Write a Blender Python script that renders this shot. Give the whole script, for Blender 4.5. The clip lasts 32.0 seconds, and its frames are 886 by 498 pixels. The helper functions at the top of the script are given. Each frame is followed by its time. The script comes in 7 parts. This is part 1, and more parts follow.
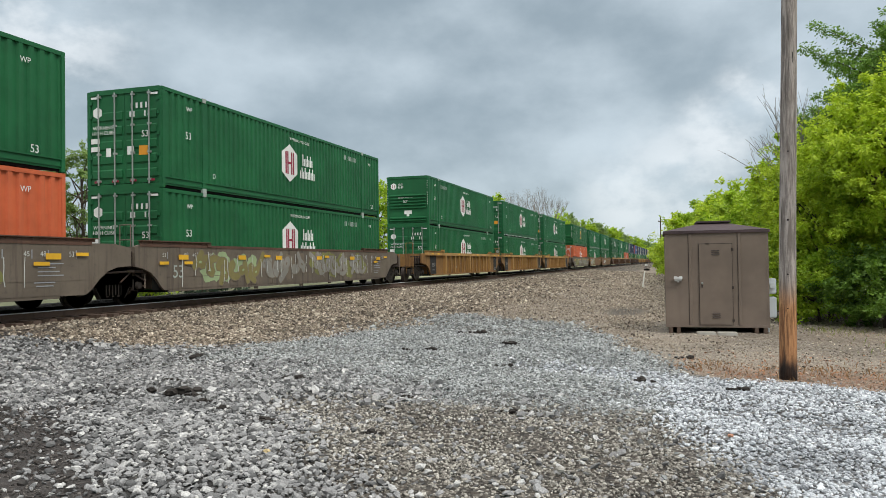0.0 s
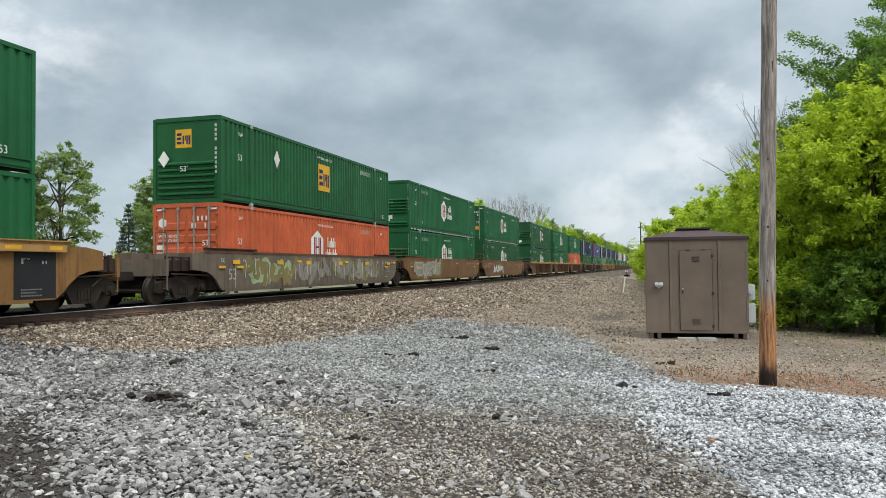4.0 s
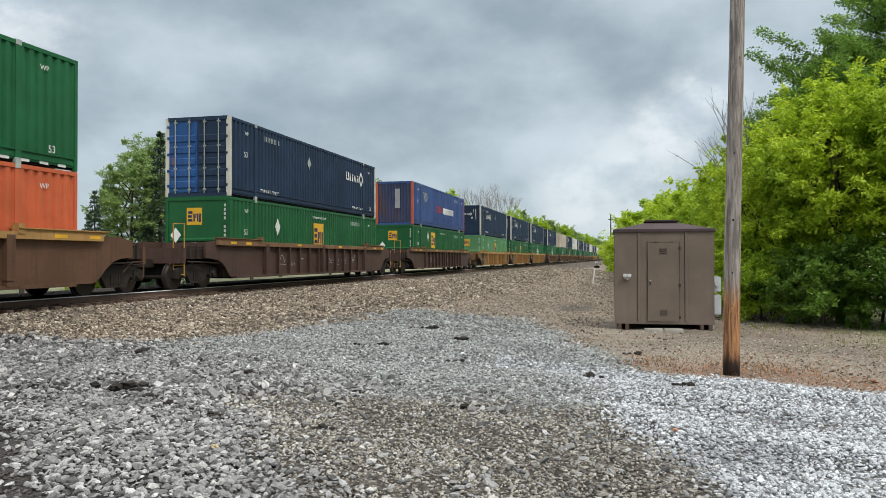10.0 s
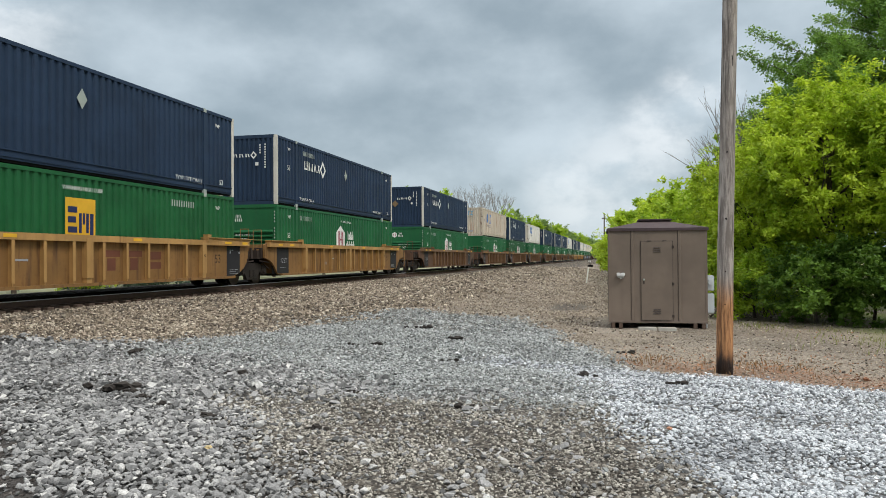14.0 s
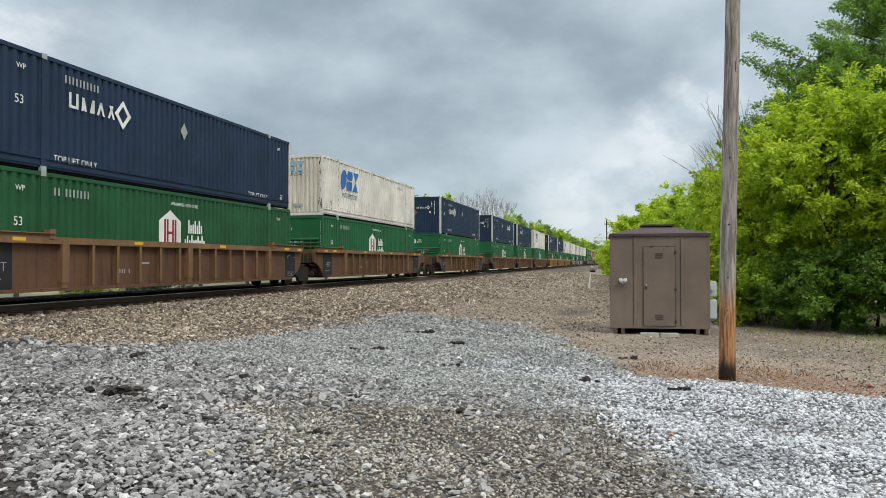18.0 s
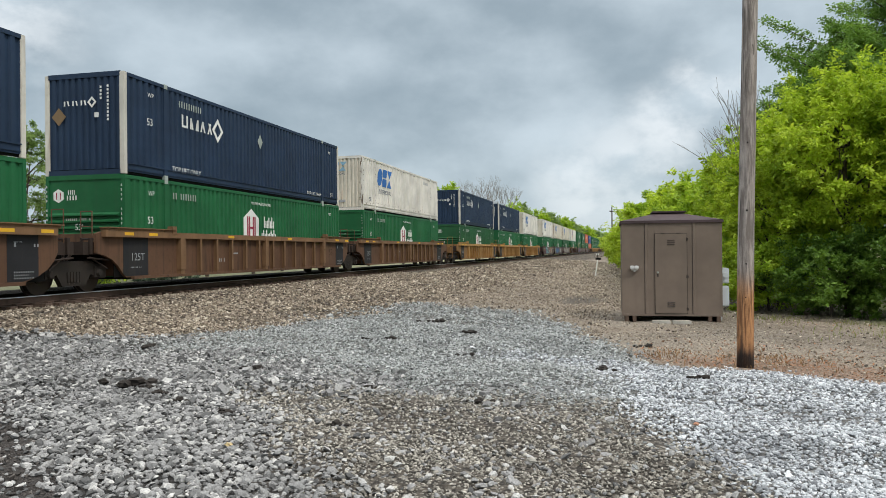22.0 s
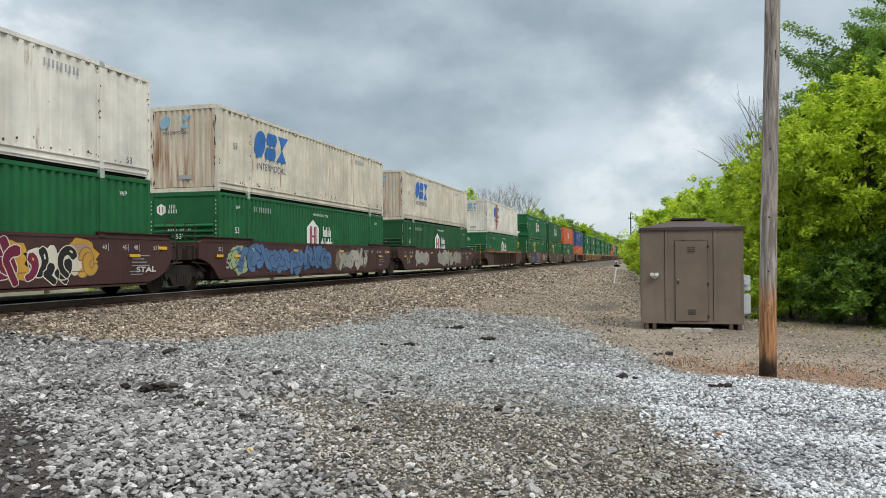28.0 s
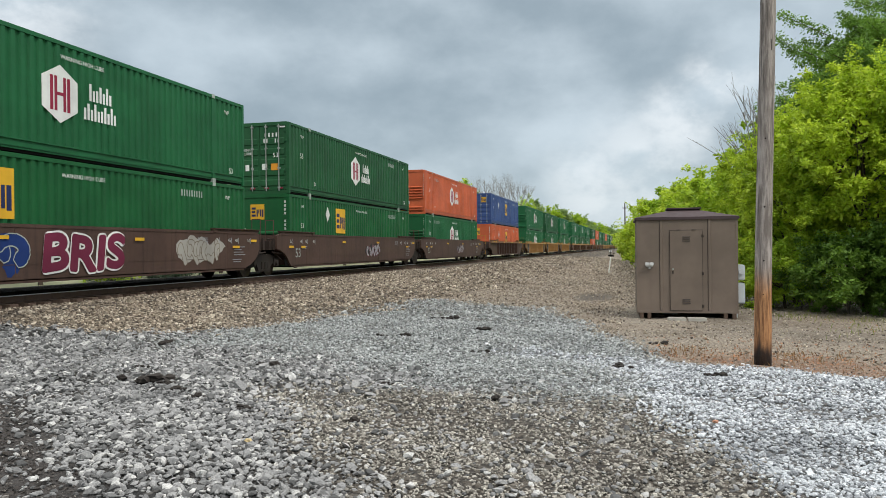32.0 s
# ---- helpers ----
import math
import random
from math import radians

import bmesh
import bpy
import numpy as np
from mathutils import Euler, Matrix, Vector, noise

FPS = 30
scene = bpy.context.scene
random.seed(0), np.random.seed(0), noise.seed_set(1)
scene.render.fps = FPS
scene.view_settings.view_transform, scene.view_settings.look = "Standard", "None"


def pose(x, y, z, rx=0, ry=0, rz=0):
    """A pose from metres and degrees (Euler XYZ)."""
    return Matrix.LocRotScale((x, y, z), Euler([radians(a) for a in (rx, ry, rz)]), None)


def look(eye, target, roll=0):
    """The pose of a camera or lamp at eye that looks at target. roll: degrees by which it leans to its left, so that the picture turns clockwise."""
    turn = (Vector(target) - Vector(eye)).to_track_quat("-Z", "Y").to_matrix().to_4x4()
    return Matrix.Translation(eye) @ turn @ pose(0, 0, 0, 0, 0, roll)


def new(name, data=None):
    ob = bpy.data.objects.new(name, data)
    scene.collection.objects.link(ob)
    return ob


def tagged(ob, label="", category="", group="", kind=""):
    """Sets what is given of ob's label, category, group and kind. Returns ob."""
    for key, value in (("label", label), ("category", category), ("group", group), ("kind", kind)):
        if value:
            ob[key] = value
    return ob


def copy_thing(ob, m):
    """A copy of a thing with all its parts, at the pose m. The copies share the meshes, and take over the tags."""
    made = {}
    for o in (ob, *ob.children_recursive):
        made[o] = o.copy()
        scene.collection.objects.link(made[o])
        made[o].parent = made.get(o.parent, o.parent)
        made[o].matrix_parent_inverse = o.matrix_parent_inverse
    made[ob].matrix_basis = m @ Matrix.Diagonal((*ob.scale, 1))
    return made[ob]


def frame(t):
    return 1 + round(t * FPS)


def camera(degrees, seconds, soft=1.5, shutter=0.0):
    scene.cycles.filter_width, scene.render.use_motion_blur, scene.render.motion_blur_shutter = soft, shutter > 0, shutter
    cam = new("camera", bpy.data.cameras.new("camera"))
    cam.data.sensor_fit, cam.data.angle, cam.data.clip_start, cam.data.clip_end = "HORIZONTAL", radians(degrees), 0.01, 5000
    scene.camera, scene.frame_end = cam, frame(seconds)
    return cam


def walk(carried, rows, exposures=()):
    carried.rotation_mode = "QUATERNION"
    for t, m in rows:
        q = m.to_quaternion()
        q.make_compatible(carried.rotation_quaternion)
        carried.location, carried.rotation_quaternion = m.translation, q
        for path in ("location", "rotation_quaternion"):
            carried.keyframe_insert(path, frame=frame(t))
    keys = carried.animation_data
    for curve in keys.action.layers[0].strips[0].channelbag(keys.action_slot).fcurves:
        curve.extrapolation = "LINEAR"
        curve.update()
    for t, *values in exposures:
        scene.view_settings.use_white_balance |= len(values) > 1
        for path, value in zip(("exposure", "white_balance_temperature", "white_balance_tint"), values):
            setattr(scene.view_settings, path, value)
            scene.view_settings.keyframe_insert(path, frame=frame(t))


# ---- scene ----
cam = camera(60.71, 32.0, soft=0.45)
EYE_Z = 1.005


def aim(ex, ey, yaw, pitch, roll):
    """Camera pose at the standing point: yaw to the left of the track's line, pitch up, roll, in degrees."""
    a, b = radians(yaw), radians(pitch)
    eye = Vector((ex, ey, EYE_Z))
    return look(eye, eye + Vector((math.cos(a) * math.cos(b), math.sin(a) * math.cos(b), math.sin(b))), roll)


walk(cam, [(t, aim(x, y, a, b, c)) for t, x, y, a, b, c in (
    (0, -0.044, 0.035, 17.32, 1.09, -0.79), (0.5, -0.04, 0.043, 17.02, 1.09, -0.55), (1, -0.043, 0.056, 17.01, 1.15, -0.63),
    (1.5, -0.046, 0.074, 17.27, 1.17, -0.95), (2, -0.04, 0.083, 17.52, 1.2, -1.31), (2.5, -0.041, 0.085, 17.35, 1.38, -1.47),
    (3, -0.035, 0.083, 16.94, 1.58, -1.3), (3.5, -0.051, 0.074, 16.42, 1.52, -0.77), (5.5, -0.052, 0.048, 14.71, 1.43, -1.23),
    (6, -0.048, 0.041, 14.67, 1.46, -1.32), (6.5, -0.046, 0.041, 14.75, 1.31, -1.23), (7, -0.048, 0.035, 14.79, 1.07, -1.05),
    (7.5, -0.054, 0.035, 14.69, 0.99, -0.82), (8, -0.05, 0.033, 14.57, 1.11, -0.7), (8.5, -0.05, 0.035, 14.54, 1.21, -0.61),
    (9, -0.053, 0.039, 14.48, 1.16, -0.43), (9.5, -0.053, 0.043, 14.2, 0.96, -0.23), (10, -0.053, 0.038, 13.76, 0.71, -0.13),
    (10.5, -0.039, 0.036, 13.45, 0.57, -0.1), (11, -0.041, 0.034, 13.38, 0.52, -0.13), (11.5, -0.04, 0.038, 13.33, 0.49, -0.11),
    (12, -0.041, 0.037, 13.17, 0.4, 0.01), (12.5, -0.041, 0.036, 13.01, 0.28, 0.03), (13, -0.044, 0.038, 12.97, 0.29, -0.04),
    (13.5, -0.042, 0.034, 13.1, 0.45, -0.21), (14, -0.046, 0.04, 13.29, 0.67, -0.3), (14.5, -0.038, 0.04, 13.46, 0.81, -0.27),
    (16.5, -0.042, 0.028, 13.28, 1.09, -0.59), (17, -0.042, 0.026, 13.3, 1.17, -0.55), (17.5, -0.049, 0.033, 13.38, 1.12, -0.3),
    (18, -0.043, 0.039, 13.46, 1.03, -0.08), (18.5, -0.047, 0.043, 13.46, 0.98, 0.16), (19, -0.051, 0.055, 13.46, 0.93, 0.44),
    (19.5, -0.082, 0.063, 13.57, 0.8, 0.68), (20, -0.127, 0.087, 13.8, 0.48, 0.74), (20.5, -0.113, 0.124, 14.11, 0.32, 0.46),
    (21, 0.013, 0.177, 14.29, 0.47, -0.02), (21.5, 0.08, 0.19, 14.13, 0.46, -0.39), (22, 0.055, 0.218, 13.79, 0.18, -0.53),
    (22.5, 0.037, 0.218, 13.57, 0.07, -0.46), (23, 0.055, 0.216, 13.56, 0.24, -0.27), (23.5, 0.058, 0.235, 13.65, 0.39, -0.05),
    (24, 0.051, 0.244, 13.76, 0.43, 0.2), (24.5, 0.046, 0.242, 13.81, 0.46, 0.13), (25, 0.049, 0.243, 13.96, 0.45, 0.07),
    (25.5, 0.045, 0.252, 14.22, 0.5, -0.05), (27.5, 0.037, 0.23, 15.05, 0.95, -0.42), (28, 0.049, 0.246, 15.12, 0.68, -0.36),
    (28.5, 0.032, 0.25, 15.39, 0.36, -0.14), (29, 0.028, 0.267, 15.41, 0.09, 0.08), (29.5, 0.036, 0.269, 15.17, -0.02, 0.06),
    (30, 0.036, 0.273, 14.8, 0.03, -0.23), (30.5, 0.053, 0.276, 14.58, 0.1, -0.41), (31, 0.041, 0.273, 14.47, 0.15, -0.49),
    (31.5, 0.042, 0.269, 14.5, 0.05, -0.37), (32, 0.041, 0.274, 14.7, -0.05, -0.55),
)])

# ---- light ----
SUN_EL, SUN_ROT = radians(52), radians(215)
world = bpy.data.worlds.new("sky")
scene.world = world
world.use_nodes = True


def link_all(nt, pairs):
    for a, b in pairs:
        nt.links.new(a, b)


def mnode(nt, op, a, b=None, c=None, clamp=False):
    """Math node; a, b, c are sockets or numbers."""
    n = nt.nodes.new("ShaderNodeMath")
    n.operation, n.use_clamp = op, clamp
    for i, v in enumerate((a, b, c)):
        if v is None:
            continue
        if isinstance(v, (int, float)):
            n.inputs[i].default_value = v
        else:
            nt.links.new(v, n.inputs[i])
    return n.outputs[0]


def mixcol(nt, fac, a, b, mode="MIX"):
    n = nt.nodes.new("ShaderNodeMix")
    n.data_type, n.blend_type = "RGBA", mode
    for i, v in ((0, fac), (6, a), (7, b)):
        if isinstance(v, (int, float)):
            n.inputs[i].default_value = v
        elif isinstance(v, tuple):
            n.inputs[i].default_value = (*v, 1) if len(v) == 3 else v
        else:
            nt.links.new(v, n.inputs[i])
    return n.outputs[2]


def noise_tex(nt, vec, scale, detail=4.0, rough=0.55, distort=0.0):
    n = nt.nodes.new("ShaderNodeTexNoise")
    n.inputs["Scale"].default_value, n.inputs["Detail"].default_value = scale, detail
    n.inputs["Roughness"].default_value, n.inputs["Distortion"].default_value = rough, distort
    if vec is not None:
        nt.links.new(vec, n.inputs["Vector"])
    return n.outputs["Fac"]


def mapped(nt, vec, scale=(1, 1, 1), loc=(0, 0, 0)):
    n = nt.nodes.new("ShaderNodeMapping")
    n.inputs["Scale"].default_value, n.inputs["Location"].default_value = scale, loc
    nt.links.new(vec, n.inputs["Vector"])
    return n.outputs[0]


def ramp(nt, fac, lo, hi):
    n = nt.nodes.new("ShaderNodeMapRange")
    n.interpolation_type = "SMOOTHSTEP"
    n.inputs["From Min"].default_value, n.inputs["From Max"].default_value = lo, hi
    nt.links.new(fac, n.inputs["Value"])
    return n.outputs[0]


def build_sky():
    """Broken grey overcast: cloud layers in front of a clear sky, brighter towards the zenith."""
    nt = world.node_tree
    nt.nodes.clear()
    out = nt.nodes.new("ShaderNodeOutputWorld")
    tc = nt.nodes.new("ShaderNodeTexCoord")
    d = tc.outputs["Generated"]
    sep = nt.nodes.new("ShaderNodeSeparateXYZ")
    nt.links.new(d, sep.inputs[0])
    up = mnode(nt, "MAXIMUM", sep.outputs[2], 0.0)
    # cloud heaps, drawn out sideways, with soft billows on them
    puff = mapped(nt, d, (1.0, 1.0, 1.9), (3.1, 1.4, 0.6))
    flat = mapped(nt, d, (1.0, 1.0, 1.5), (0.3, 5.2, 2.0))
    big = noise_tex(nt, puff, 3.0, 2, 0.45)
    mid = noise_tex(nt, mapped(nt, d, (1.0, 1.0, 1.7), (7.3, 2.2, 1.1)), 6.0, 6, 0.54)
    bank = nt.nodes.new("ShaderNodeVectorMath")
    bank.operation = "DOT_PRODUCT"
    bank.inputs[1].default_value = (0.935, 0.29, 0.20)
    nt.links.new(d, bank.inputs[0])
    heavy = mnode(nt, "MULTIPLY", ramp(nt, bank.outputs["Value"], 0.93, 0.995), 0.085)
    tone = mnode(nt, "ADD", mnode(nt, "MULTIPLY", big, 0.55), mnode(nt, "MULTIPLY", mid, 0.45))
    shade = ramp(nt, mnode(nt, "SUBTRACT", tone, heavy), 0.32, 0.64)
    cloud = mixcol(nt, shade, CLOUD_DARK, CLOUD_LIGHT)
    low = ramp(nt, up, 0.0, 0.10)
    cloud = mixcol(nt, low, mixcol(nt, shade, (0.40, 0.50, 0.585), (0.585, 0.685, 0.765)), cloud)
    # thin spots where the light comes through
    wisp = noise_tex(nt, flat, 9.0, 6, 0.55)
    glow = None
    for way, near, far in (((0.986, -0.045, 0.155), 0.9995, 0.9965), ((0.977, -0.09, 0.19), 0.9995, 0.997), ((0.991, -0.01, 0.10), 0.9985, 0.990), ((0.992, 0.06, 0.085), 0.999, 0.994), ((0.66, 0.69, 0.29), 0.999, 0.985)):
        dot = nt.nodes.new("ShaderNodeVectorMath")
        dot.operation = "DOT_PRODUCT"
        dot.inputs[1].default_value = way
        nt.links.new(d, dot.inputs[0])
        g = mnode(nt, "MULTIPLY", ramp(nt, dot.outputs["Value"], far, near), ramp(nt, wisp, 0.36, 0.60))
        glow = g if glow is None else mnode(nt, "MAXIMUM", glow, g)
    cloud = mixcol(nt, mnode(nt, "MULTIPLY", glow, 0.85), cloud, (0.92, 0.97, 1.0))
    cloud = mixcol(nt, ramp(nt, up, 0.35, 0.8), cloud, mixcol(nt, shade, (0.44, 0.445, 0.445), (0.66, 0.665, 0.665)))
    gain = mnode(nt, "ADD", 1.0, mnode(nt, "MULTIPLY", ramp(nt, up, 0.30, 0.95), ZENITH))
    bg = nt.nodes.new("ShaderNodeBackground")
    link_all(nt, ((cloud, bg.inputs[0]), (gain, bg.inputs[1])))
    sky = nt.nodes.new("ShaderNodeTexSky")
    sky.sky_type, sky.sun_disc = "NISHITA", False
    sky.sun_elevation, sky.sun_rotation = SUN_EL, SUN_ROT
    bg2 = nt.nodes.new("ShaderNodeBackground")
    nt.links.new(sky.outputs[0], bg2.inputs[0])
    bg2.inputs[1].default_value = 0.10
    mix = nt.nodes.new("ShaderNodeMixShader")
    mix.inputs[0].default_value = 0.88
    link_all(nt, ((bg2.outputs[0], mix.inputs[1]), (bg.outputs[0], mix.inputs[2]), (mix.outputs[0], out.inputs[0])))


CLOUD_DARK, CLOUD_LIGHT, ZENITH = (0.315, 0.395, 0.45), (0.635, 0.733, 0.80), 2.7
build_sky()
sun = new("sun", bpy.data.lights.new("sun", "SUN"))
sun.data.energy, sun.data.angle, sun.data.color = 1.5, radians(14), (1.0, 0.955, 0.89)
SUN_AZ = radians(-125)
sun.matrix_world = look((0, 0, 30), (-math.cos(SUN_AZ) * math.cos(SUN_EL), -math.sin(SUN_AZ) * math.cos(SUN_EL), 30 - math.sin(SUN_EL)))
scene.view_settings.exposure = 0.04

# ---- materials ----
def base_mat(name):
    m = bpy.data.materials.new(name)
    m.use_nodes = True
    return m, m.node_tree, m.node_tree.nodes["Principled BSDF"]


def bump(nt, bsdf, height, strength, distance=0.01):
    n = nt.nodes.new("ShaderNodeBump")
    n.inputs["Strength"].default_value, n.inputs["Distance"].default_value = strength, distance
    link_all(nt, ((height, n.inputs["Height"]), (n.outputs[0], bsdf.inputs["Normal"])))


def paint(name, col, rough=0.5, stain=0.25, stain_col=(0.12, 0.09, 0.06), rust=0.0, rust_col=(0.30, 0.12, 0.045), metal=0.0, grain=7.0, rib=0.02, spec=0.25):
    """Weathered paint: large patches, fine grain, run-down streaks and optional rust."""
    m, nt, b = base_mat(name)
    tc = nt.nodes.new("ShaderNodeTexCoord").outputs["Object"]
    coarse = noise_tex(nt, tc, 0.7, 4, 0.6)
    fine = noise_tex(nt, tc, grain, 6, 0.65)
    streak = noise_tex(nt, mapped(nt, tc, (3.2, 3.2, 0.22)), 1.6, 5, 0.6)
    c = mixcol(nt, ramp(nt, coarse, 0.3, 0.7), tuple(v * 0.82 for v in col), tuple(min(1, v * 1.12) for v in col))
    c = mixcol(nt, mnode(nt, "MULTIPLY", ramp(nt, streak, 0.48, 0.75), stain), c, stain_col)
    c = mixcol(nt, mnode(nt, "MULTIPLY", ramp(nt, fine, 0.52, 0.78), stain * 0.6), c, stain_col)
    if rust:
        r = mnode(nt, "MULTIPLY", ramp(nt, streak, 0.62 - 0.22 * rust, 0.74), ramp(nt, coarse, 0.62 - 0.3 * rust, 0.68))
        r2 = ramp(nt, noise_tex(nt, tc, 3.1, 6, 0.7), 0.70 - 0.1 * rust, 0.78)
        rc = mixcol(nt, fine, rust_col, tuple(v * 0.5 for v in rust_col))
        c = mixcol(nt, mnode(nt, "MAXIMUM", r, r2), c, rc)
    nt.links.new(c, b.inputs["Base Color"])
    rr = mnode(nt, "ADD", rough - 0.08, mnode(nt, "MULTIPLY", fine, 0.18))
    nt.links.new(rr, b.inputs["Roughness"])
    b.inputs["Metallic"].default_value = metal
    b.inputs["Specular IOR Level"].default_value = spec
    bump(nt, b, fine, 0.12, rib)
    return m


def plain(name, col, rough=0.6, metal=0.0):
    return paint(name, col, rough, 0.12, tuple(v * 0.5 for v in col), metal=metal)


GREEN = paint("leaf_green_paint", (0.0145, 0.119, 0.042), 0.55, 0.22, (0.03, 0.07, 0.035))
GREEN2 = paint("older_green_paint", (0.018, 0.095, 0.035), 0.55, 0.3, (0.035, 0.06, 0.035))
LGREEN = paint("pale_green_paint", (0.10, 0.26, 0.115), 0.5, 0.3, (0.08, 0.14, 0.07))
EGREEN = paint("rail_green_paint", (0.013, 0.106, 0.033), 0.45, 0.22, (0.02, 0.05, 0.02))
ORANGE = paint("orange_paint", (0.56, 0.125, 0.05), 0.5, 0.25, (0.30, 0.09, 0.05), 0.15)
NAVY = paint("navy_paint", (0.0165, 0.035, 0.071), 0.6, 0.2, (0.02, 0.025, 0.035), 0.0)
BLUE = paint("blue_paint", (0.042, 0.084, 0.235), 0.5, 0.4, (0.05, 0.055, 0.10), 0.2, (0.11, 0.07, 0.055))
DOORBLUE = paint("door_blue_paint", (0.022, 0.085, 0.25), 0.5, 0.35, (0.02, 0.03, 0.06), 0.1)
WHITE = paint("white_paint_dirty", (0.71, 0.68, 0.615), 0.6, 0.15, (0.36, 0.31, 0.24), 0.18)
CREAM = paint("cream_paint_rusted", (0.64, 0.595, 0.50), 0.65, 0.3, (0.36, 0.25, 0.15), 0.4)
RUSTY = paint("cream_paint_heavy_rust", (0.60, 0.53, 0.43), 0.7, 0.45, (0.36, 0.22, 0.13), 0.95, (0.30, 0.125, 0.055))
POST_WHITE = paint("post_white_paint", (0.60, 0.57, 0.50), 0.55, 0.4, (0.32, 0.22, 0.13), 0.35)
POST_ORANGE = paint("post_orange_paint", (0.50, 0.10, 0.05), 0.55, 0.3, (0.2, 0.06, 0.04), 0.2)
TAN = paint("well_tan_paint", (0.25, 0.132, 0.045), 0.65, 0.9, (0.095, 0.05, 0.027), 0.6, (0.12, 0.055, 0.028))
# lighter top rail paints, also used on ribs to make their faces look lit
TANTOP = paint("well_tan_top_paint", (0.43, 0.245, 0.085), 0.65, 0.4, (0.2, 0.11, 0.05), 0.2, (0.2, 0.09, 0.04))
BROWNTOP = paint("well_brown_top_paint", (0.21, 0.118, 0.06), 0.65, 0.4, (0.1, 0.06, 0.03), 0.2, (0.12, 0.055, 0.03))
BROWN = paint("well_brown_paint", (0.125, 0.066, 0.038), 0.7, 0.75, (0.05, 0.03, 0.022), 0.45, (0.085, 0.035, 0.024))
DARKBROWN = paint("well_dark_brown_paint", (0.084, 0.049, 0.037), 0.65, 0.5, (0.035, 0.025, 0.022), 0.3, (0.09, 0.04, 0.025))
MAROON = paint("well_maroon_paint", (0.066, 0.031, 0.029), 0.6, 0.4, (0.04, 0.022, 0.02), 0.15, (0.1, 0.045, 0.03))
GREY = paint("well_grey_primer", (0.155, 0.125, 0.095), 0.65, 0.7, (0.07, 0.055, 0.045), 0.5, (0.13, 0.075, 0.05))
GREYTOP = paint("well_rusty_top_paint", (0.12, 0.066, 0.045), 0.7, 0.5, (0.05, 0.035, 0.03), 0.4)
ENDGRIME = paint("grimy_end_steel", (0.042, 0.029, 0.023), 0.75, 0.6, (0.018, 0.014, 0.012), 0.4, (0.10, 0.05, 0.03))
RUSTCHIP = paint("rust_chip", (0.10, 0.052, 0.03), 0.9, 0.5, (0.03, 0.02, 0.016))
BLACK = paint("black_steel", (0.007, 0.0066, 0.006), 0.8, 0.4, (0.016, 0.013, 0.011), spec=0.1)
TRUCK = paint("truck_steel", (0.030, 0.025, 0.021), 0.75, 0.5, (0.055, 0.038, 0.027), spec=0.2)
WHEEL = paint("wheel_steel", (0.055, 0.044, 0.037), 0.5, 0.4, (0.09, 0.06, 0.04), metal=0.3)
ROD = paint("galvanised_rod", (0.34, 0.37, 0.34), 0.45, 0.3, (0.25, 0.25, 0.2), metal=0.3)
MARK_WHITE = plain("white_marking", (0.78, 0.78, 0.74), 0.6)
MARK_DIM = plain("faded_white_marking", (0.36, 0.40, 0.36), 0.7)
MARK_PALE = plain("dull_white_marking", (0.55, 0.56, 0.52), 0.7)
MARK_STAIN = plain("brown_stencil_paint", (0.075, 0.045, 0.025), 0.8)
STENCIL = paint("black_stencil_paint", (0.022, 0.022, 0.024), 0.7, 0.3, (0.05, 0.04, 0.03))
RUSTFRONT = paint("rusted_front_paint", (0.045, 0.060, 0.125), 0.7, 0.5, (0.06, 0.05, 0.06), 0.95, (0.13, 0.07, 0.05))
MARK_RUSTRED = plain("faded_red_marking", (0.16, 0.06, 0.035), 0.75)
MARK_TAN = plain("worn_tan_plate", (0.20, 0.135, 0.075), 0.8)
SMOOTHTAN = paint("well_orange_brown_paint", (0.185, 0.098, 0.045), 0.65, 0.6, (0.08, 0.045, 0.028), 0.4, (0.11, 0.05, 0.03))
OCHRE = plain("ochre_rail_paint", (0.38, 0.21, 0.035), 0.6)
MARK_RED = plain("dark_red_marking", (0.30, 0.025, 0.055), 0.6)
MARK_YELLOW = plain("yellow_marking", (0.75, 0.42, 0.03), 0.6)
MARK_NAVY = plain("navy_marking", (0.02, 0.03, 0.10), 0.6)
MARK_BLUE = plain("blue_marking", (0.035, 0.16, 0.46), 0.6)
MARK_BLACK = plain("black_marking", (0.02, 0.02, 0.02), 0.6)
MARK_FADED = plain("faded_blue_marking", (0.24, 0.42, 0.55), 0.7)
MARK_ORANGE = plain("orange_placard", (0.72, 0.30, 0.03), 0.6)
MARK_GREY = plain("grey_marking", (0.33, 0.34, 0.35), 0.7)
MARK_SLATE = plain("slate_marking", (0.09, 0.11, 0.15), 0.7)
MARK_MAROON = plain("maroon_spray", (0.16, 0.02, 0.05), 0.7)
MARK_OLIVE = plain("olive_spray", (0.20, 0.20, 0.07), 0.7)
RAIL = paint("rail_side_rust", (0.135, 0.088, 0.066), 0.8, 0.5, (0.06, 0.038, 0.028))
# non-metal and very pale: the sky's reflection on the head is in the colour
RAILTOP = paint("rail_polished_head", (0.82, 0.83, 0.85), 0.45, 0.05, metal=0.0)
TIE = paint("creosoted_tie", (0.15, 0.102, 0.076), 0.85, 0.5, (0.025, 0.02, 0.016))
SHED = paint("shed_taupe_paint", (0.180, 0.140, 0.110), 0.62, 0.18, (0.13, 0.10, 0.08))
SHED_ROOF = paint("shed_roof_paint", (0.072, 0.050, 0.052), 0.7, 0.25, (0.05, 0.038, 0.035))
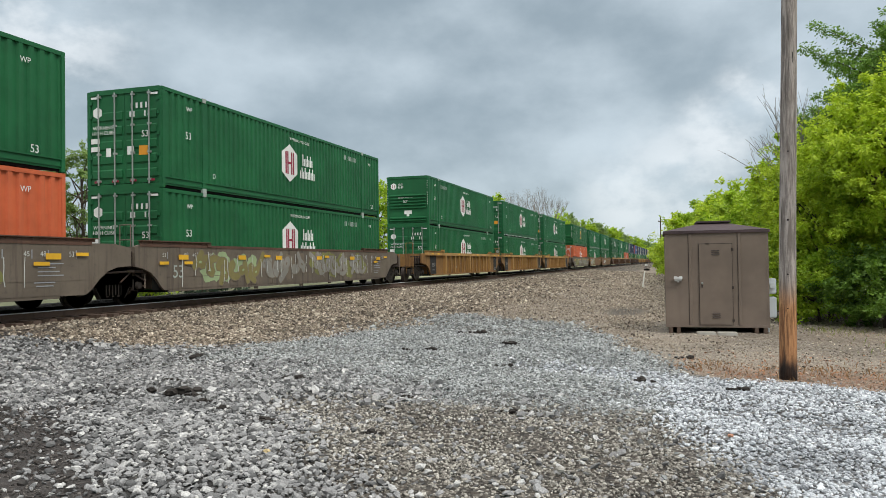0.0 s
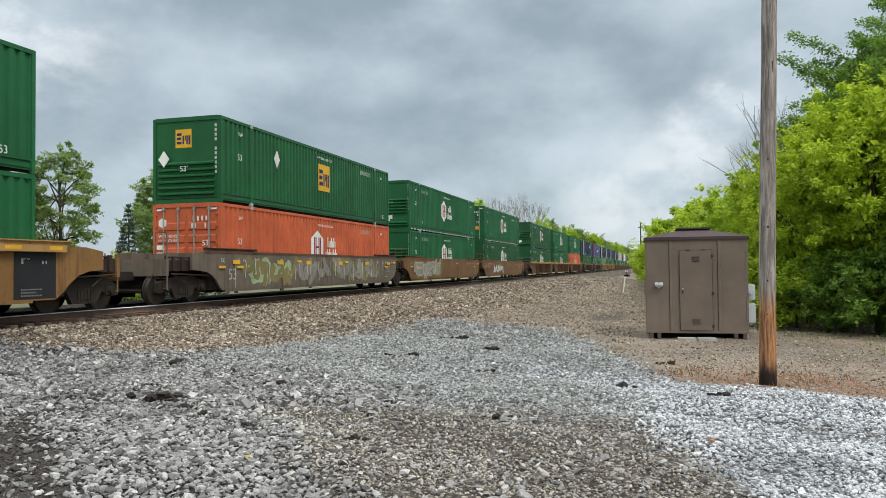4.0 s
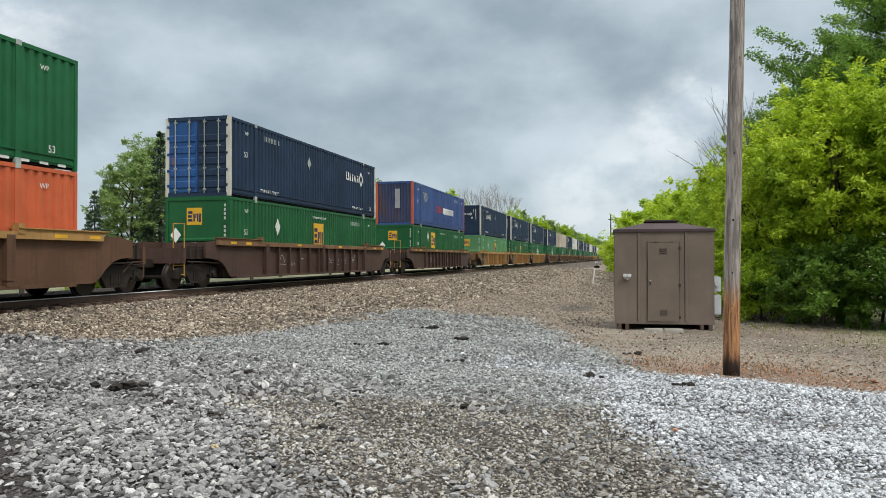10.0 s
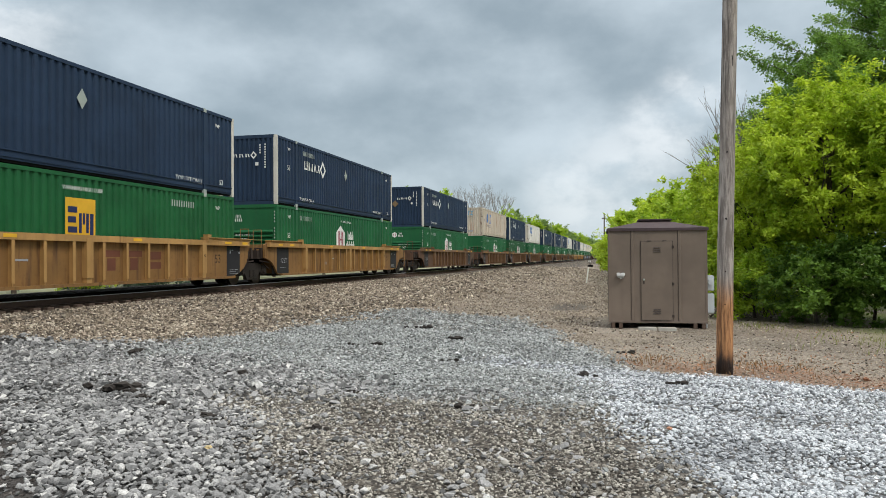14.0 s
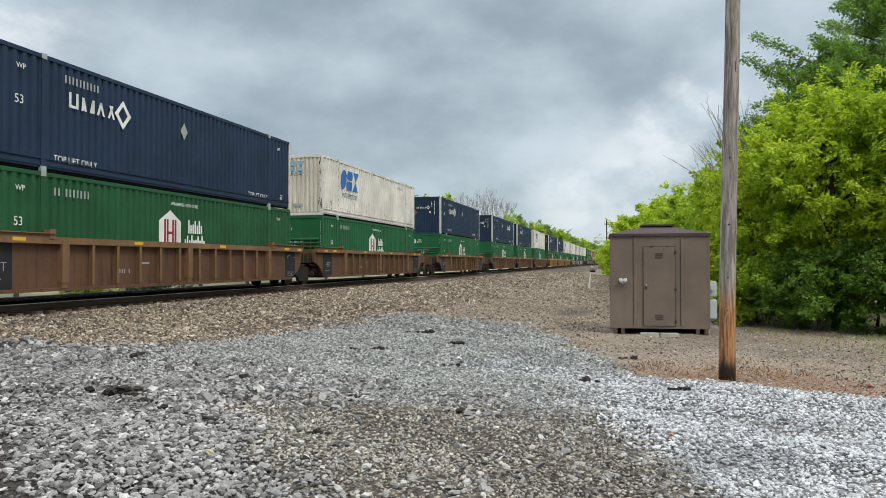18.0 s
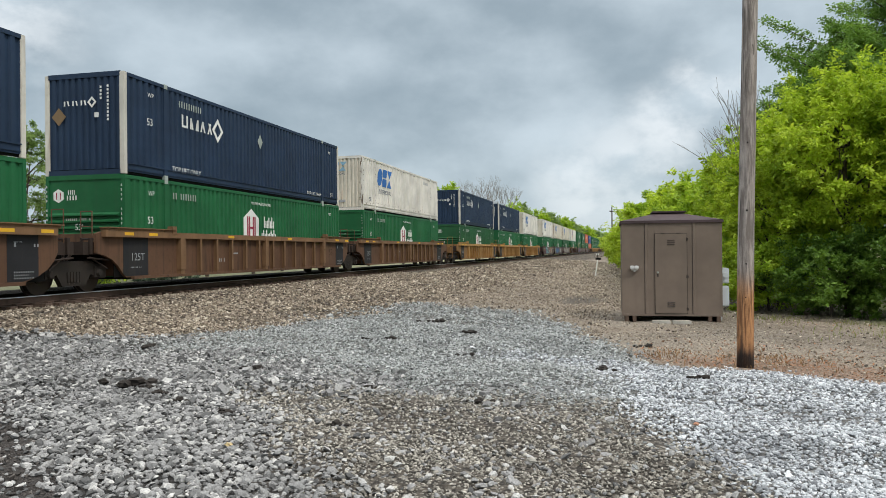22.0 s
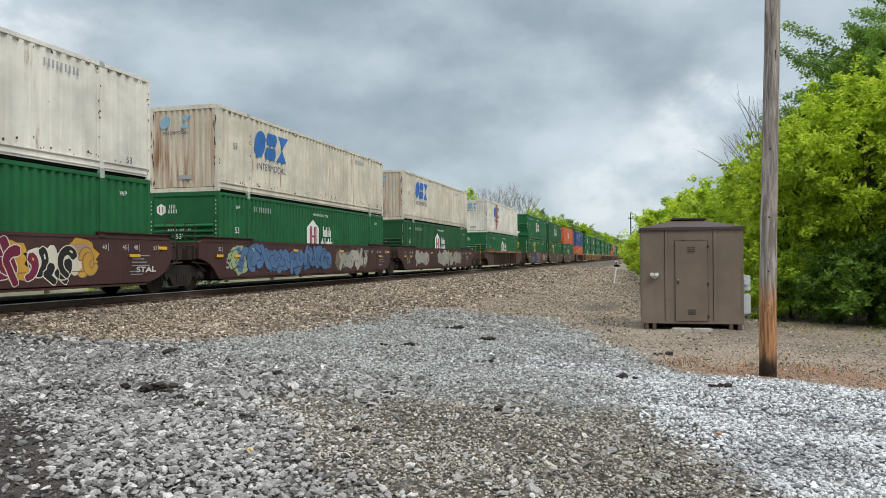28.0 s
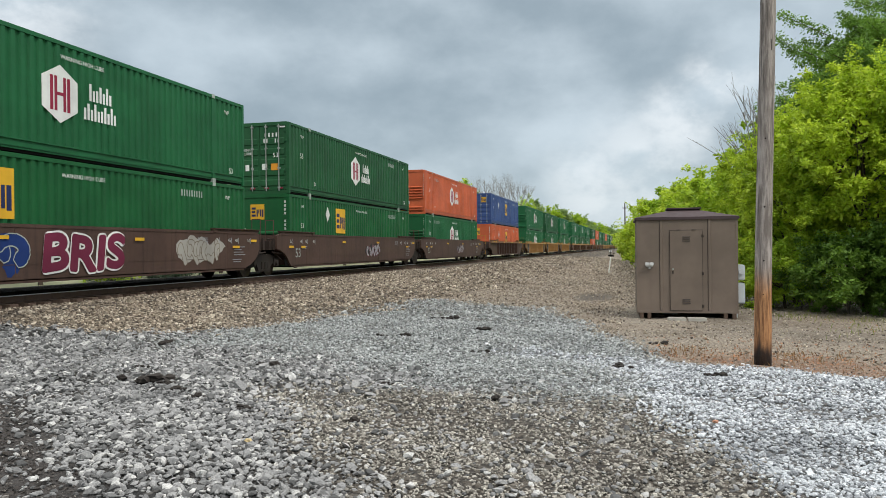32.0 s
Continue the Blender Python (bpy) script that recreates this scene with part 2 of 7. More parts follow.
SHED_LINE = plain("shed_seam", (0.055, 0.042, 0.036), 0.7)
STEEL_GREY = paint("meter_box_grey", (0.50, 0.53, 0.54), 0.5, 0.2, (0.2, 0.2, 0.19))
CONCRETE = paint("concrete_block", (0.42, 0.40, 0.35), 0.9, 0.3, (0.2, 0.18, 0.15))
SKID = paint("skid_timber", (0.11, 0.075, 0.055), 0.85, 0.4, (0.05, 0.04, 0.03))
LAMP_WHITE = plain("white_plastic", (0.72, 0.72, 0.70), 0.4)


def pole_wood():
    m, nt, b = base_mat("weathered_pole_wood")
    tc = nt.nodes.new("ShaderNodeTexCoord").outputs["Object"]
    sep = nt.nodes.new("ShaderNodeSeparateXYZ")
    nt.links.new(tc, sep.inputs[0])
    grain = noise_tex(nt, mapped(nt, tc, (9, 9, 0.9)), 2.2, 6, 0.65, 0.3)
    patch = noise_tex(nt, mapped(nt, tc, (3, 3, 0.9)), 1.5, 4)
    grain = ramp(nt, grain, 0.36, 0.64)
    grey = mixcol(nt, grain, (0.18, 0.15, 0.13), (0.42, 0.365, 0.325))
    fresh = mixcol(nt, grain, (0.18, 0.078, 0.032), (0.49, 0.24, 0.10))
    tar = mixcol(nt, grain, (0.018, 0.013, 0.011), (0.05, 0.028, 0.018))
    z = mnode(nt, "ADD", sep.outputs[2], mnode(nt, "MULTIPLY", mnode(nt, "SUBTRACT", patch, 0.5), 0.5))
    c = mixcol(nt, ramp(nt, z, 1.15, 1.75), fresh, grey)
    c = mixcol(nt, ramp(nt, z, 0.22, 0.50), tar, c)
    crack = ramp(nt, noise_tex(nt, mapped(nt, tc, (16, 16, 0.6)), 1.7, 3), 0.56, 0.63)
    c = mixcol(nt, mnode(nt, "MULTIPLY", crack, 0.55), c, (0.03, 0.024, 0.02))
    nt.links.new(c, b.inputs["Base Color"])
    b.inputs["Roughness"].default_value = 0.85
    bump(nt, b, mnode(nt, "SUBTRACT", grain, crack), 0.6, 0.012)
    return m


POLE = pole_wood()


def leaf_mat(name, a, b_, back=0.35):
    """Leaves: two greens by leaf, with light coming through."""
    m, nt, b = base_mat(name)
    geo = nt.nodes.new("ShaderNodeNewGeometry")
    pos = geo.outputs["Position"]
    patch = noise_tex(nt, pos, 0.5, 3)
    f = mnode(nt, "ADD", mnode(nt, "MULTIPLY", geo.outputs["Random Per Island"], 0.6), mnode(nt, "MULTIPLY", ramp(nt, patch, 0.35, 0.65), 0.4))
    c = mixcol(nt, f, a, b_)
    tr = nt.nodes.new("ShaderNodeBsdfTranslucent")
    mix = nt.nodes.new("ShaderNodeMixShader")
    mix.inputs[0].default_value = back
    out = nt.nodes["Material Output"]
    link_all(nt, ((c, b.inputs["Base Color"]), (c, tr.inputs[0]), (b.outputs[0], mix.inputs[1]), (tr.outputs[0], mix.inputs[2]), (mix.outputs[0], out.inputs[0])))
    b.inputs["Roughness"].default_value = 0.6
    return m


LEAF_BRIGHT = leaf_mat("spring_leaves", (0.215, 0.35, 0.016), (0.64, 0.76, 0.06), 0.50)
LEAF_MID = leaf_mat("mid_green_leaves", (0.19, 0.34, 0.02), (0.54, 0.68, 0.055), 0.5)
# undergrowth green, darkened to carry the shade beneath the crowns
LEAF_SHADED = leaf_mat("shade_leaves", (0.058, 0.13, 0.012), (0.16, 0.28, 0.028), 0.42)
LEAF_DEEP = leaf_mat("maple_leaves", (0.085, 0.18, 0.026), (0.24, 0.40, 0.06), 0.45)
LITTER = leaf_mat("fallen_leaves", (0.16, 0.06, 0.025), (0.42, 0.20, 0.09), 0.1)
LEAF_SPRUCE = leaf_mat("spruce_needles", (0.018, 0.045, 0.022), (0.045, 0.085, 0.04), 0.1)
LEAF_FAR = leaf_mat("far_leaves", (0.15, 0.24, 0.07), (0.34, 0.46, 0.14), 0.4)
BARK = paint("bark", (0.085, 0.065, 0.05), 0.9, 0.5, (0.04, 0.03, 0.025))
BARE = paint("bare_twigs", (0.24, 0.22, 0.195), 0.9, 0.3, (0.1, 0.08, 0.07))
GRASS = leaf_mat("grass_blades", (0.13, 0.20, 0.03), (0.30, 0.28, 0.09))
DRYGRASS = leaf_mat("dry_weeds", (0.22, 0.10, 0.04), (0.34, 0.21, 0.09), 0.15)


def stone_mat(name, a, b_, c_, rough=0.85):
    """Loose stones, each with its own tone."""
    m, nt, b = base_mat(name)
    geo = nt.nodes.new("ShaderNodeNewGeometry")
    r, pos = geo.outputs["Random Per Island"], geo.outputs["Position"]
    fine = ramp(nt, noise_tex(nt, pos, 70, 4, 0.7), 0.35, 0.65)
    c = mixcol(nt, ramp(nt, r, 0.0, 0.55), a, b_)
    c = mixcol(nt, ramp(nt, r, 0.72, 1.0), c, c_)
    c = mixcol(nt, mnode(nt, "MULTIPLY", fine, 0.45), c, tuple(v * 0.5 for v in a))
    patch = noise_tex(nt, pos, 0.9, 4)
    c = mixcol(nt, mnode(nt, "MULTIPLY", ramp(nt, patch, 0.5, 0.75), 0.4), c, tuple(v * 0.55 for v in a))
    nt.links.new(c, b.inputs["Base Color"])
    b.inputs["Roughness"].default_value = rough
    bump(nt, b, fine, 0.3, 0.004)
    return m


ST_GREY = stone_mat("grey_crushed_stone", (0.095, 0.094, 0.091), (0.35, 0.345, 0.335), (0.66, 0.645, 0.61))
ST_BROWN = stone_mat("brown_ballast_stone", (0.075, 0.056, 0.042), (0.37, 0.30, 0.22), (0.78, 0.685, 0.54))
ST_WHITE = stone_mat("pale_gravel_stone", (0.20, 0.21, 0.22), (0.60, 0.622, 0.64), (0.88, 0.90, 0.91))
ST_FINE = stone_mat("fine_bluegrey_gravel", (0.14, 0.146, 0.141), (0.455, 0.47, 0.452), (0.60, 0.615, 0.60))
ST_DIRT = stone_mat("dirty_gravel_stone", (0.10, 0.091, 0.076), (0.42, 0.387, 0.328), (0.70, 0.66, 0.57))

ST_EARTH = stone_mat("earth_crumb", (0.022, 0.019, 0.016), (0.085, 0.072, 0.062), (0.30, 0.27, 0.24))

# where the pale gravel ends towards the track, and where the track's ballast begins: x and y along the edges
PALE_EDGE = ((4.0, -1.7), (6.08, -0.71), (7.56, -0.02), (10.4, 0.33), (12.1, 0.87), (13.4, 2.1))
BALLAST_EDGE = ((10.0, 15.0), (12.4, 13.4), (13.9, 10.2), (16.0, 8.9), (19.0, 8.4), (22.0, 7.6), (30.0, 6.6))


def ground_mat():
    """One sheet: crushed stone, drive, pale gravel, soil by the hut, ballast and grass, each with its own bounds."""
    m, nt, b = base_mat("gravel_ground")
    geo = nt.nodes.new("ShaderNodeNewGeometry")
    pos = geo.outputs["Position"]
    sep = nt.nodes.new("ShaderNodeSeparateXYZ")
    nt.links.new(pos, sep.inputs[0])
    wob = mnode(nt, "MULTIPLY", mnode(nt, "SUBTRACT", noise_tex(nt, pos, 0.7, 5, 0.65), 0.5), 2.0)
    x = mnode(nt, "MULTIPLY", mnode(nt, "ADD", sep.outputs[0], wob), 0.907)
    y = mnode(nt, "MULTIPLY", mnode(nt, "ADD", sep.outputs[1], mnode(nt, "MULTIPLY", wob, 0.8)), 0.907)
    vor = nt.nodes.new("ShaderNodeTexVoronoi")
    vor.inputs["Scale"].default_value = 16.0
    nt.links.new(mapped(nt, pos, (1, 1, 1)), vor.inputs["Vector"])
    cell = nt.nodes.new("ShaderNodeSeparateXYZ")
    nt.links.new(vor.outputs["Color"], cell.inputs[0])
    r, dist = cell.outputs[0], vor.outputs["Distance"]
    fine = noise_tex(nt, pos, 45, 5, 0.7)
    big = noise_tex(nt, pos, 0.35, 5, 0.6)
    # shade between stones, put into the colour at the cell edges
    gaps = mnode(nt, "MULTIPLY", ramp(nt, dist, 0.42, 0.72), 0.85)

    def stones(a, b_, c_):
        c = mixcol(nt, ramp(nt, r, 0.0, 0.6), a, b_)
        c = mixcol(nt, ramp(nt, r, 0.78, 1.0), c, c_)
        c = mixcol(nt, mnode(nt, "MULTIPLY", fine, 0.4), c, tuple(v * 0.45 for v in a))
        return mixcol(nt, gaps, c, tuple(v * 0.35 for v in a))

    def line(ax, ay, c0, w):
        """1 where ax * x + ay * y > c0, softened over w metres."""
        v = mnode(nt, "ADD", mnode(nt, "MULTIPLY", x, ax), mnode(nt, "MULTIPLY", y, ay))
        return ramp(nt, v, c0 - w, c0 + w)

    def beyond(edge, w):
        """1 on the track's side of a bent edge."""
        total = edge[0][1]
        for (xa, ya), (xb, yb) in zip(edge, edge[1:]):
            n = nt.nodes.new("ShaderNodeMapRange")
            for key, value in (("From Min", xa * 0.907), ("From Max", xb * 0.907), ("To Min", 0.0), ("To Max", (yb - ya) * 0.907)):
                n.inputs[key].default_value = value
            nt.links.new(x, n.inputs["Value"])
            total = mnode(nt, "ADD", n.outputs[0], total * 0.907 if isinstance(total, float) else total)
        return ramp(nt, mnode(nt, "SUBTRACT", y, total), -w, w)

    def both(*a):
        o = a[0]
        for q in a[1:]:
            o = mnode(nt, "MULTIPLY", o, q)
        return o

    # grey sheet is near black: shade under the loose stones, in its colour
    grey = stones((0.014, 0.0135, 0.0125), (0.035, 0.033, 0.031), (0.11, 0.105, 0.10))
    drive = stones((0.08, 0.081, 0.076), (0.27, 0.272, 0.255), (0.52, 0.52, 0.48))
    pale = stones((0.12, 0.12, 0.12), (0.28, 0.28, 0.275), (0.5, 0.5, 0.49))
    soil = mixcol(nt, ramp(nt, big, 0.4, 0.62), stones((0.115, 0.088, 0.064), (0.26, 0.205, 0.15), (0.46, 0.385, 0.295)), stones((0.13, 0.105, 0.078), (0.30, 0.25, 0.19), (0.52, 0.46, 0.36)))
    grit = noise_tex(nt, pos, 22, 6, 0.75)
    soil = mixcol(nt, 0.62, soil, mixcol(nt, ramp(nt, grit, 0.36, 0.62), mixcol(nt, ramp(nt, noise_tex(nt, pos, 1.3, 5, 0.6), 0.38, 0.62), (0.155, 0.115, 0.082), (0.24, 0.19, 0.14)), mixcol(nt, ramp(nt, big, 0.4, 0.6), (0.42, 0.345, 0.26), (0.50, 0.435, 0.345))))
    ballast = stones((0.06, 0.045, 0.034), (0.20, 0.16, 0.115), (0.48, 0.41, 0.32))
    dirty = stones((0.075, 0.060, 0.046), (0.16, 0.135, 0.105), (0.34, 0.30, 0.245))
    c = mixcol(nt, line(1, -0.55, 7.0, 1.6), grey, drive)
    dm = both(line(-1, 0, -8.2, 0.5), line(0.72, -1, 1.0, 0.45))
    c = mixcol(nt, mnode(nt, "MULTIPLY", dm, 0.85), c, dirty)
    far = mnode(nt, "MAXIMUM", line(1, 0, 22.0, 0.8), both(line(0.27, -1, 3.2, 0.35), line(1, -0.45, 11.45, 0.3)))
    c = mixcol(nt, far, c, soil)
    c = mixcol(nt, beyond(BALLAST_EDGE, 0.8), c, ballast)
    wm = both(mnode(nt, "SUBTRACT", 1.0, beyond(PALE_EDGE, 0.25)), line(-1, 0.45, -11.45, 0.2))
    c = mixcol(nt, wm, c, pale)
    c = mixcol(nt, mnode(nt, "MULTIPLY", ramp(nt, noise_tex(nt, pos, 0.16, 5, 0.65), 0.42, 0.66), 0.45), c, dirty)
    dark = both(line(-1, 0, -7.1, 0.35), line(-1.16, 1, -1.15, 0.3))
    c = mixcol(nt, mnode(nt, "MULTIPLY", dark, 0.85), c, mixcol(nt, ramp(nt, fine, 0.35, 0.7), (0.024, 0.020, 0.018), (0.10, 0.085, 0.075)))
    # a dark oval by the hut: the bank's shade, put into the ground colour
    spot = nt.nodes.new("ShaderNodeCombineXYZ")
    link_all(nt, ((mnode(nt, "MULTIPLY", mnode(nt, "SUBTRACT", sep.outputs[0], 30.5), 0.30), spot.inputs[0]), (mnode(nt, "SUBTRACT", sep.outputs[1], 2.1), spot.inputs[1])))
    ln = nt.nodes.new("ShaderNodeVectorMath")
    ln.operation = "LENGTH"
    nt.links.new(spot.outputs[0], ln.inputs[0])
    bank_shade = mnode(nt, "SUBTRACT", 1.0, ramp(nt, mnode(nt, "ADD", ln.outputs["Value"], mnode(nt, "MULTIPLY", wob, 0.3)), 0.35, 1.15))
    c = mixcol(nt, mnode(nt, "MULTIPLY", bank_shade, 0.75), c, (0.06, 0.048, 0.038))
    litter = both(line(0.20, -1, 2.9, 0.5), line(1, -0.45, 11.45, 0.3), line(-1, 0.5, -13.0, 0.8))
    c = mixcol(nt, mnode(nt, "MULTIPLY", litter, ramp(nt, fine, 0.40, 0.62)), c, (0.24, 0.10, 0.045))
    # track bed darkened for oil and for the train's shade, both in the colour
    oil_and_shade = both(ramp(nt, sep.outputs[1], 14.3, 14.7), mnode(nt, "SUBTRACT", 1.0, ramp(nt, sep.outputs[1], 17.0, 17.5)))
    c = mixcol(nt, mnode(nt, "MULTIPLY", oil_and_shade, 0.85), c, (0.022, 0.019, 0.017))
    turf = mixcol(nt, fine, (0.10, 0.13, 0.03), (0.26, 0.28, 0.10))
    c = mixcol(nt, mnode(nt, "MULTIPLY", line(0, -1, 5.4, 0.8), ramp(nt, big, 0.3, 0.55)), c, turf)
    c = mixcol(nt, line(0, 1, 19.0, 1.2), c, mixcol(nt, 0.5, turf, (0.42, 0.39, 0.28)))
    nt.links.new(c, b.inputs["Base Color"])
    b.inputs["Roughness"].default_value = 0.95
    bump(nt, b, mnode(nt, "ADD", mnode(nt, "SUBTRACT", 1.0, dist), mnode(nt, "MULTIPLY", fine, 0.5)), 1.0, 0.05)
    return m


GROUND = ground_mat()

# ---- mesh helpers ----
class Geo:
    """Collects the faces of one part."""

    def __init__(self):
        self.v, self.f = [], []

    def add(self, vs, fs):
        n = len(self.v)
        self.v += [tuple(p) for p in vs]
        self.f += [tuple(n + i for i in q) for q in fs]
        return self

    def box(self, x0, y0, z0, x1, y1, z1):
        vs = [(x, y, z) for x in (x0, x1) for y in (y0, y1) for z in (z0, z1)]
        return self.add(vs, [(0, 1, 3, 2), (4, 6, 7, 5), (0, 4, 5, 1), (2, 3, 7, 6), (0, 2, 6, 4), (1, 5, 7, 3)])

    def prism(self, pts, axis, a, b):
        """A polygon in the two other axes, drawn out along axis from a to b."""
        n = len(pts)
        at = {"x": lambda p, k: (k, p[0], p[1]), "y": lambda p, k: (p[0], k, p[1]), "z": lambda p, k: (p[0], p[1], k)}[axis]
        vs = [at(p, a) for p in pts] + [at(p, b) for p in pts]
        fs = [tuple(range(n))[::-1], tuple(range(n, 2 * n))] + [(i, (i + 1) % n, n + (i + 1) % n, n + i) for i in range(n)]
        return self.add(vs, fs)

    def tube(self, p0, p1, r0, r1=None, n=10):
        p0, p1 = Vector(p0), Vector(p1)
        r1 = r0 if r1 is None else r1
        q = (p1 - p0).to_track_quat("Z", "Y")
        ring = [(math.cos(2 * math.pi * i / n), math.sin(2 * math.pi * i / n)) for i in range(n)]
        vs = [p0 + q @ Vector((c * r0, s * r0, 0)) for c, s in ring] + [p1 + q @ Vector((c * r1, s * r1, 0)) for c, s in ring]
        return self.add(vs, [tuple(range(n))[::-1], tuple(range(n, 2 * n))] + [(i, (i + 1) % n, n + (i + 1) % n, n + i) for i in range(n)])

    def poly(self, pts, plane, k, depth=0.003):
        """A thin painted shape: plane 'side' lies on y = k (x, z), plane 'end' on x = k (y, z)."""
        return self.prism(pts, "y" if plane == "side" else "x", k - depth, k)

    def mesh(self, name, material, bevel=0.0, smooth=False):
        me = bpy.data.meshes.new(name)
        me.from_pydata(self.v, [], self.f)
        bm = bmesh.new()
        bm.from_mesh(me)
        bmesh.ops.recalc_face_normals(bm, faces=bm.faces)
        if bevel:
            bmesh.ops.bevel(bm, geom=[e for e in bm.edges if e.calc_face_angle(0) > 0.6], offset=bevel, segments=2, affect="EDGES", clamp_overlap=True)
        bm.to_mesh(me)
        bm.free()
        if smooth:
            me.polygons.foreach_set("use_smooth", [True] * len(me.polygons))
        me.materials.append(material)
        return me


def part(name, geo, material, parent, label="", bevel=0.0, smooth=False, kind=""):
    me = geo if isinstance(geo, bpy.types.Mesh) else geo.mesh(name, material, bevel, smooth)
    ob = new(name, me)
    ob.parent = parent
    if label or kind:
        tagged(ob, label, kind=kind)
    return ob


def thing(name, m, label, category, group="", kind=""):
    ob = new(name)
    ob.empty_display_size = 0.2
    ob.matrix_basis = m
    return tagged(ob, label, category, group, kind)


def raw_mesh(name, verts, faces, material, smooth=False):
    """A large mesh from arrays; faces all of one size."""
    me = bpy.data.meshes.new(name)
    verts, faces = np.asarray(verts, np.float32), np.asarray(faces, np.int32)
    me.vertices.add(len(verts))
    me.vertices.foreach_set("co", verts.ravel())
    n, k = faces.shape
    me.loops.add(n * k)
    me.loops.foreach_set("vertex_index", faces.ravel())
    me.polygons.add(n)
    me.polygons.foreach_set("loop_start", np.arange(0, n * k, k, dtype=np.int32))
    me.polygons.foreach_set("use_smooth", np.full(n, smooth))
    me.update(calc_edges=True)
    me.materials.append(material)
    return me


# ---- ground and track ----
TRACK_Y = 15.235
SIDE_Y = 13.94


def sstep(a, b, v):
    t = np.clip((v - a) / (b - a), 0, 1)
    return t * t * (3 - 2 * t)


def ground_z(x, y):
    x, y = np.asarray(x, float), np.asarray(y, float)
    base = -0.77 - 0.21 * sstep(8, 20, x) - 0.25 * sstep(24, 60, x) * sstep(6, 0, y)
    d = np.abs(TRACK_Y - y)
    bank = np.interp(d, [0, 1.85, 3.4, 6.2, 60], [-0.24, -0.27, -0.66, -0.80, -1.2])
    wide = np.interp(d, [0, 1.85, 4.0, 8.5, 13, 60], [-0.24, -0.27, -0.50, -0.66, -1.15, -1.3])
    k = sstep(14, 30, x) * (y < TRACK_Y)
    bank = bank * (1 - k) + wide * k
    # far shoulder raised to rail height, added to deepen the dark band under the train
    bank = np.where(y > TRACK_Y, np.interp(d, [0, 0.86, 1.05, 1.9, 3.6, 6.5, 60], [-0.24, -0.24, 0.05, 0.05, -0.55, -0.8, -1.2]), bank)
    z = np.maximum(base, bank)
    bumps = 0.02 * np.sin(1.7 * x + 0.8 * y) * np.sin(1.3 * y - 0.6 * x) + 0.015 * np.sin(3.1 * x - 2.2 * y)
    return z + bumps * sstep(2.1, 3.2, d) * (1 - sstep(22, 32, x))


def build_ground():
    xs = np.unique(np.concatenate([-np.geomspace(10, 3000, 16), np.arange(-9, 3, 1.0), np.arange(3, 26, 0.18), np.arange(26, 70, 1.0), np.geomspace(70, 4500, 40)]))
    ys = np.unique(np.concatenate([-np.geomspace(9, 3000, 20), np.arange(-8.5, 13, 0.2), np.arange(13, 22, 0.35), np.geomspace(22, 3000, 26)]))
    gx, gy = np.meshgrid(xs, ys, indexing="ij")
    gz = ground_z(gx, gy)
    rng = np.random.RandomState(4)
    near = (gx > 3) & (gx < 26) & (gy > -8.5) & (gy < 12.9)
    gz = gz + near * rng.uniform(-0.012, 0.012, gz.shape)
    n, k = len(xs), len(ys)
    i, j = np.meshgrid(np.arange(n - 1), np.arange(k - 1), indexing="ij")
    a = (i * k + j).ravel()
    me = raw_mesh("ground", np.stack([gx, gy, gz], -1).reshape(-1, 3), np.stack([a, a + k, a + k + 1, a + 1], -1), GROUND)
    return tagged(new("ground", me), "grey and brown crushed stone ground sloping up to the track", "ground", kind="structure")


build_ground()

ICO_V = np.array([(-1, 1.618, 0), (1, 1.618, 0), (-1, -1.618, 0), (1, -1.618, 0), (0, -1, 1.618), (0, 1, 1.618), (0, -1, -1.618), (0, 1, -1.618), (1.618, 0, -1), (1.618, 0, 1), (-1.618, 0, -1), (-1.618, 0, 1)]) / 1.9
ICO_F = np.array([(0, 11, 5), (0, 5, 1), (0, 1, 7), (0, 7, 10), (0, 10, 11), (1, 5, 9), (5, 11, 4), (11, 10, 2), (10, 7, 6), (7, 1, 8), (3, 9, 4), (3, 4, 2), (3, 2, 6), (3, 6, 8), (3, 8, 9), (4, 9, 5), (2, 4, 11), (6, 2, 10), (8, 6, 7), (9, 8, 1)])
CUBE_V = np.array([(x, y, z) for x in (-1, 1) for y in (-1, 1) for z in (-1, 1)]) * 0.72
CUBE_F = np.array([(0, 1, 3), (0, 3, 2), (4, 6, 7), (4, 7, 5), (0, 4, 5), (0, 5, 1), (2, 3, 7), (2, 7, 6), (1, 5, 7), (1, 7, 3)])


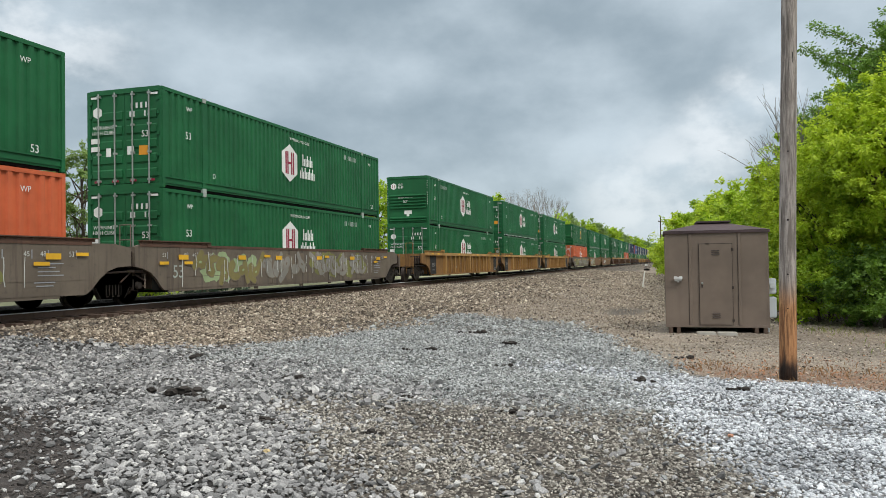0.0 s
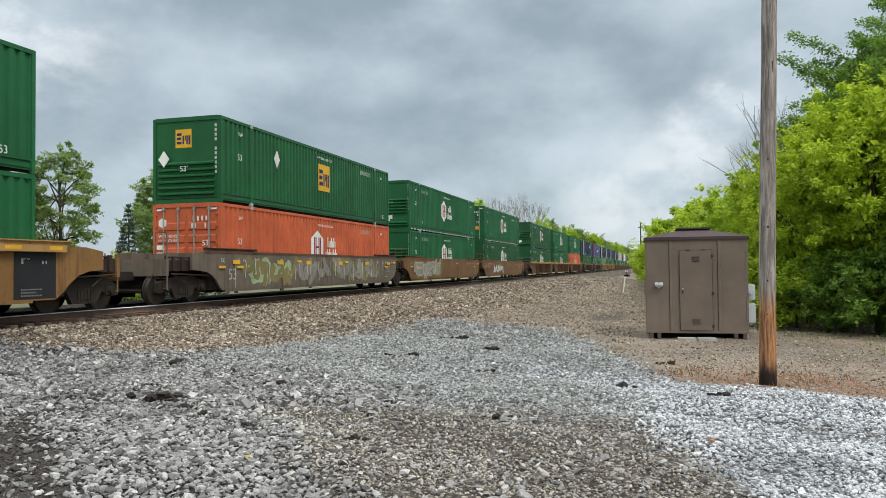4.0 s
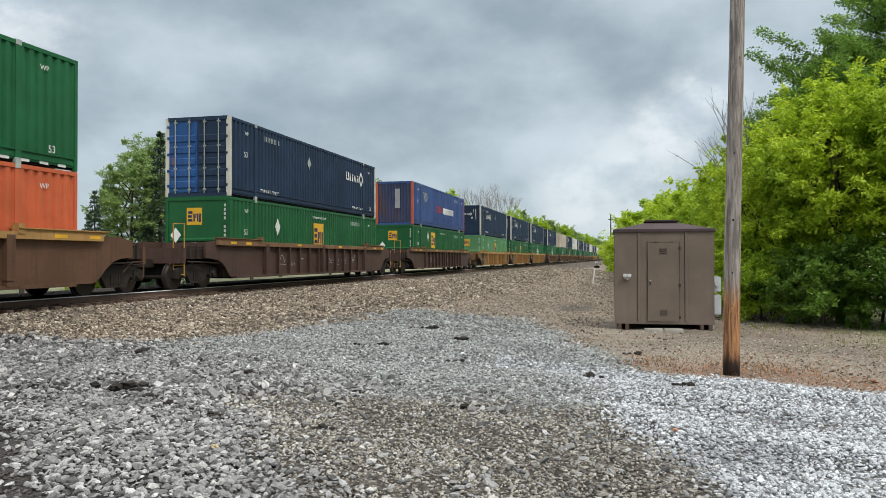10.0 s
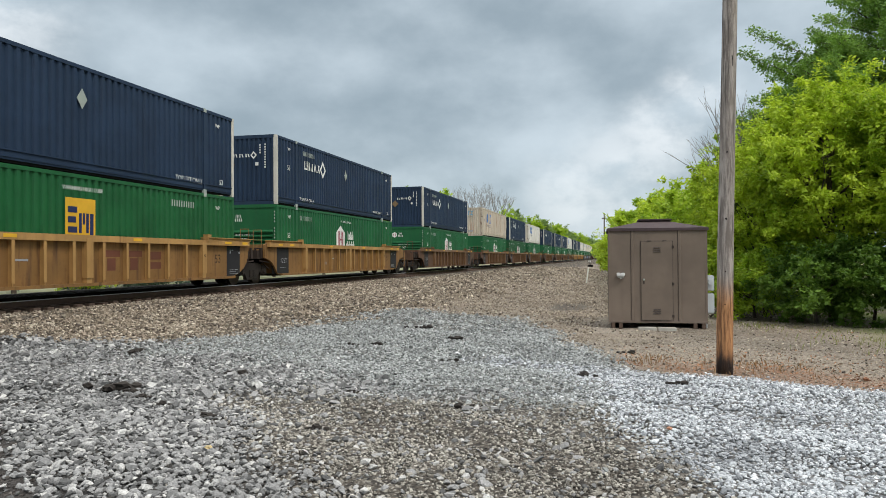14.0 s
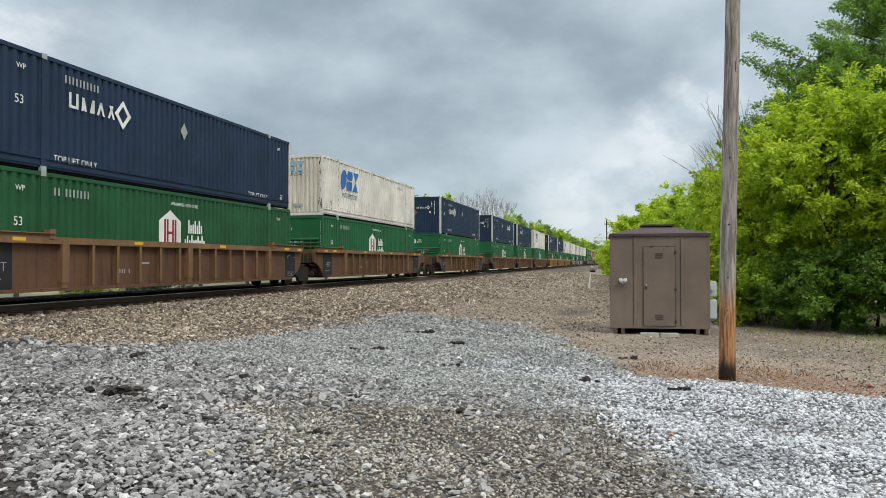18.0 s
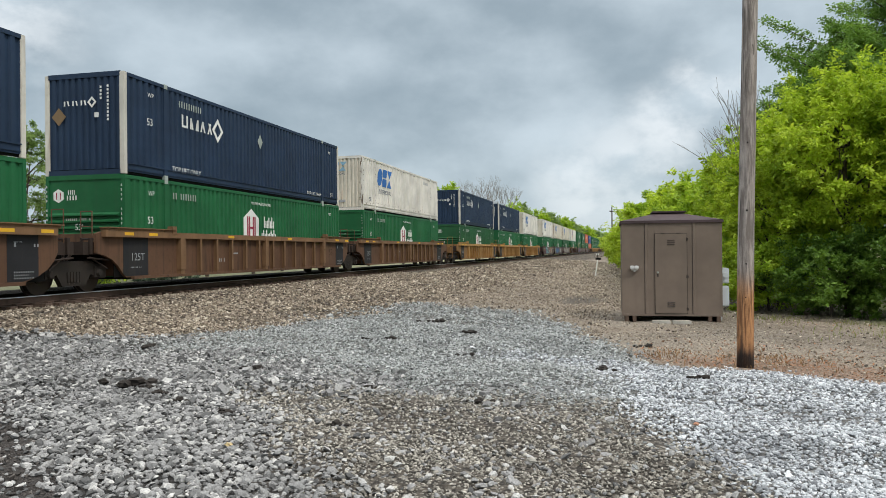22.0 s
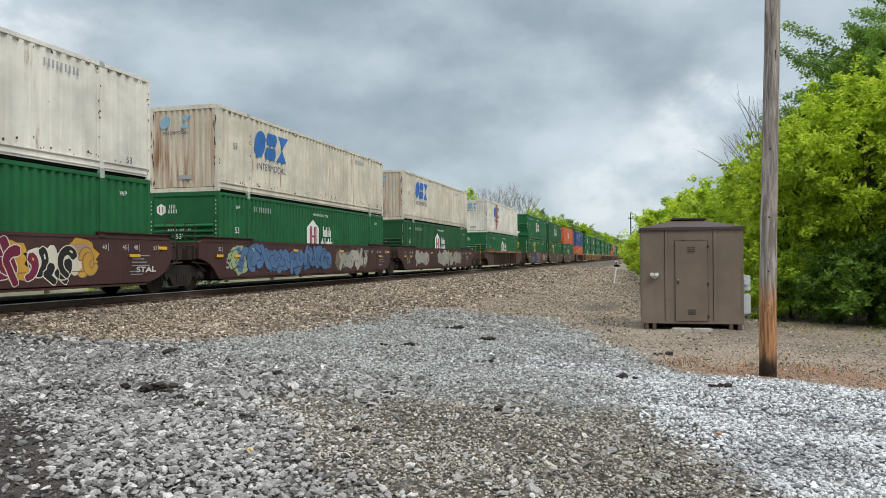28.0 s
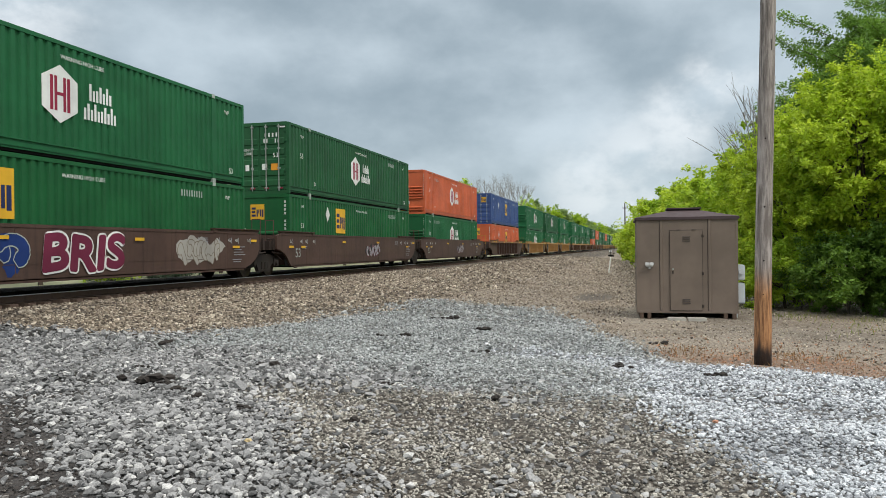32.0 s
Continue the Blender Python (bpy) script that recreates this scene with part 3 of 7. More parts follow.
def stones(name, label, x, y, size, material, rng, proto="ico", flat=0.6, sink=0.25, rough=0.36, tilt=0.3):
    """Angular loose stones at x, y, each turned and shaped at random; one joined mesh."""
    n = len(x)
    pv, pf = (ICO_V, ICO_F) if proto == "ico" else (CUBE_V, CUBE_F)
    sc = size[:, None] * np.stack([rng.uniform(0.75, 1.35, n), rng.uniform(0.6, 1.0, n), rng.uniform(0.35, 0.85, n) * flat / 0.6], 1) * 0.5
    jit = pv[None] * (1 + rng.uniform(-rough - 0.06, rough - 0.06, (n, len(pv), 3)))
    v = jit * sc[:, None, :]
    a, tx, ty = rng.uniform(0, 2 * np.pi, n), rng.normal(0, tilt, n), rng.normal(0, tilt, n)
    v = np.stack([v[..., 0], v[..., 1] * np.cos(tx)[:, None] - v[..., 2] * np.sin(tx)[:, None], v[..., 1] * np.sin(tx)[:, None] + v[..., 2] * np.cos(tx)[:, None]], -1)
    v = np.stack([v[..., 0] * np.cos(ty)[:, None] + v[..., 2] * np.sin(ty)[:, None], v[..., 1], -v[..., 0] * np.sin(ty)[:, None] + v[..., 2] * np.cos(ty)[:, None]], -1)
    ca, sa = np.cos(a)[:, None], np.sin(a)[:, None]
    v = np.stack([v[..., 0] * ca - v[..., 1] * sa, v[..., 0] * sa + v[..., 1] * ca, v[..., 2]], -1)
    z = ground_z(x, y) + sc[:, 2] * (1 - 2 * sink)
    v = v + np.stack([x, y, z], -1)[:, None, :]
    f = (pf[None] + (np.arange(n) * len(pv))[:, None, None]).reshape(-1, 3)
    return tagged(new(name, raw_mesh(name, v.reshape(-1, 3), f, material)), label, "gravel", kind="stuff")


def zone(x, y, rng):
    """0 grey, 1 drive, 2 pale, 3 soil, 4 ballast, 5 dirty."""
    w = 0.35 * np.sin(1.1 * x + 2.3 * np.sin(0.7 * y)) + 0.25 * np.sin(2.7 * y + 1.3 * x) + rng.normal(0, 0.45, len(x))
    pale = np.interp(x, *zip(*PALE_EDGE))
    z = np.where(x - 0.55 * y + 2 * w > 7.9, 1, 0)
    z = np.where((x + w < 9.0) & (y + 0.8 * w < 0.72 * x - 1.1) & (rng.uniform(0, 1, len(x)) < 0.9), 5, z)
    soil = (x - 0.45 * y + 0.4 * w > 12.62)
    z = np.where((x + w > 24.2) | ((0.27 * x - y + 0.5 * w > 3.5) & soil), 3, z)
    z = np.where(y + 0.9 * w > np.interp(x, *zip(*BALLAST_EDGE)), 4, z)
    z = np.where((y + 0.35 * w < pale) & ~soil, 2, z)
    z = np.where((y + 0.9 * w < pale + 0.35) & (x > 9.5) & ~soil & (rng.uniform(0, 1, len(x)) < 0.45), 2, z)
    return z


def build_stones():
    rng = np.random.RandomState(11)
    bands = ((4.3, 8.5, 1080, 0.036, "cube"), (8.5, 12.5, 660, 0.040, "cube"), (12.5, 19.0, 330, 0.049, "cube"), (19.0, 36.0, 80, 0.070, "cube"), (36.0, 60.0, 42, 0.095, "cube"), (60.0, 120.0, 9, 0.15, "cube"))
    kinds = (("grey_crushed_stone", "angular grey crushed stone lying loose", ST_GREY, 1.55), ("drive_gravel", "fine blue-grey gravel of a drive", ST_FINE, 0.85),
             ("pale_gravel", "pale white-grey rounded gravel", ST_WHITE, 0.95), ("soil_stones", "scattered brown stones on dry soil", ST_BROWN, 0.62),
             ("track_ballast", "brown and tan track ballast stones", ST_BROWN, 1.0), ("dirty_gravel", "dark gravel mixed with soil", ST_DIRT, 0.72))
    for x0, x1, dens, size, proto in bands:
        y0, y1 = max(-0.34 * x1 - 0.6, -7.0 if x0 < 30 else -2.0), min(13.0, 1.22 * x1 + 0.6)
        n = int((x1 - x0) * (y1 - y0) * dens)
        x, y = rng.uniform(x0, x1, n), rng.uniform(y0, y1, n)
        ok = (y < 1.22 * x + 1.0) & (y > -0.36 * x - 0.6)
        ok &= ~((x > 21.4) & (x < 24.4) & (y > -2.6) & (y < 0.6))
        ok &= (y + rng.normal(0, 0.15, n) < 1.16 * x - 1.3) | (x + rng.normal(0, 0.2, n) > 7.7) | (rng.uniform(0, 1, n) < 0.10)
        ok &= (((x - 30.5) * 0.3) ** 2 + (y - 2.1) ** 2 > rng.uniform(0.4, 1.0, n)) | (rng.uniform(0, 1, n) < 0.2)
        for cx, cy, r, keep in ((7.9, 7.3, 0.45, 0.2), (8.8, 6.5, 0.4, 0.5), (9.0, 8.1, 0.5, 0.35), (8.1, 2.3, 0.8, 0.7), (7.6, 1.2, 0.6, 0.7), (9.8, 2.6, 0.6, 0.5), (9.4, 5.2, 0.4, 0.5)):
            ok &= ((x - cx) ** 2 + (y - cy) ** 2 > (r * rng.uniform(0.6, 1.25, n)) ** 2) | (rng.uniform(0, 1, n) < keep)
        x, y = x[ok], y[ok]
        z = zone(x, y, rng)
        for i, (name, label, mat_, k) in enumerate(kinds):
            pick = z == i
            if i == 3:
                pick &= rng.uniform(0, 1, len(x)) < np.where((y > 0.8) | (x > 26), 0.95, 0.2)
            if i == 0:
                pick &= rng.uniform(0, 1, len(x)) < 0.58
            if pick.sum() > 20:
                s = size * k * np.exp(rng.normal(0, 0.30, int(pick.sum())))
                stones(name, label, x[pick], y[pick], np.clip(s, 0.015, 0.20), mat_, rng, "ico" if i == 2 and x1 < 13 or i in (0, 5) and x1 < 9 else proto, 0.50 if i == 0 else 0.6, 0.12 if i == 0 else 0.2, 0.2 if i == 2 else 0.36, 0.34)
    # crumbs of dark earth where the stones are worn away
    n = 16000
    x, y = rng.uniform(4.4, 8.4, n), rng.uniform(4.2, 9.0, n)
    ok = ((y + rng.normal(0, 0.2, n) > 1.16 * x - 1.3) & (x < 7.8)) | ((x - 7.9) ** 2 + (y - 7.3) ** 2 < 0.3)
    x, y = x[ok], y[ok]
    stones("earth_crumbs", "crumbs of dark earth and grit", x, y, 0.014 * np.exp(rng.normal(0, 0.55, len(x))), ST_EARTH, rng, "cube")
    # ballast shoulder along the track
    n = 22000
    x, y = rng.uniform(11.0, 45, n), TRACK_Y - rng.uniform(1.25, 5.0, n)
    ok = y + rng.normal(0, 0.6, n) > np.interp(x, *zip(*BALLAST_EDGE))
    x, y = x[ok], y[ok]
    n = len(x)
    stones("shoulder_ballast", "brown and tan ballast stones on the track shoulder", x, y, 0.06 * np.exp(rng.normal(0, 0.3, n)), ST_BROWN, rng, "cube")


build_stones()


def build_track():
    prof = [(-0.068, 0.0), (0.068, 0.0), (0.068, 0.012), (0.012, 0.03), (0.012, 0.125), (0.037, 0.135), (0.037, 0.168), (-0.037, 0.168), (-0.037, 0.135), (-0.012, 0.125), (-0.012, 0.03), (-0.068, 0.012)]
    track = thing("railway_track", pose(0, TRACK_Y, 0), "single railway track with rusty rails on dark ties", "railway track", kind="structure")
    for y in (-0.755, 0.755):
        g = Geo().prism([(y + a, z - 0.172) for a, z in prof], "x", -40, 900)
        # far rail takes the darker truck steel, as shade under the train
        r = part("rail", g, RAIL if y < 0 else TRUCK, track)
        if y > 0:
            continue
        part("running_surface", Geo().box(-40, y - 0.039, -0.016, 900, y + 0.039, 0.001), RAILTOP, r, "polished rail head with its sheen put into a pale colour")
    tie = Geo().box(-0.115, -1.30, -0.34, 0.115, 1.30, -0.172).mesh("tie", TIE, 0.012)
    rng = random.Random(3)
    for i in range(110):
        t = part("tie", tie, TIE, track)
        t.matrix_basis = pose(9 + i * 0.51, rng.uniform(-0.06, 0.06), rng.uniform(-0.012, 0.008), 0, 0, rng.uniform(-1, 1))
    g = Geo()
    for i in range(500):
        g.box(65.2 + i * 0.51, -1.3, -0.3, 65.43 + i * 0.51, 1.3, -0.175)
    part("distant_ties", g, TIE, track, kind="stuff")
    plate = Geo().box(-0.1, -0.17, -0.172, 0.1, 0.17, -0.155).mesh("tie_plate", RAIL)
    for i in range(80):
        p = part("tie_plate", plate, RAIL, track)
        p.matrix_basis = pose(9 + i * 0.51, -0.755, 0)


build_track()

# ---- writing ----
TEXTS = {}


def text_mesh(words, size, material):
    key = (words, size, material.name)
    if key not in TEXTS:
        cu = bpy.data.curves.new("writing", "FONT")
        cu.body, cu.size, cu.extrude, cu.align_x, cu.align_y = words, size, 0.001, "CENTER", "CENTER"
        ob = bpy.data.objects.new("writing", cu)
        scene.collection.objects.link(ob)
        bpy.context.view_layer.update()
        me = bpy.data.meshes.new_from_object(ob.evaluated_get(bpy.context.evaluated_depsgraph_get()))
        me.materials.clear()
        me.materials.append(material)
        bpy.data.objects.remove(ob)
        TEXTS[key] = me
    return TEXTS[key]


def write_side(parent, words, size, x, z, y=-0.005, material=None, name="lettering"):
    ob = part(name, text_mesh(words, size, material or MARK_WHITE), None, parent, kind="stuff")
    ob.matrix_basis = pose(x, y, z, 90)
    return ob


def write_end(parent, words, size, y, z, x=-0.005, material=None):
    ob = part("lettering", text_mesh(words, size, material or MARK_WHITE), None, parent, kind="stuff")
    ob.matrix_basis = pose(x, y, z, 90, 0, -90)
    return ob


def rect(x0, z0, x1, z1):
    return [(x0, z0), (x1, z0), (x1, z1), (x0, z1)]


def hexagon(x, z, w, h):
    return [(x, z - h / 2), (x + w / 2, z - h * 0.26), (x + w / 2, z + h * 0.26), (x, z + h / 2), (x - w / 2, z + h * 0.26), (x - w / 2, z - h * 0.26)]


def bars(g, plane, k, x, z, length, height, n, rng, sign=1):
    """Unreadable writing: a row of small upright bars."""
    step = length / n
    for i in range(n):
        if rng.random() < 0.12:
            continue
        a = x + sign * i * step
        b = a + sign * step * 0.42
        g.poly(rect(min(a, b), z, max(a, b), z + height), plane, k)


def blob(rng, cx, cz, w, h, n=14, rough=0.22):
    return [(cx + w / 2 * math.cos(2 * math.pi * i / n) * rng.uniform(1 - rough, 1 + rough * 0.4), cz + h / 2 * math.sin(2 * math.pi * i / n) * rng.uniform(1 - rough, 1 + rough * 0.4)) for i in range(n)]


# ---- containers ----
CL, CW, CH = 16.15, 2.59, 2.88
POSTS = (1.98, CL - 1.98)


def corrugated(x0, x1, z0, z1, y, out, pitch=0.274, depth=0.05):
    """Upright corrugated sheet along x; out is -1 for the side that faces the drive, 1 for the other."""
    g = Geo()
    n = max(1, round((x1 - x0) / pitch))
    p = (x1 - x0) / n
    pts = []
    for i in range(n):
        a = x0 + i * p
        pts += [(a, 0), (a + p * 0.40, 0), (a + p * 0.52, -depth), (a + p * 0.88, -depth)]
    pts.append((x1, 0))
    vs = [(a, y + out * d, z) for a, d in pts for z in (z0, z1)]
    return g.add(vs, [(2 * i, 2 * i + 2, 2 * i + 3, 2 * i + 1) for i in range(len(pts) - 1)])


def corr_end(y0, y1, z0, z1, x, depth=0.04, pitch=0.25, upright=True, out=-1):
    g = Geo()
    a0, a1 = (y0, y1) if upright else (z0, z1)
    n = max(1, round((a1 - a0) / pitch))
    p = (a1 - a0) / n
    pts = []
    for i in range(n):
        a = a0 + i * p
        pts += [(a, 0), (a + p * 0.42, 0), (a + p * 0.55, depth), (a + p * 0.87, depth)]
    pts.append((a1, 0))
    if upright:
        vs = [(x - out * d, a, z) for a, d in pts for z in (z0, z1)]
    else:
        vs = [(x - out * d, y, a) for a, d in pts for y in (y0, y1)]
    return g.add(vs, [(2 * i, 2 * i + 2, 2 * i + 3, 2 * i + 1) for i in range(len(pts) - 1)])


def hex_logo(c, faded=False):
    g = Geo().poly(hexagon(7.35, 1.58, 1.18, 1.42), "side", -0.004)
    logo = part("logo_panel", g, MARK_WHITE, c, "white six-sided logo panel with dark red emblem")
    g = Geo()
    for x0, z0, x1, z1 in ((7.02, 1.16, 7.12, 2.0), (7.16, 1.16, 7.25, 2.0), (7.45, 1.16, 7.54, 2.0), (7.58, 1.16, 7.68, 2.0), (7.25, 1.54, 7.45, 1.62)):
        g.poly(rect(x0, z0, x1, z1), "side", -0.008)
    part("logo_emblem", g, MARK_RED, logo, kind="stuff")
    # the name beside it, as plain bars in its colour
    g = Geo()
    for k, (z0, x0, n) in enumerate(((1.60, 8.36, 7), (1.10, 8.16, 10))):
        for i in range(n):
            h0 = (0.44, 0.28, 0.30, 0.42, 0.28)[(i + 2 * k) % 5]
            g.poly(rect(x0 + i * 0.125, z0, x0 + i * 0.125 + 0.08, z0 + h0), "side", -0.004)
    part("name_marking", g, MARK_WHITE, c, "white name marking", kind="stuff")


def ring_logo(c, x, z=1.95):
    g = Geo()
    for a, lean, hgt in ((0.0, 0.0, 0.40), (0.26, 0.0, 0.40), (0.46, 0.03, 0.36), (0.58, -0.08, 0.30), (0.78, 0.08, 0.30), (0.88, 0.0, 0.36), (1.06, 0.13, 0.36), (1.30, -0.13, 0.36), (1.50, 0.16, 0.36), (1.72, -0.16, 0.36)):
        g.poly([(x + a, z - 0.2), (x + a + 0.085, z - 0.2), (x + a + 0.085 + lean, z - 0.2 + hgt), (x + a + lean, z - 0.2 + hgt)], "side", -0.004)
    g.poly(rect(x + 0.04, z - 0.2, x + 0.3, z - 0.13), "side", -0.004)
    part("name_marking", g, MARK_WHITE, c, "white name marking", kind="stuff")
    g = Geo()
    cx, r0, r1 = x + 2.16, 0.36, 0.21
    for k in range(4):
        a, b = math.pi / 2 * k, math.pi / 2 * (k + 1)
        g.poly([(cx + r0 * math.cos(a), z + r0 * 1.15 * math.sin(a)), (cx + r0 * math.cos(b), z + r0 * 1.15 * math.sin(b)), (cx + r1 * math.cos(b), z + r1 * 1.15 * math.sin(b)), (cx + r1 * math.cos(a), z + r1 * 1.15 * math.sin(a))], "side", -0.004)
    part("diamond_ring", g, MARK_WHITE, c, "white diamond ring")


def wave_logo(c, mat_, x, z, s=1.0, k=-0.004, plane="side", sign=1, gaps=()):
    """Heavy slanted blue shapes over a plain word."""
    g = Geo()

    def put(pts, d=0.0):
        g.poly([(x + sign * s * (u + 0.16 * w), z + s * w) for u, w in pts], plane, k - d)

    if 0 not in gaps:
        for a0 in (20, 200):
            put([(0.46 + (0.03 if a0 < 90 else -0.03) + 0.43 * math.cos(radians(a0 + a)), 0.5 * math.sin(radians(a0 + a))) for a in range(0, 181, 18)])
    if 1 not in gaps:
        for w0 in (-0.5, 0.04):
            put([(0.98, w0), (1.66, w0), (1.74, w0 + 0.23), (1.66, w0 + 0.46), (0.98, w0 + 0.46), (0.92, w0 + 0.23)])
    if 2 not in gaps:
        put([(1.80, 0.5), (2.64, 0.5), (2.22, 0.02)])
        put([(1.80, -0.5), (2.64, -0.5), (2.22, -0.02)])
    logo = part("logo_emblem", g, mat_, c, "heavy blue logo shapes: split disc, bars and wedges", kind="stuff")
    word = text_mesh("INTERMODAL", 0.36 * s, MARK_SLATE)
    w = part("lettering", word, None, c, kind="stuff")
    w.matrix_basis = pose(x + s * 1.38, k - 0.001, z - s * 0.82, 90) if plane == "side" else pose(k - 0.001, x - s * 1.38, z - s * 0.82, 90, 0, -90)


def yellow_logo(c, x, z, s, plane="side", k=-0.004, sign=1):
    g = Geo().poly([(x + sign * s * a, z + s * b) for a, b in ((-0.5, -0.5), (0.5, -0.5), (0.5, 0.5), (-0.5, 0.5))], plane, k)
    p = part("logo_panel", g, MARK_YELLOW, c, "yellow logo panel with navy emblem")
    g = Geo()
    for a, b, w, h in ((-0.42, 0.16, 0.30, 0.14), (-0.42, -0.07, 0.26, 0.14), (-0.42, -0.30, 0.30, 0.14), (-0.06, -0.30, 0.09, 0.46), (0.07, -0.10, 0.07, 0.26), (0.18, -0.30, 0.09, 0.46), (0.31, -0.34, 0.12, 0.5)):
        g.poly([(x + sign * s * q, z + s * r) for q, r in ((a, b), (a + w, b), (a + w, b + h), (a, b + h))], plane, k - 0.004)
    part("logo_emblem", g, MARK_NAVY, p, kind="stuff")


def hex_front(c, body):
    """Front wall of pressed panels: flat name panel, ribs, flat plate panel."""
    part("front_wall", Geo().box(0.03, 0.10, 0.16, 0.09, CW - 0.10, CH - 0.12), body, c)
    rib = Geo().prism([(0.03, 0), (-0.065, 0.03), (-0.065, 0.07), (0.03, 0.125)], "y", 0.16, CW - 0.16).mesh("pressed_rib", body)
    for z in (0.98, 1.16, 1.34, 1.52, 1.70, 0.24, 0.38):
        part("pressed_rib", rib, body, c).matrix_basis = pose(0, 0, z)
    g = Geo().poly([(2.18 + a, 2.32 + b) for a, b in hexagon(0, 0, 0.34, 0.40)], "end", 0.026)
    p = part("logo_panel", g, MARK_WHITE, c, "white six-sided logo panel")
    g = Geo()
    for a in (-0.08, 0.05):
        g.poly(rect(2.18 + a, 2.22, 2.18 + a + 0.03, 2.42), "end", 0.022)
    part("logo_emblem", g, MARK_RED, p, kind="stuff")
    g = Geo()
    for a, b, w, h in ((1.86, 2.35, 0.26, 0.13), (1.90, 2.19, 0.38, 0.13)):
        bars(g, "end", 0.026, a, b, w, h, 4, random.Random(1), -1)
    part("name_marking", g, MARK_WHITE, c, kind="stuff")
    write_end(c, "53'", 0.24, 1.42, 1.40, -0.069)
    g = Geo()
    bars(g, "end", -0.067, 1.85, 1.60, 0.9, 0.06, 14, random.Random(5), -1)
    for y in (0.07, CW - 0.05):
        rng = random.Random(int(y * 10))
        for i in range(11):
            if i != 4:
                g.poly(rect(y - 0.018, 2.55 - i * 0.135, y + 0.014, 2.615 - i * 0.135), "end", -0.02)
    part("number_marking", g, MARK_PALE, c, kind="stuff")
    part("placard", Geo().poly([(1.05, 0.66), (1.22, 0.66), (1.22, 0.53), (1.38, 0.53), (1.38, 0.66), (1.52, 0.66), (1.52, 0.88), (1.05, 0.88)], "end", 0.022), MARK_WHITE, c, "white plate")


def gold_front(c, body):
    """Front wall with a flat upper panel that bears a yellow plate, and pressed ribs below it."""
    part("front_wall", Geo().box(0.03, 0.10, 0.16, 0.09, CW - 0.10, CH - 0.12), body, c)
    rib = Geo().prism([(0.03, 0), (-0.065, 0.03), (-0.065, 0.08), (0.03, 0.14)], "y", 0.22, CW - 0.22).mesh("pressed_rib", body)
    for z in (0.26, 0.46, 0.66, 0.86, 1.06, 1.26):
        part("pressed_rib", rib, body, c).matrix_basis = pose(0, 0, z)
    yellow_logo(c, 1.42, 2.18, 0.62, "end", 0.026, -1)
    part("diamond_plate", Geo().poly([(2.12, 1.22), (2.34, 1.50), (2.12, 1.78), (1.90, 1.50)], "end", -0.07), MARK_WHITE, c, "white diamond plate")
    g = Geo()
    for i in range(11):
        if i != 4:
            g.poly(rect(0.15, 2.52 - i * 0.155, 0.23, 2.62 - i * 0.155), "end", 0.026)
    part("number_marking", g, MARK_PALE, c, kind="stuff")
    write_end(c, "53'", 0.26, 1.35, 1.14, -0.069)


def ribbed_front(c, body, marks):
    if marks == "rusty":
        body, marks = RUSTY, "white"
    if marks == "cream":
        body, marks = CREAM, "white"
    if marks == "stack":
        body = RUSTFRONT
    part("front_wall", corr_end(0.12, CW - 0.12, 0.16, CH - 0.12, 0.01, 0.045, 0.21), body, c)
    g = Geo()
    if marks == "navy":
        for i in range(6):
            g.poly([(1.95 - i * 0.14, 1.98), (1.90 - i * 0.14, 1.98), (1.90 - i * 0.14 + 0.04 * (i % 2), 2.12), (1.95 - i * 0.14 + 0.04 * (i % 2), 2.12)], "end", -0.004)
        for k in range(4):
            a, b = math.pi / 2 * k, math.pi / 2 * (k + 1)
            g.poly([(1.02 + r * math.cos(q), 2.06 + r * 1.1 * math.sin(q)) for r, q in ((0.15, a), (0.15, b), (0.075, b), (0.075, a))], "end", -0.004)
        for i in range(10):
            g.poly(rect(0.47, 2.46 - i * 0.105, 0.53, 2.525 - i * 0.105), "end", -0.004)
            if i < 4:
                g.poly(rect(0.70, 2.44 - i * 0.105, 0.76, 2.505 - i * 0.105), "end", -0.004)
        g.poly(rect(0.80, 1.62, 0.94, 1.76), "end", -0.004)
        part("diamond_plate", Geo().poly([(2.12, 1.42), (2.36, 1.68), (2.12, 1.94), (1.88, 1.68)], "end", -0.006), MARK_TAN, c, "worn tan diamond plate")
        part("number_marking", g, MARK_WHITE, c, kind="stuff")
    elif marks == "white":
        g.poly(rect(1.0, 0.42, 1.5, 0.56), "end", -0.004)
        part("number_marking", g, MARK_GREY, c, kind="stuff")
    elif marks == "stack":
        g.poly(rect(0.9, 1.1, 1.25, 2.4), "end", -0.004)
        part("number_marking", g, MARK_GREY, c, kind="stuff")


def rear_wall(c, body):
    part("rear_wall", corr_end(0.12, CW - 0.12, 0.16, CH - 0.12, CL - 0.01, 0.045, 0.3, True, 1), body, c)


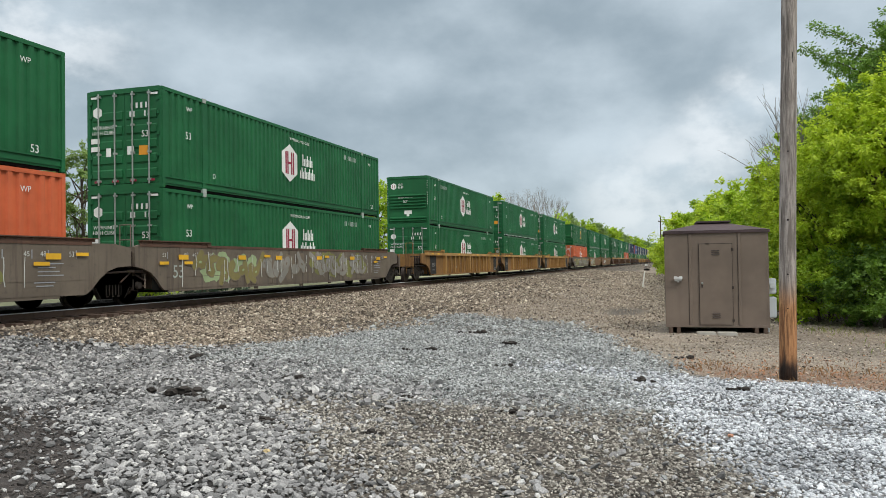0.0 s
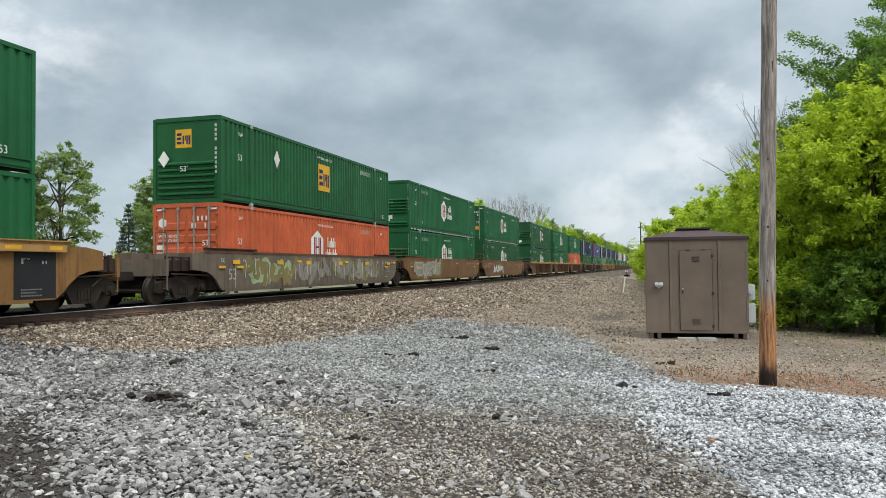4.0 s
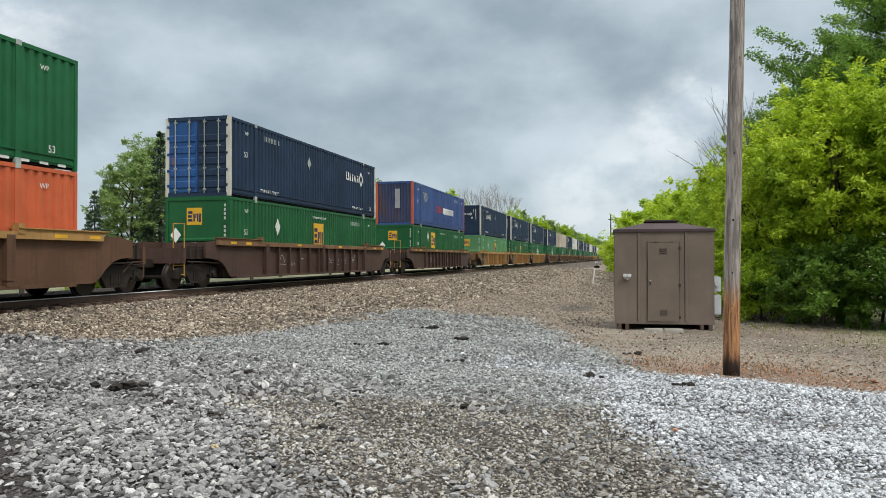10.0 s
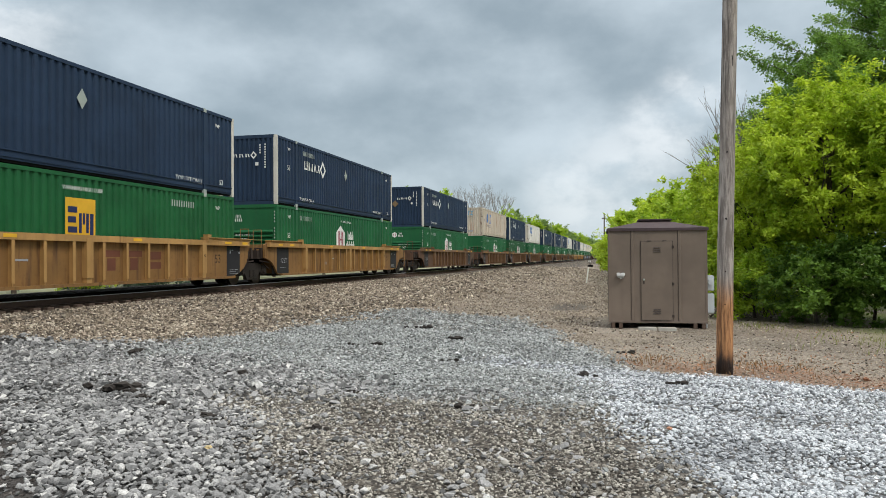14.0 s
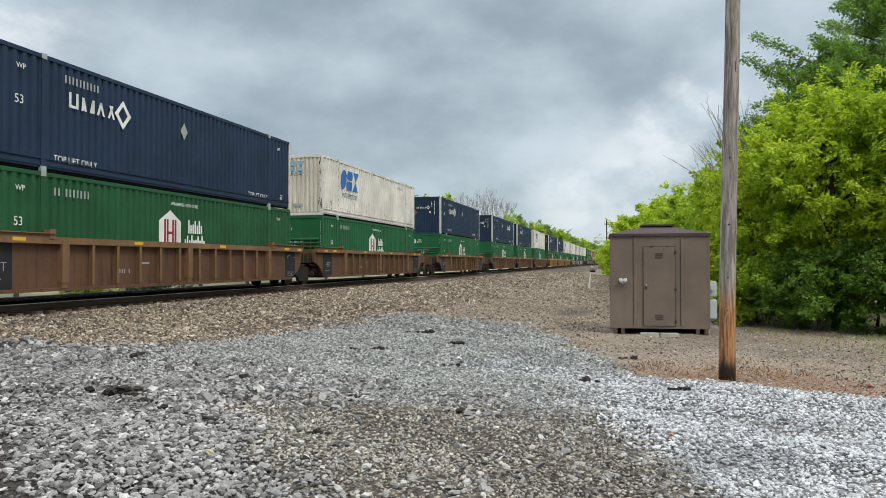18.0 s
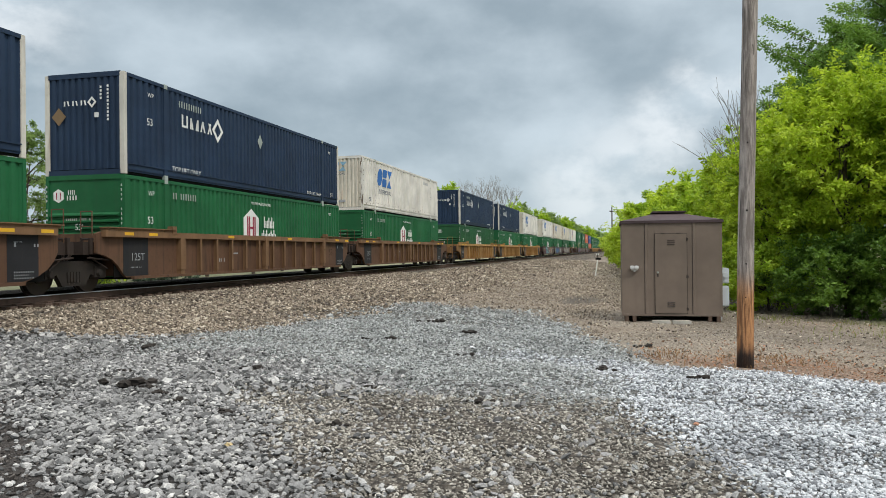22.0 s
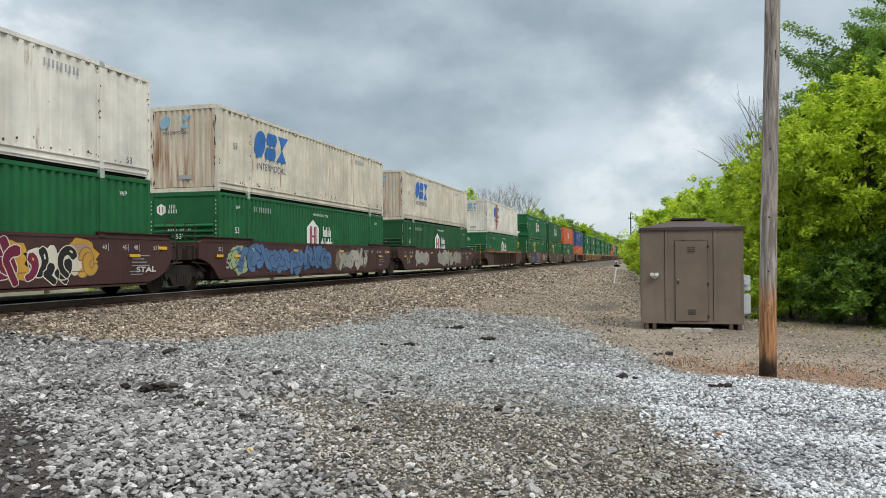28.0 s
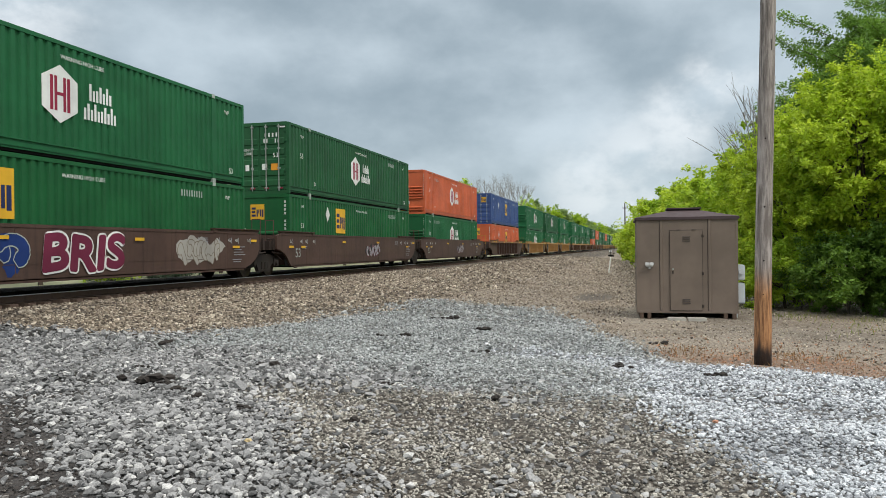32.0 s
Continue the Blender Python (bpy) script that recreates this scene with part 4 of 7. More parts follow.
def door_end(c, body, leaf2=None, placards=True):
    """Double doors with four lock rods."""
    for k, (y0, y1) in enumerate(((0.12, CW / 2 - 0.008), (CW / 2 + 0.008, CW - 0.12))):
        mat_ = body if k == 0 or not leaf2 else leaf2
        g = Geo().box(0.03, y0, 0.16, 0.08, y1, CH - 0.12)
        for z in (0.30, 0.72, 1.14, 1.56, 1.98):
            g.prism([(0.03, z), (0.0, z + 0.04), (0.0, z + 0.24), (0.03, z + 0.28)], "y", y0 + 0.07, y1 - 0.07)
        leaf = part("door_leaf", g, mat_, c)
        for y in (y0 + 0.30, y1 - 0.30):
            rod = Geo().tube((-0.03, y, 0.12), (-0.03, y, CH - 0.08), 0.022, n=8)
            for z in (0.22, 1.0, 1.8, CH - 0.2):
                rod.box(-0.05, y - 0.05, z, 0.03, y + 0.05, z + 0.06)
            part("lock_rod", rod, ROD, leaf, "galvanised lock rod")
        yy = y0 if k == 0 else y1
        hinge = Geo().box(-0.015, yy - 0.05, 0, 0.04, yy + 0.05, 0.10).mesh("hinge", mat_)
        for z in (0.35, 0.9, 1.5, 2.1, 2.5):
            part("hinge", hinge, mat_, leaf).matrix_basis = pose(0, 0, z)
    if placards:
        for y0, z0, y1, z1 in ((0.95, 0.98, 1.18, 1.22), (1.75, 0.95, 1.92, 1.2), (2.15, 1.35, 2.45, 1.5), (2.15, 1.12, 2.45, 1.26), (0.14, CH - 0.22, 0.42, CH - 0.16), (2.15, CH - 0.22, 2.45, CH - 0.16)):
            part("plate", Geo().poly(rect(y0, z0, y1, z1), "end", -0.004), MARK_WHITE, c, "white plate")
        g = Geo()
        bars(g, "end", -0.004, 1.05, 2.3, 0.65, 0.16, 4, random.Random(1), -1)
        bars(g, "end", -0.004, 1.10, 2.06, 0.75, 0.16, 6, random.Random(2), -1)
        write_end(c, "WARNING\nHIGH CUBE", 0.15, 2.02, 1.72, -0.006)
        part("number_marking", g, MARK_WHITE, c, "white letter marking", kind="stuff")
        part("warning_plate", Geo().poly(rect(0.48, 0.95, 0.78, 1.22), "end", -0.004), MARK_ORANGE, c, "orange plate")
        g = Geo().poly([(2.22 + a, 2.25 + b) for a, b in hexagon(0, 0, 0.30, 0.34)], "end", -0.004)
        part("logo_panel", g, MARK_WHITE, c, "white six-sided logo panel")
        g = Geo()
        for i in range(7):
            if i % 2 == 0:
                g.poly(rect(0.25 + i * 0.31, 0.2, 0.48 + i * 0.31, 0.26), "end", -0.004)
        part("reflector_strip", g, MARK_RED, c, kind="stuff")
        write_end(c, "53'", 0.26, 0.55, 1.55, -0.006)


def container(label, body, post=None, end="front", marks="hex", dashes=False, upright=0.274, logo=None, rail=None):
    post, rail = post or body, rail or body
    c = thing("shipping_container", pose(0, 0, -60), label, "container", "containers on the train")
    g = Geo()
    for x0, x1 in ((0.14, POSTS[0] - 0.07), (POSTS[0] + 0.07, POSTS[1] - 0.07), (POSTS[1] + 0.07, CL - 0.14)):
        w = corrugated(x0, x1, 0.32, CH - 0.10, 0.0, -1, upright)
        g.add(w.v, w.f)
    part("side_wall", g, body, c)
    part("side_wall", corrugated(0.14, CL - 0.14, 0.17, CH - 0.10, CW, 1, 0.6), body, c)
    part("roof", Geo().box(0.02, 0.03, CH - 0.06, CL - 0.02, CW - 0.03, CH - 0.015), body, c)
    part("floor_deck", Geo().box(0.05, 0.05, 0.10, CL - 0.05, CW - 0.05, 0.16), BLACK, c)
    for y0 in (-0.012, CW - 0.058):
        part("top_rail", Geo().box(0.06, y0, CH - 0.10, CL - 0.06, y0 + 0.07, CH), rail, c)
        part("bottom_rail", Geo().box(0.06, y0 + (0.035 if y0 < 0 else -0.035), 0.085, CL - 0.06, y0 + (0.105 if y0 < 0 else 0.035), 0.30).box(0.06, y0 + (0.0 if y0 < 0 else 0.035), 0.30, CL - 0.06, y0 + (0.105 if y0 < 0 else 0.07), 0.33).box(0.06, y0 + (0.012 if y0 < 0 else 0.035), 0.14, CL - 0.06, y0 + (0.105 if y0 < 0 else 0.058), 0.165), rail, c)
    # black strips added below the bottom rails as the shade of the gap
    part("under_rail", Geo().box(0.06, 0.06, 0.02, CL - 0.06, 0.11, 0.085).box(0.06, CW - 0.11, 0.02, CL - 0.06, CW - 0.06, 0.085), BLACK, c)
    wide = 0.15 if post is not body else 0.13
    for x0 in (0.0, CL - wide):
        for y0 in (-0.014, CW - wide + 0.014):
            p = part("corner_post", Geo().box(x0, y0, 0.0, x0 + wide, y0 + wide, CH + 0.006), post, c, bevel=0.012)
    for z0 in (0.0, CH - 0.12):
        part("end_beam", Geo().box(0.0, 0.1, z0, 0.1, CW - 0.1, z0 + 0.14), rail, c)
    for x in POSTS:
        p = part("lift_post", Geo().box(x - 0.08, -0.01, 0.02, x + 0.08, 0.06, CH), body, c)
        for z0 in (CH - 0.11, -0.01):
            part("casting", Geo().box(x - 0.085, -0.022, z0, x + 0.085, 0.07, z0 + 0.13), MARK_DIM, p, "pale worn lift casting")
    rear_wall(c, body)
    if end == "hex":
        hex_front(c, body)
    elif end == "gold":
        gold_front(c, body)
    elif end == "doors":
        door_end(c, body)
    elif end == "doors2":
        door_end(c, NAVY, DOORBLUE, False)
    elif end == "doors3":
        door_end(c, body, None, False)
        yellow_logo(c, 0.75, 2.3, 0.5, "end", -0.006, -1)
    else:
        ribbed_front(c, body, end)
    rng = random.Random(len(label))
    dark = marks in ("wave", "wave_faded", "wave_broken", "wave_streak")
    mat_ = MARK_SLATE if dark else MARK_WHITE
    write_side(c, "53", 0.30, 1.20 if not dark else 1.1, 0.62 if marks == "wave" else 1.62, -0.005, mat_)
    write_side(c, "53", 0.26, CL - 0.9, 0.45, -0.005, mat_)
    if not dark:
        for x in (1.25, CL - 1.15):
            write_side(c, "WP", 0.19, x, 2.42, -0.005, mat_)
    g = Geo()
    bars(g, "side", -0.004, 2.35 if marks == "hex" and end == "hex" else 12.2, 2.33, 1.35, 0.20, 10, rng)
    if marks == "navy":
        g = Geo()
        bars(g, "side", -0.004, 2.7, 2.35, 1.35, 0.2, 10, rng)
    part("number_marking", g, MARK_DIM if not dark else MARK_GREY, c, kind="stuff")
    if marks in ("hex", "gold"):
        write_side(c, "WARNING HIGH CUBE", 0.15, 8.15, 2.50, -0.005, MARK_WHITE)
    if marks == "hex":
        write_side(c, "D", 0.22, 2.5, 0.55, -0.005, MARK_WHITE)
        hex_logo(c)
    elif marks == "navy":
        if logo:
            ring_logo(c, logo)
        g = Geo()
        xd = 8.1 if logo < 8 else 7.0
        g.poly([(xd - 0.2, 2.0), (xd, 1.72), (xd + 0.2, 2.0), (xd, 2.28)], "side", -0.004)
        part("diamond_plate", g, MARK_DIM, c, "grey diamond plate")
        for x in (POSTS[0] + 1.15, POSTS[1] - 0.95):
            write_side(c, "TOP LIFT ONLY", 0.23, x, 0.36, -0.005, MARK_WHITE)
    elif marks == "gold":
        lx, lz = logo or (8.05, 1.68)
        yellow_logo(c, lx, lz, 1.14)
        g = Geo().poly([(3.62, lz + 0.25), (3.85, lz - 0.1), (4.08, lz + 0.25), (3.85, lz + 0.6)], "side", -0.004)
        part("diamond_plate", g, MARK_WHITE, c, "white diamond plate")
    elif marks == "wave":
        wave_logo(c, MARK_BLUE, 2.35, 1.98)
        wave_logo(c, MARK_BLUE if end == "white" else MARK_FADED, 2.2, 2.35, 0.48, -0.004, "end", -1)
    elif marks == "wave_faded":
        wave_logo(c, MARK_BLUE, 2.35, 1.95)
        wave_logo(c, MARK_FADED, 2.2, 2.35, 0.44, -0.004, "end", -1, (1,))
    elif marks == "wave_broken":
        wave_logo(c, MARK_BLUE, 2.35, 1.90, 1.0, -0.004, "side", 1, (1,))
        wave_logo(c, MARK_FADED, 2.2, 2.35, 0.48, -0.004, "end", -1)
    elif marks == "wave_streak":
        wave_logo(c, MARK_BLUE, 3.0, 1.95, 0.95, -0.004, "side", 1)
        wave_logo(c, MARK_FADED, 2.2, 2.35, 0.48, -0.004, "end", -1)
        g = Geo()
        for x0, z0, x1 in ((3.9, 0.5, 4.12), (4.25, 0.35, 4.55), (4.65, 0.7, 4.8)):
            g.poly(rect(x0, z0, x1, 2.75), "side", -0.012)
        part("rust_streak", g, paint("rust_streak", (0.36, 0.15, 0.06), 0.9, 0.5), c, "brown rust streaks", kind="stuff")
    elif marks == "stack":
        g = Geo()
        for i in range(10):
            g.poly(rect(8.4 + i * 0.36, 1.15, 8.66 + i * 0.36, 1.62), "side", -0.004)
        part("name_marking", g, MARK_WHITE, c, "white name marking", kind="stuff")
        g = Geo()
        for i in range(5):
            g.poly(rect(6.3 + i * 0.38, 1.15, 6.58 + i * 0.38, 1.66), "side", -0.004)
        part("name_marking", g, plain("red_marking", (0.26, 0.04, 0.07)), c, "red name marking", kind="stuff")
        g = Geo()
        for i in range(8):
            g.poly(rect(2.9 - 0.05 * i, 1.75 + i * 0.08, 3.9 - 0.1 * abs(i - 4), 1.79 + i * 0.08), "side", -0.004)
        part("swoosh_marking", g, MARK_DIM, c, "pale curved lines", kind="stuff")
    if dark:
        g, rng = Geo(), random.Random(77 + len(label))
        for i in range(150):
            kind = rng.random()
            if kind < 0.45:
                xx, zz = rng.uniform(0.2, CL - 0.2), 0.34 + abs(rng.gauss(0, 0.12))
            elif kind < 0.75:
                xx, zz = rng.uniform(0.2, CL - 0.2), CH - 0.13 - abs(rng.gauss(0, 0.05))
            else:
                xx, zz = rng.choice((0.08, POSTS[0] + 0.11, POSTS[1] - 0.11, CL - 0.12)) + rng.gauss(0, 0.03), rng.uniform(0.1, CH - 0.1)
            w0, h0 = rng.uniform(0.02, 0.09), rng.uniform(0.02, 0.10)
            g.poly(blob(rng, xx, zz, w0, h0, 7, 0.5), "side", -0.0175 if kind >= 0.75 else -0.003, 0.002)
        for yy in (0.12, CW - 0.12):
            for i in range(14):
                g.poly(blob(rng, yy + rng.gauss(0, 0.05), rng.uniform(0.1, CH - 0.2), rng.uniform(0.015, 0.05), rng.uniform(0.05, 0.4), 8, 0.5), "end", -0.008 - 0.0002 * i, 0.001)
        part("rust_wear", g, RUSTCHIP, c, "dark rust chips along seams and rails", kind="stuff")
    if dashes:
        g = Geo()
        for i in range(26):
            g.poly(rect(0.35 + i * 0.605, 0.06, 0.63 + i * 0.605, 0.13), "side", 0.020)
        part("reflector_strip", g, MARK_WHITE, c, "white dashed strip", kind="stuff")
    return c


H = "green corrugated freight container with white logo panel"
CONT = {
    "Hf": container(H + ", ribbed front end", GREEN, end="hex"),
    "Hg": container(H + ", ribbed front end, weathered", GREEN2, end="hex"),
    "Hw": container(H + " and white dashed sill", GREEN, end="hex", dashes=True),
    "Hd": container(H + ", door end forward", GREEN, end="doors"),
    "He": container("weathered green freight container with logo panel, door end forward", GREEN2, end="doors"),
    "Hx": container("green freight container with dashed white sill, door end forward", GREEN, end="doors", dashes=True),
    "Of": container("orange corrugated freight container with white logo panel", ORANGE, end="hex"),
    "Od": container("orange corrugated freight container, door end forward", ORANGE, end="doors"),
    "Ef": container("dark green freight container with yellow logo panel", EGREEN, end="gold", marks="gold"),
    "Eg": container("dark green freight container with yellow logo panel near its front", EGREEN, end="gold", marks="gold", logo=(5.35, 1.95)),
    "El": container("pale green freight container with yellow logo panel", LGREEN, end="gold", marks="gold"),
    "Eb": container("blue freight container with yellow logo plate on its doors", BLUE, end="doors3", marks="gold"),
    "Eo": container("orange freight container with yellow logo panel", ORANGE, end="gold", marks="gold"),
    "Ua": container("navy corrugated freight container with cream corner posts", NAVY, POST_WHITE, "navy", "navy", logo=2.85),
    "Ub": container("navy corrugated freight container, name marking at its rear", NAVY, POST_WHITE, "navy", "navy", logo=10.6),
    "Ud": container("navy corrugated freight container with bright blue doors", NAVY, POST_WHITE, "doors2", "navy", logo=11.6),
    "Pk": container("blue corrugated freight container with orange corner posts", BLUE, POST_ORANGE, "stack", "stack"),
    "Cw": container("white corrugated freight container with blue logo shapes", WHITE, end="cream", marks="wave", upright=0.33),
    "Cc": container("cream freight container with blue logo and rusted end", CREAM, end="rusty", marks="wave_faded", upright=0.33),
    "Cr": container("heavily rusted cream freight container with broken logo", RUSTY, end="white", marks="wave_broken", upright=0.33),
    "Cs": container("white freight container with brown rust streaks", WHITE, end="white", marks="wave_streak", upright=0.33),
}

# ---- well cars ----
def truck(parent, x):
    """Two-axle truck under the joint at x."""
    t = part("truck_frame", Geo().box(-0.9, -0.26, 0.42, 0.9, -0.12, 0.62), TRUCK, parent, bevel=0.02)
    t.matrix_basis = pose(x, CW / 2, 0)
    for y in (-1.12, 0.98):
        g = Geo().prism([(-1.22, 0.38), (-1.22, 0.66), (-0.95, 0.74), (-0.45, 0.84), (0.45, 0.84), (0.95, 0.74), (1.22, 0.66), (1.22, 0.38), (0.98, 0.36), (0.62, 0.50), (0.42, 0.20), (-0.42, 0.20), (-0.62, 0.50), (-0.98, 0.36)], "y", y, y + 0.14)
        for i in range(5):
            g.box(-0.26 + i * 0.11, y - 0.03 if y < 0 else y + 0.14, 0.30, -0.18 + i * 0.11, y if y < 0 else y + 0.17, 0.56)
        for ax in (-0.89, 0.89):
            g.box(ax - 0.16, y - 0.04, 0.40, ax + 0.16, y + 0.18, 0.70)
            if y < 0:
                g.tube((ax, y - 0.04, 0.52), (ax, y - 0.11, 0.52), 0.11, 0.085, 12)
        side = part("side_frame", g, TRUCK, t)
        if y > 0:
            continue
        spring = Geo()
        for i in range(3):
            for k in range(5):
                spring.tube((-0.2 + i * 0.2, y + 0.07, 0.25 + k * 0.06), (-0.2 + i * 0.2, y + 0.07, 0.285 + k * 0.06), 0.085, n=8)
        part("spring_nest", spring, WHEEL, side)
    for ax in (-0.89, 0.89):
        g = Geo().tube((ax, -0.92, 0.43), (ax, 0.92, 0.43), 0.08, n=8)
        for y in (-0.82, 0.68):
            g.tube((ax, y, 0.43), (ax, y + 0.14, 0.43), 0.425, n=24)
            g.tube((ax, y + (0.12 if y < 0 else -0.0), 0.43), (ax, y + (0.16 if y < 0 else 0.04), 0.43), 0.46, n=24)
            g.tube((ax, y - 0.03, 0.43), (ax, y + 0.17, 0.43), 0.15, n=12)
        part("wheelset", g, WHEEL, t, "steel wheels on an axle")


def stroke(g, pts, w, y, t=0.002):
    """A thick sprayed stroke through the points, with blunt rounded ends."""
    for (xa, za), (xb, zb) in zip(pts, pts[1:]):
        d = Vector((xb - xa, zb - za))
        l = max(d.length, 1e-4)
        ux, uz = d.x / l, d.y / l
        e = w * 0.35
        g.poly([(xa - ux * e + uz * w * 0.3, za - uz * e - ux * w * 0.3), (xa + uz * w / 2, za - ux * w / 2), (xb + uz * w / 2, zb - ux * w / 2), (xb + ux * e + uz * w * 0.3, zb + uz * e - ux * w * 0.3),
                (xb + ux * e - uz * w * 0.3, zb + uz * e + ux * w * 0.3), (xb - uz * w / 2, zb + ux * w / 2), (xa - uz * w / 2, za + ux * w / 2), (xa - ux * e - uz * w * 0.3, za - uz * e + ux * w * 0.3)], "side", y, t)


def swirl(rng, cx, cz, rx, rz):
    """A curl that opens or closes as it turns, as points."""
    a0, turn, k0, k1 = rng.uniform(0, 6.28), rng.choice((-1, 1)) * rng.uniform(1.6, 4.6), rng.uniform(0.25, 0.7), rng.uniform(0.75, 1.0)
    pts = []
    for i in range(9):
        f = i / 8
        k = k0 + (k1 - k0) * f
        pts.append((cx + rx * k * math.cos(a0 + turn * f), cz + rz * k * math.sin(a0 + turn * f)))
    return pts


def graffiti(parent, x0, x1, z0, z1, fill, edge, n, seed, inner=None):
    """A sprayed tag: fat hooked strokes that crowd each other, with an outline and a shine, in no alphabet; or a word that can be read."""
    rng = random.Random(seed)
    y = -0.130
    h = z1 - z0
    if isinstance(n, str):
        spray_word(parent, n, x0, x1, z0, z1, fill, edge)
        return
    # the mist of paint round it
    gb = Geo()
    for i in range(int((x1 - x0) * 3) + 3):
        gb.poly(blob(rng, x0 + rng.uniform(0.02, 0.98) * (x1 - x0), z0 + rng.uniform(0.3, 0.7) * h, rng.uniform(0.5, 1.2), h * rng.uniform(0.5, 0.75), 16, 0.3), "side", y + 0.007 - 0.00008 * i, 0.001)
    ge, gf, gi = Geo(), Geo(), Geo()
    cell = (x1 - x0) / n
    count = 2 * n + 1
    for i in range(count):
        fat = min(cell * rng.uniform(0.26, 0.40), 0.42)
        rx, rz = cell * rng.uniform(0.35, 0.55), h / 2 - fat * 0.6
        cx = x0 + rx * 0.8 + (x1 - x0 - 1.6 * rx) * i / (count - 1)
        pts = swirl(rng, cx, (z0 + z1) / 2 + rng.uniform(-0.05, 0.05) * h, rx, rz)
        pts = [(a, min(max(b, z0 + fat * 0.5), z1 - fat * 0.5)) for a, b in pts]
        d = 0.0009 * i
        if rng.random() < 0.3:
            pts = pts[:5] + [(pts[4][0] + rng.uniform(-0.5, 0.5), rng.choice((z0 + 0.08, z1 - 0.08)))]
        for k, (a, b) in enumerate(zip(pts, pts[1:])):
            taper = 1.0 - 0.5 * k / len(pts)
            stroke(ge, [a, b], fat * taper + 0.055, y - d - 0.00004 * k, 0.0006)
            stroke(gf, [a, b], fat * taper, y - d - 0.0005 - 0.00004 * k, 0.0006)
        if i % 2 == 0:
            (ua, va), (ub, vb) = pts[1], pts[2]
            stroke(gi, [(ua, va), (ua + (ub - ua) * 0.7, va + (vb - va) * 0.7)], fat * 0.2, y - d - 0.0011, 0.0006)
    p = part("sprayed_outline", ge, edge, parent, "sprayed graffiti outline", kind="stuff")
    part("sprayed_fill", gf, fill, p, "sprayed graffiti fill", kind="stuff")
    part("sprayed_highlight", gi, inner or edge, p, kind="stuff")
    part("sprayed_mist", gb, inner or fill, p, "thin sprayed colour round the graffiti", kind="stuff")


def spray_word(parent, words, x0, x1, z0, z1, fill, edge):
    """A readable sprayed word in fat letters with an outline: the letters laid over themselves, each time a little shifted."""
    base = text_mesh(words, 1.0, fill)
    co = [v.co.copy() for v in base.vertices]
    faces = [tuple(p.vertices) for p in base.polygons]
    ax, bx, az, bz = min(v.x for v in co), max(v.x for v in co), min(v.y for v in co), max(v.y for v in co)
    h = z1 - z0
    p = None
    for name, fat, count, y, mat_ in (("sprayed_outline", 0.105 * h, 14, -0.146, edge), ("sprayed_fill", 0.058 * h, 10, -0.152, fill)):
        g = Geo()
        for k in range(count):
            t = 2 * math.pi * k / count
            g.add([(x0 + fat + (x1 - x0 - 2 * fat) * ((v.x - ax) / (bx - ax)) + 0.10 * h * ((v.y - az) / (bz - az) - 0.5) + fat * math.cos(t), y - v.z - 0.0003 * k, z0 + (h * (v.y - az) / (bz - az)) * 0.88 + 0.06 * h + 0.04 * h * math.sin(9 * (v.x - ax) / (bx - ax)) + fat * math.sin(t)) for v in co], faces)
        p = part(name, g, mat_, p or parent, "sprayed graffiti outline" if name == "sprayed_outline" else "sprayed graffiti letters", kind="stuff")


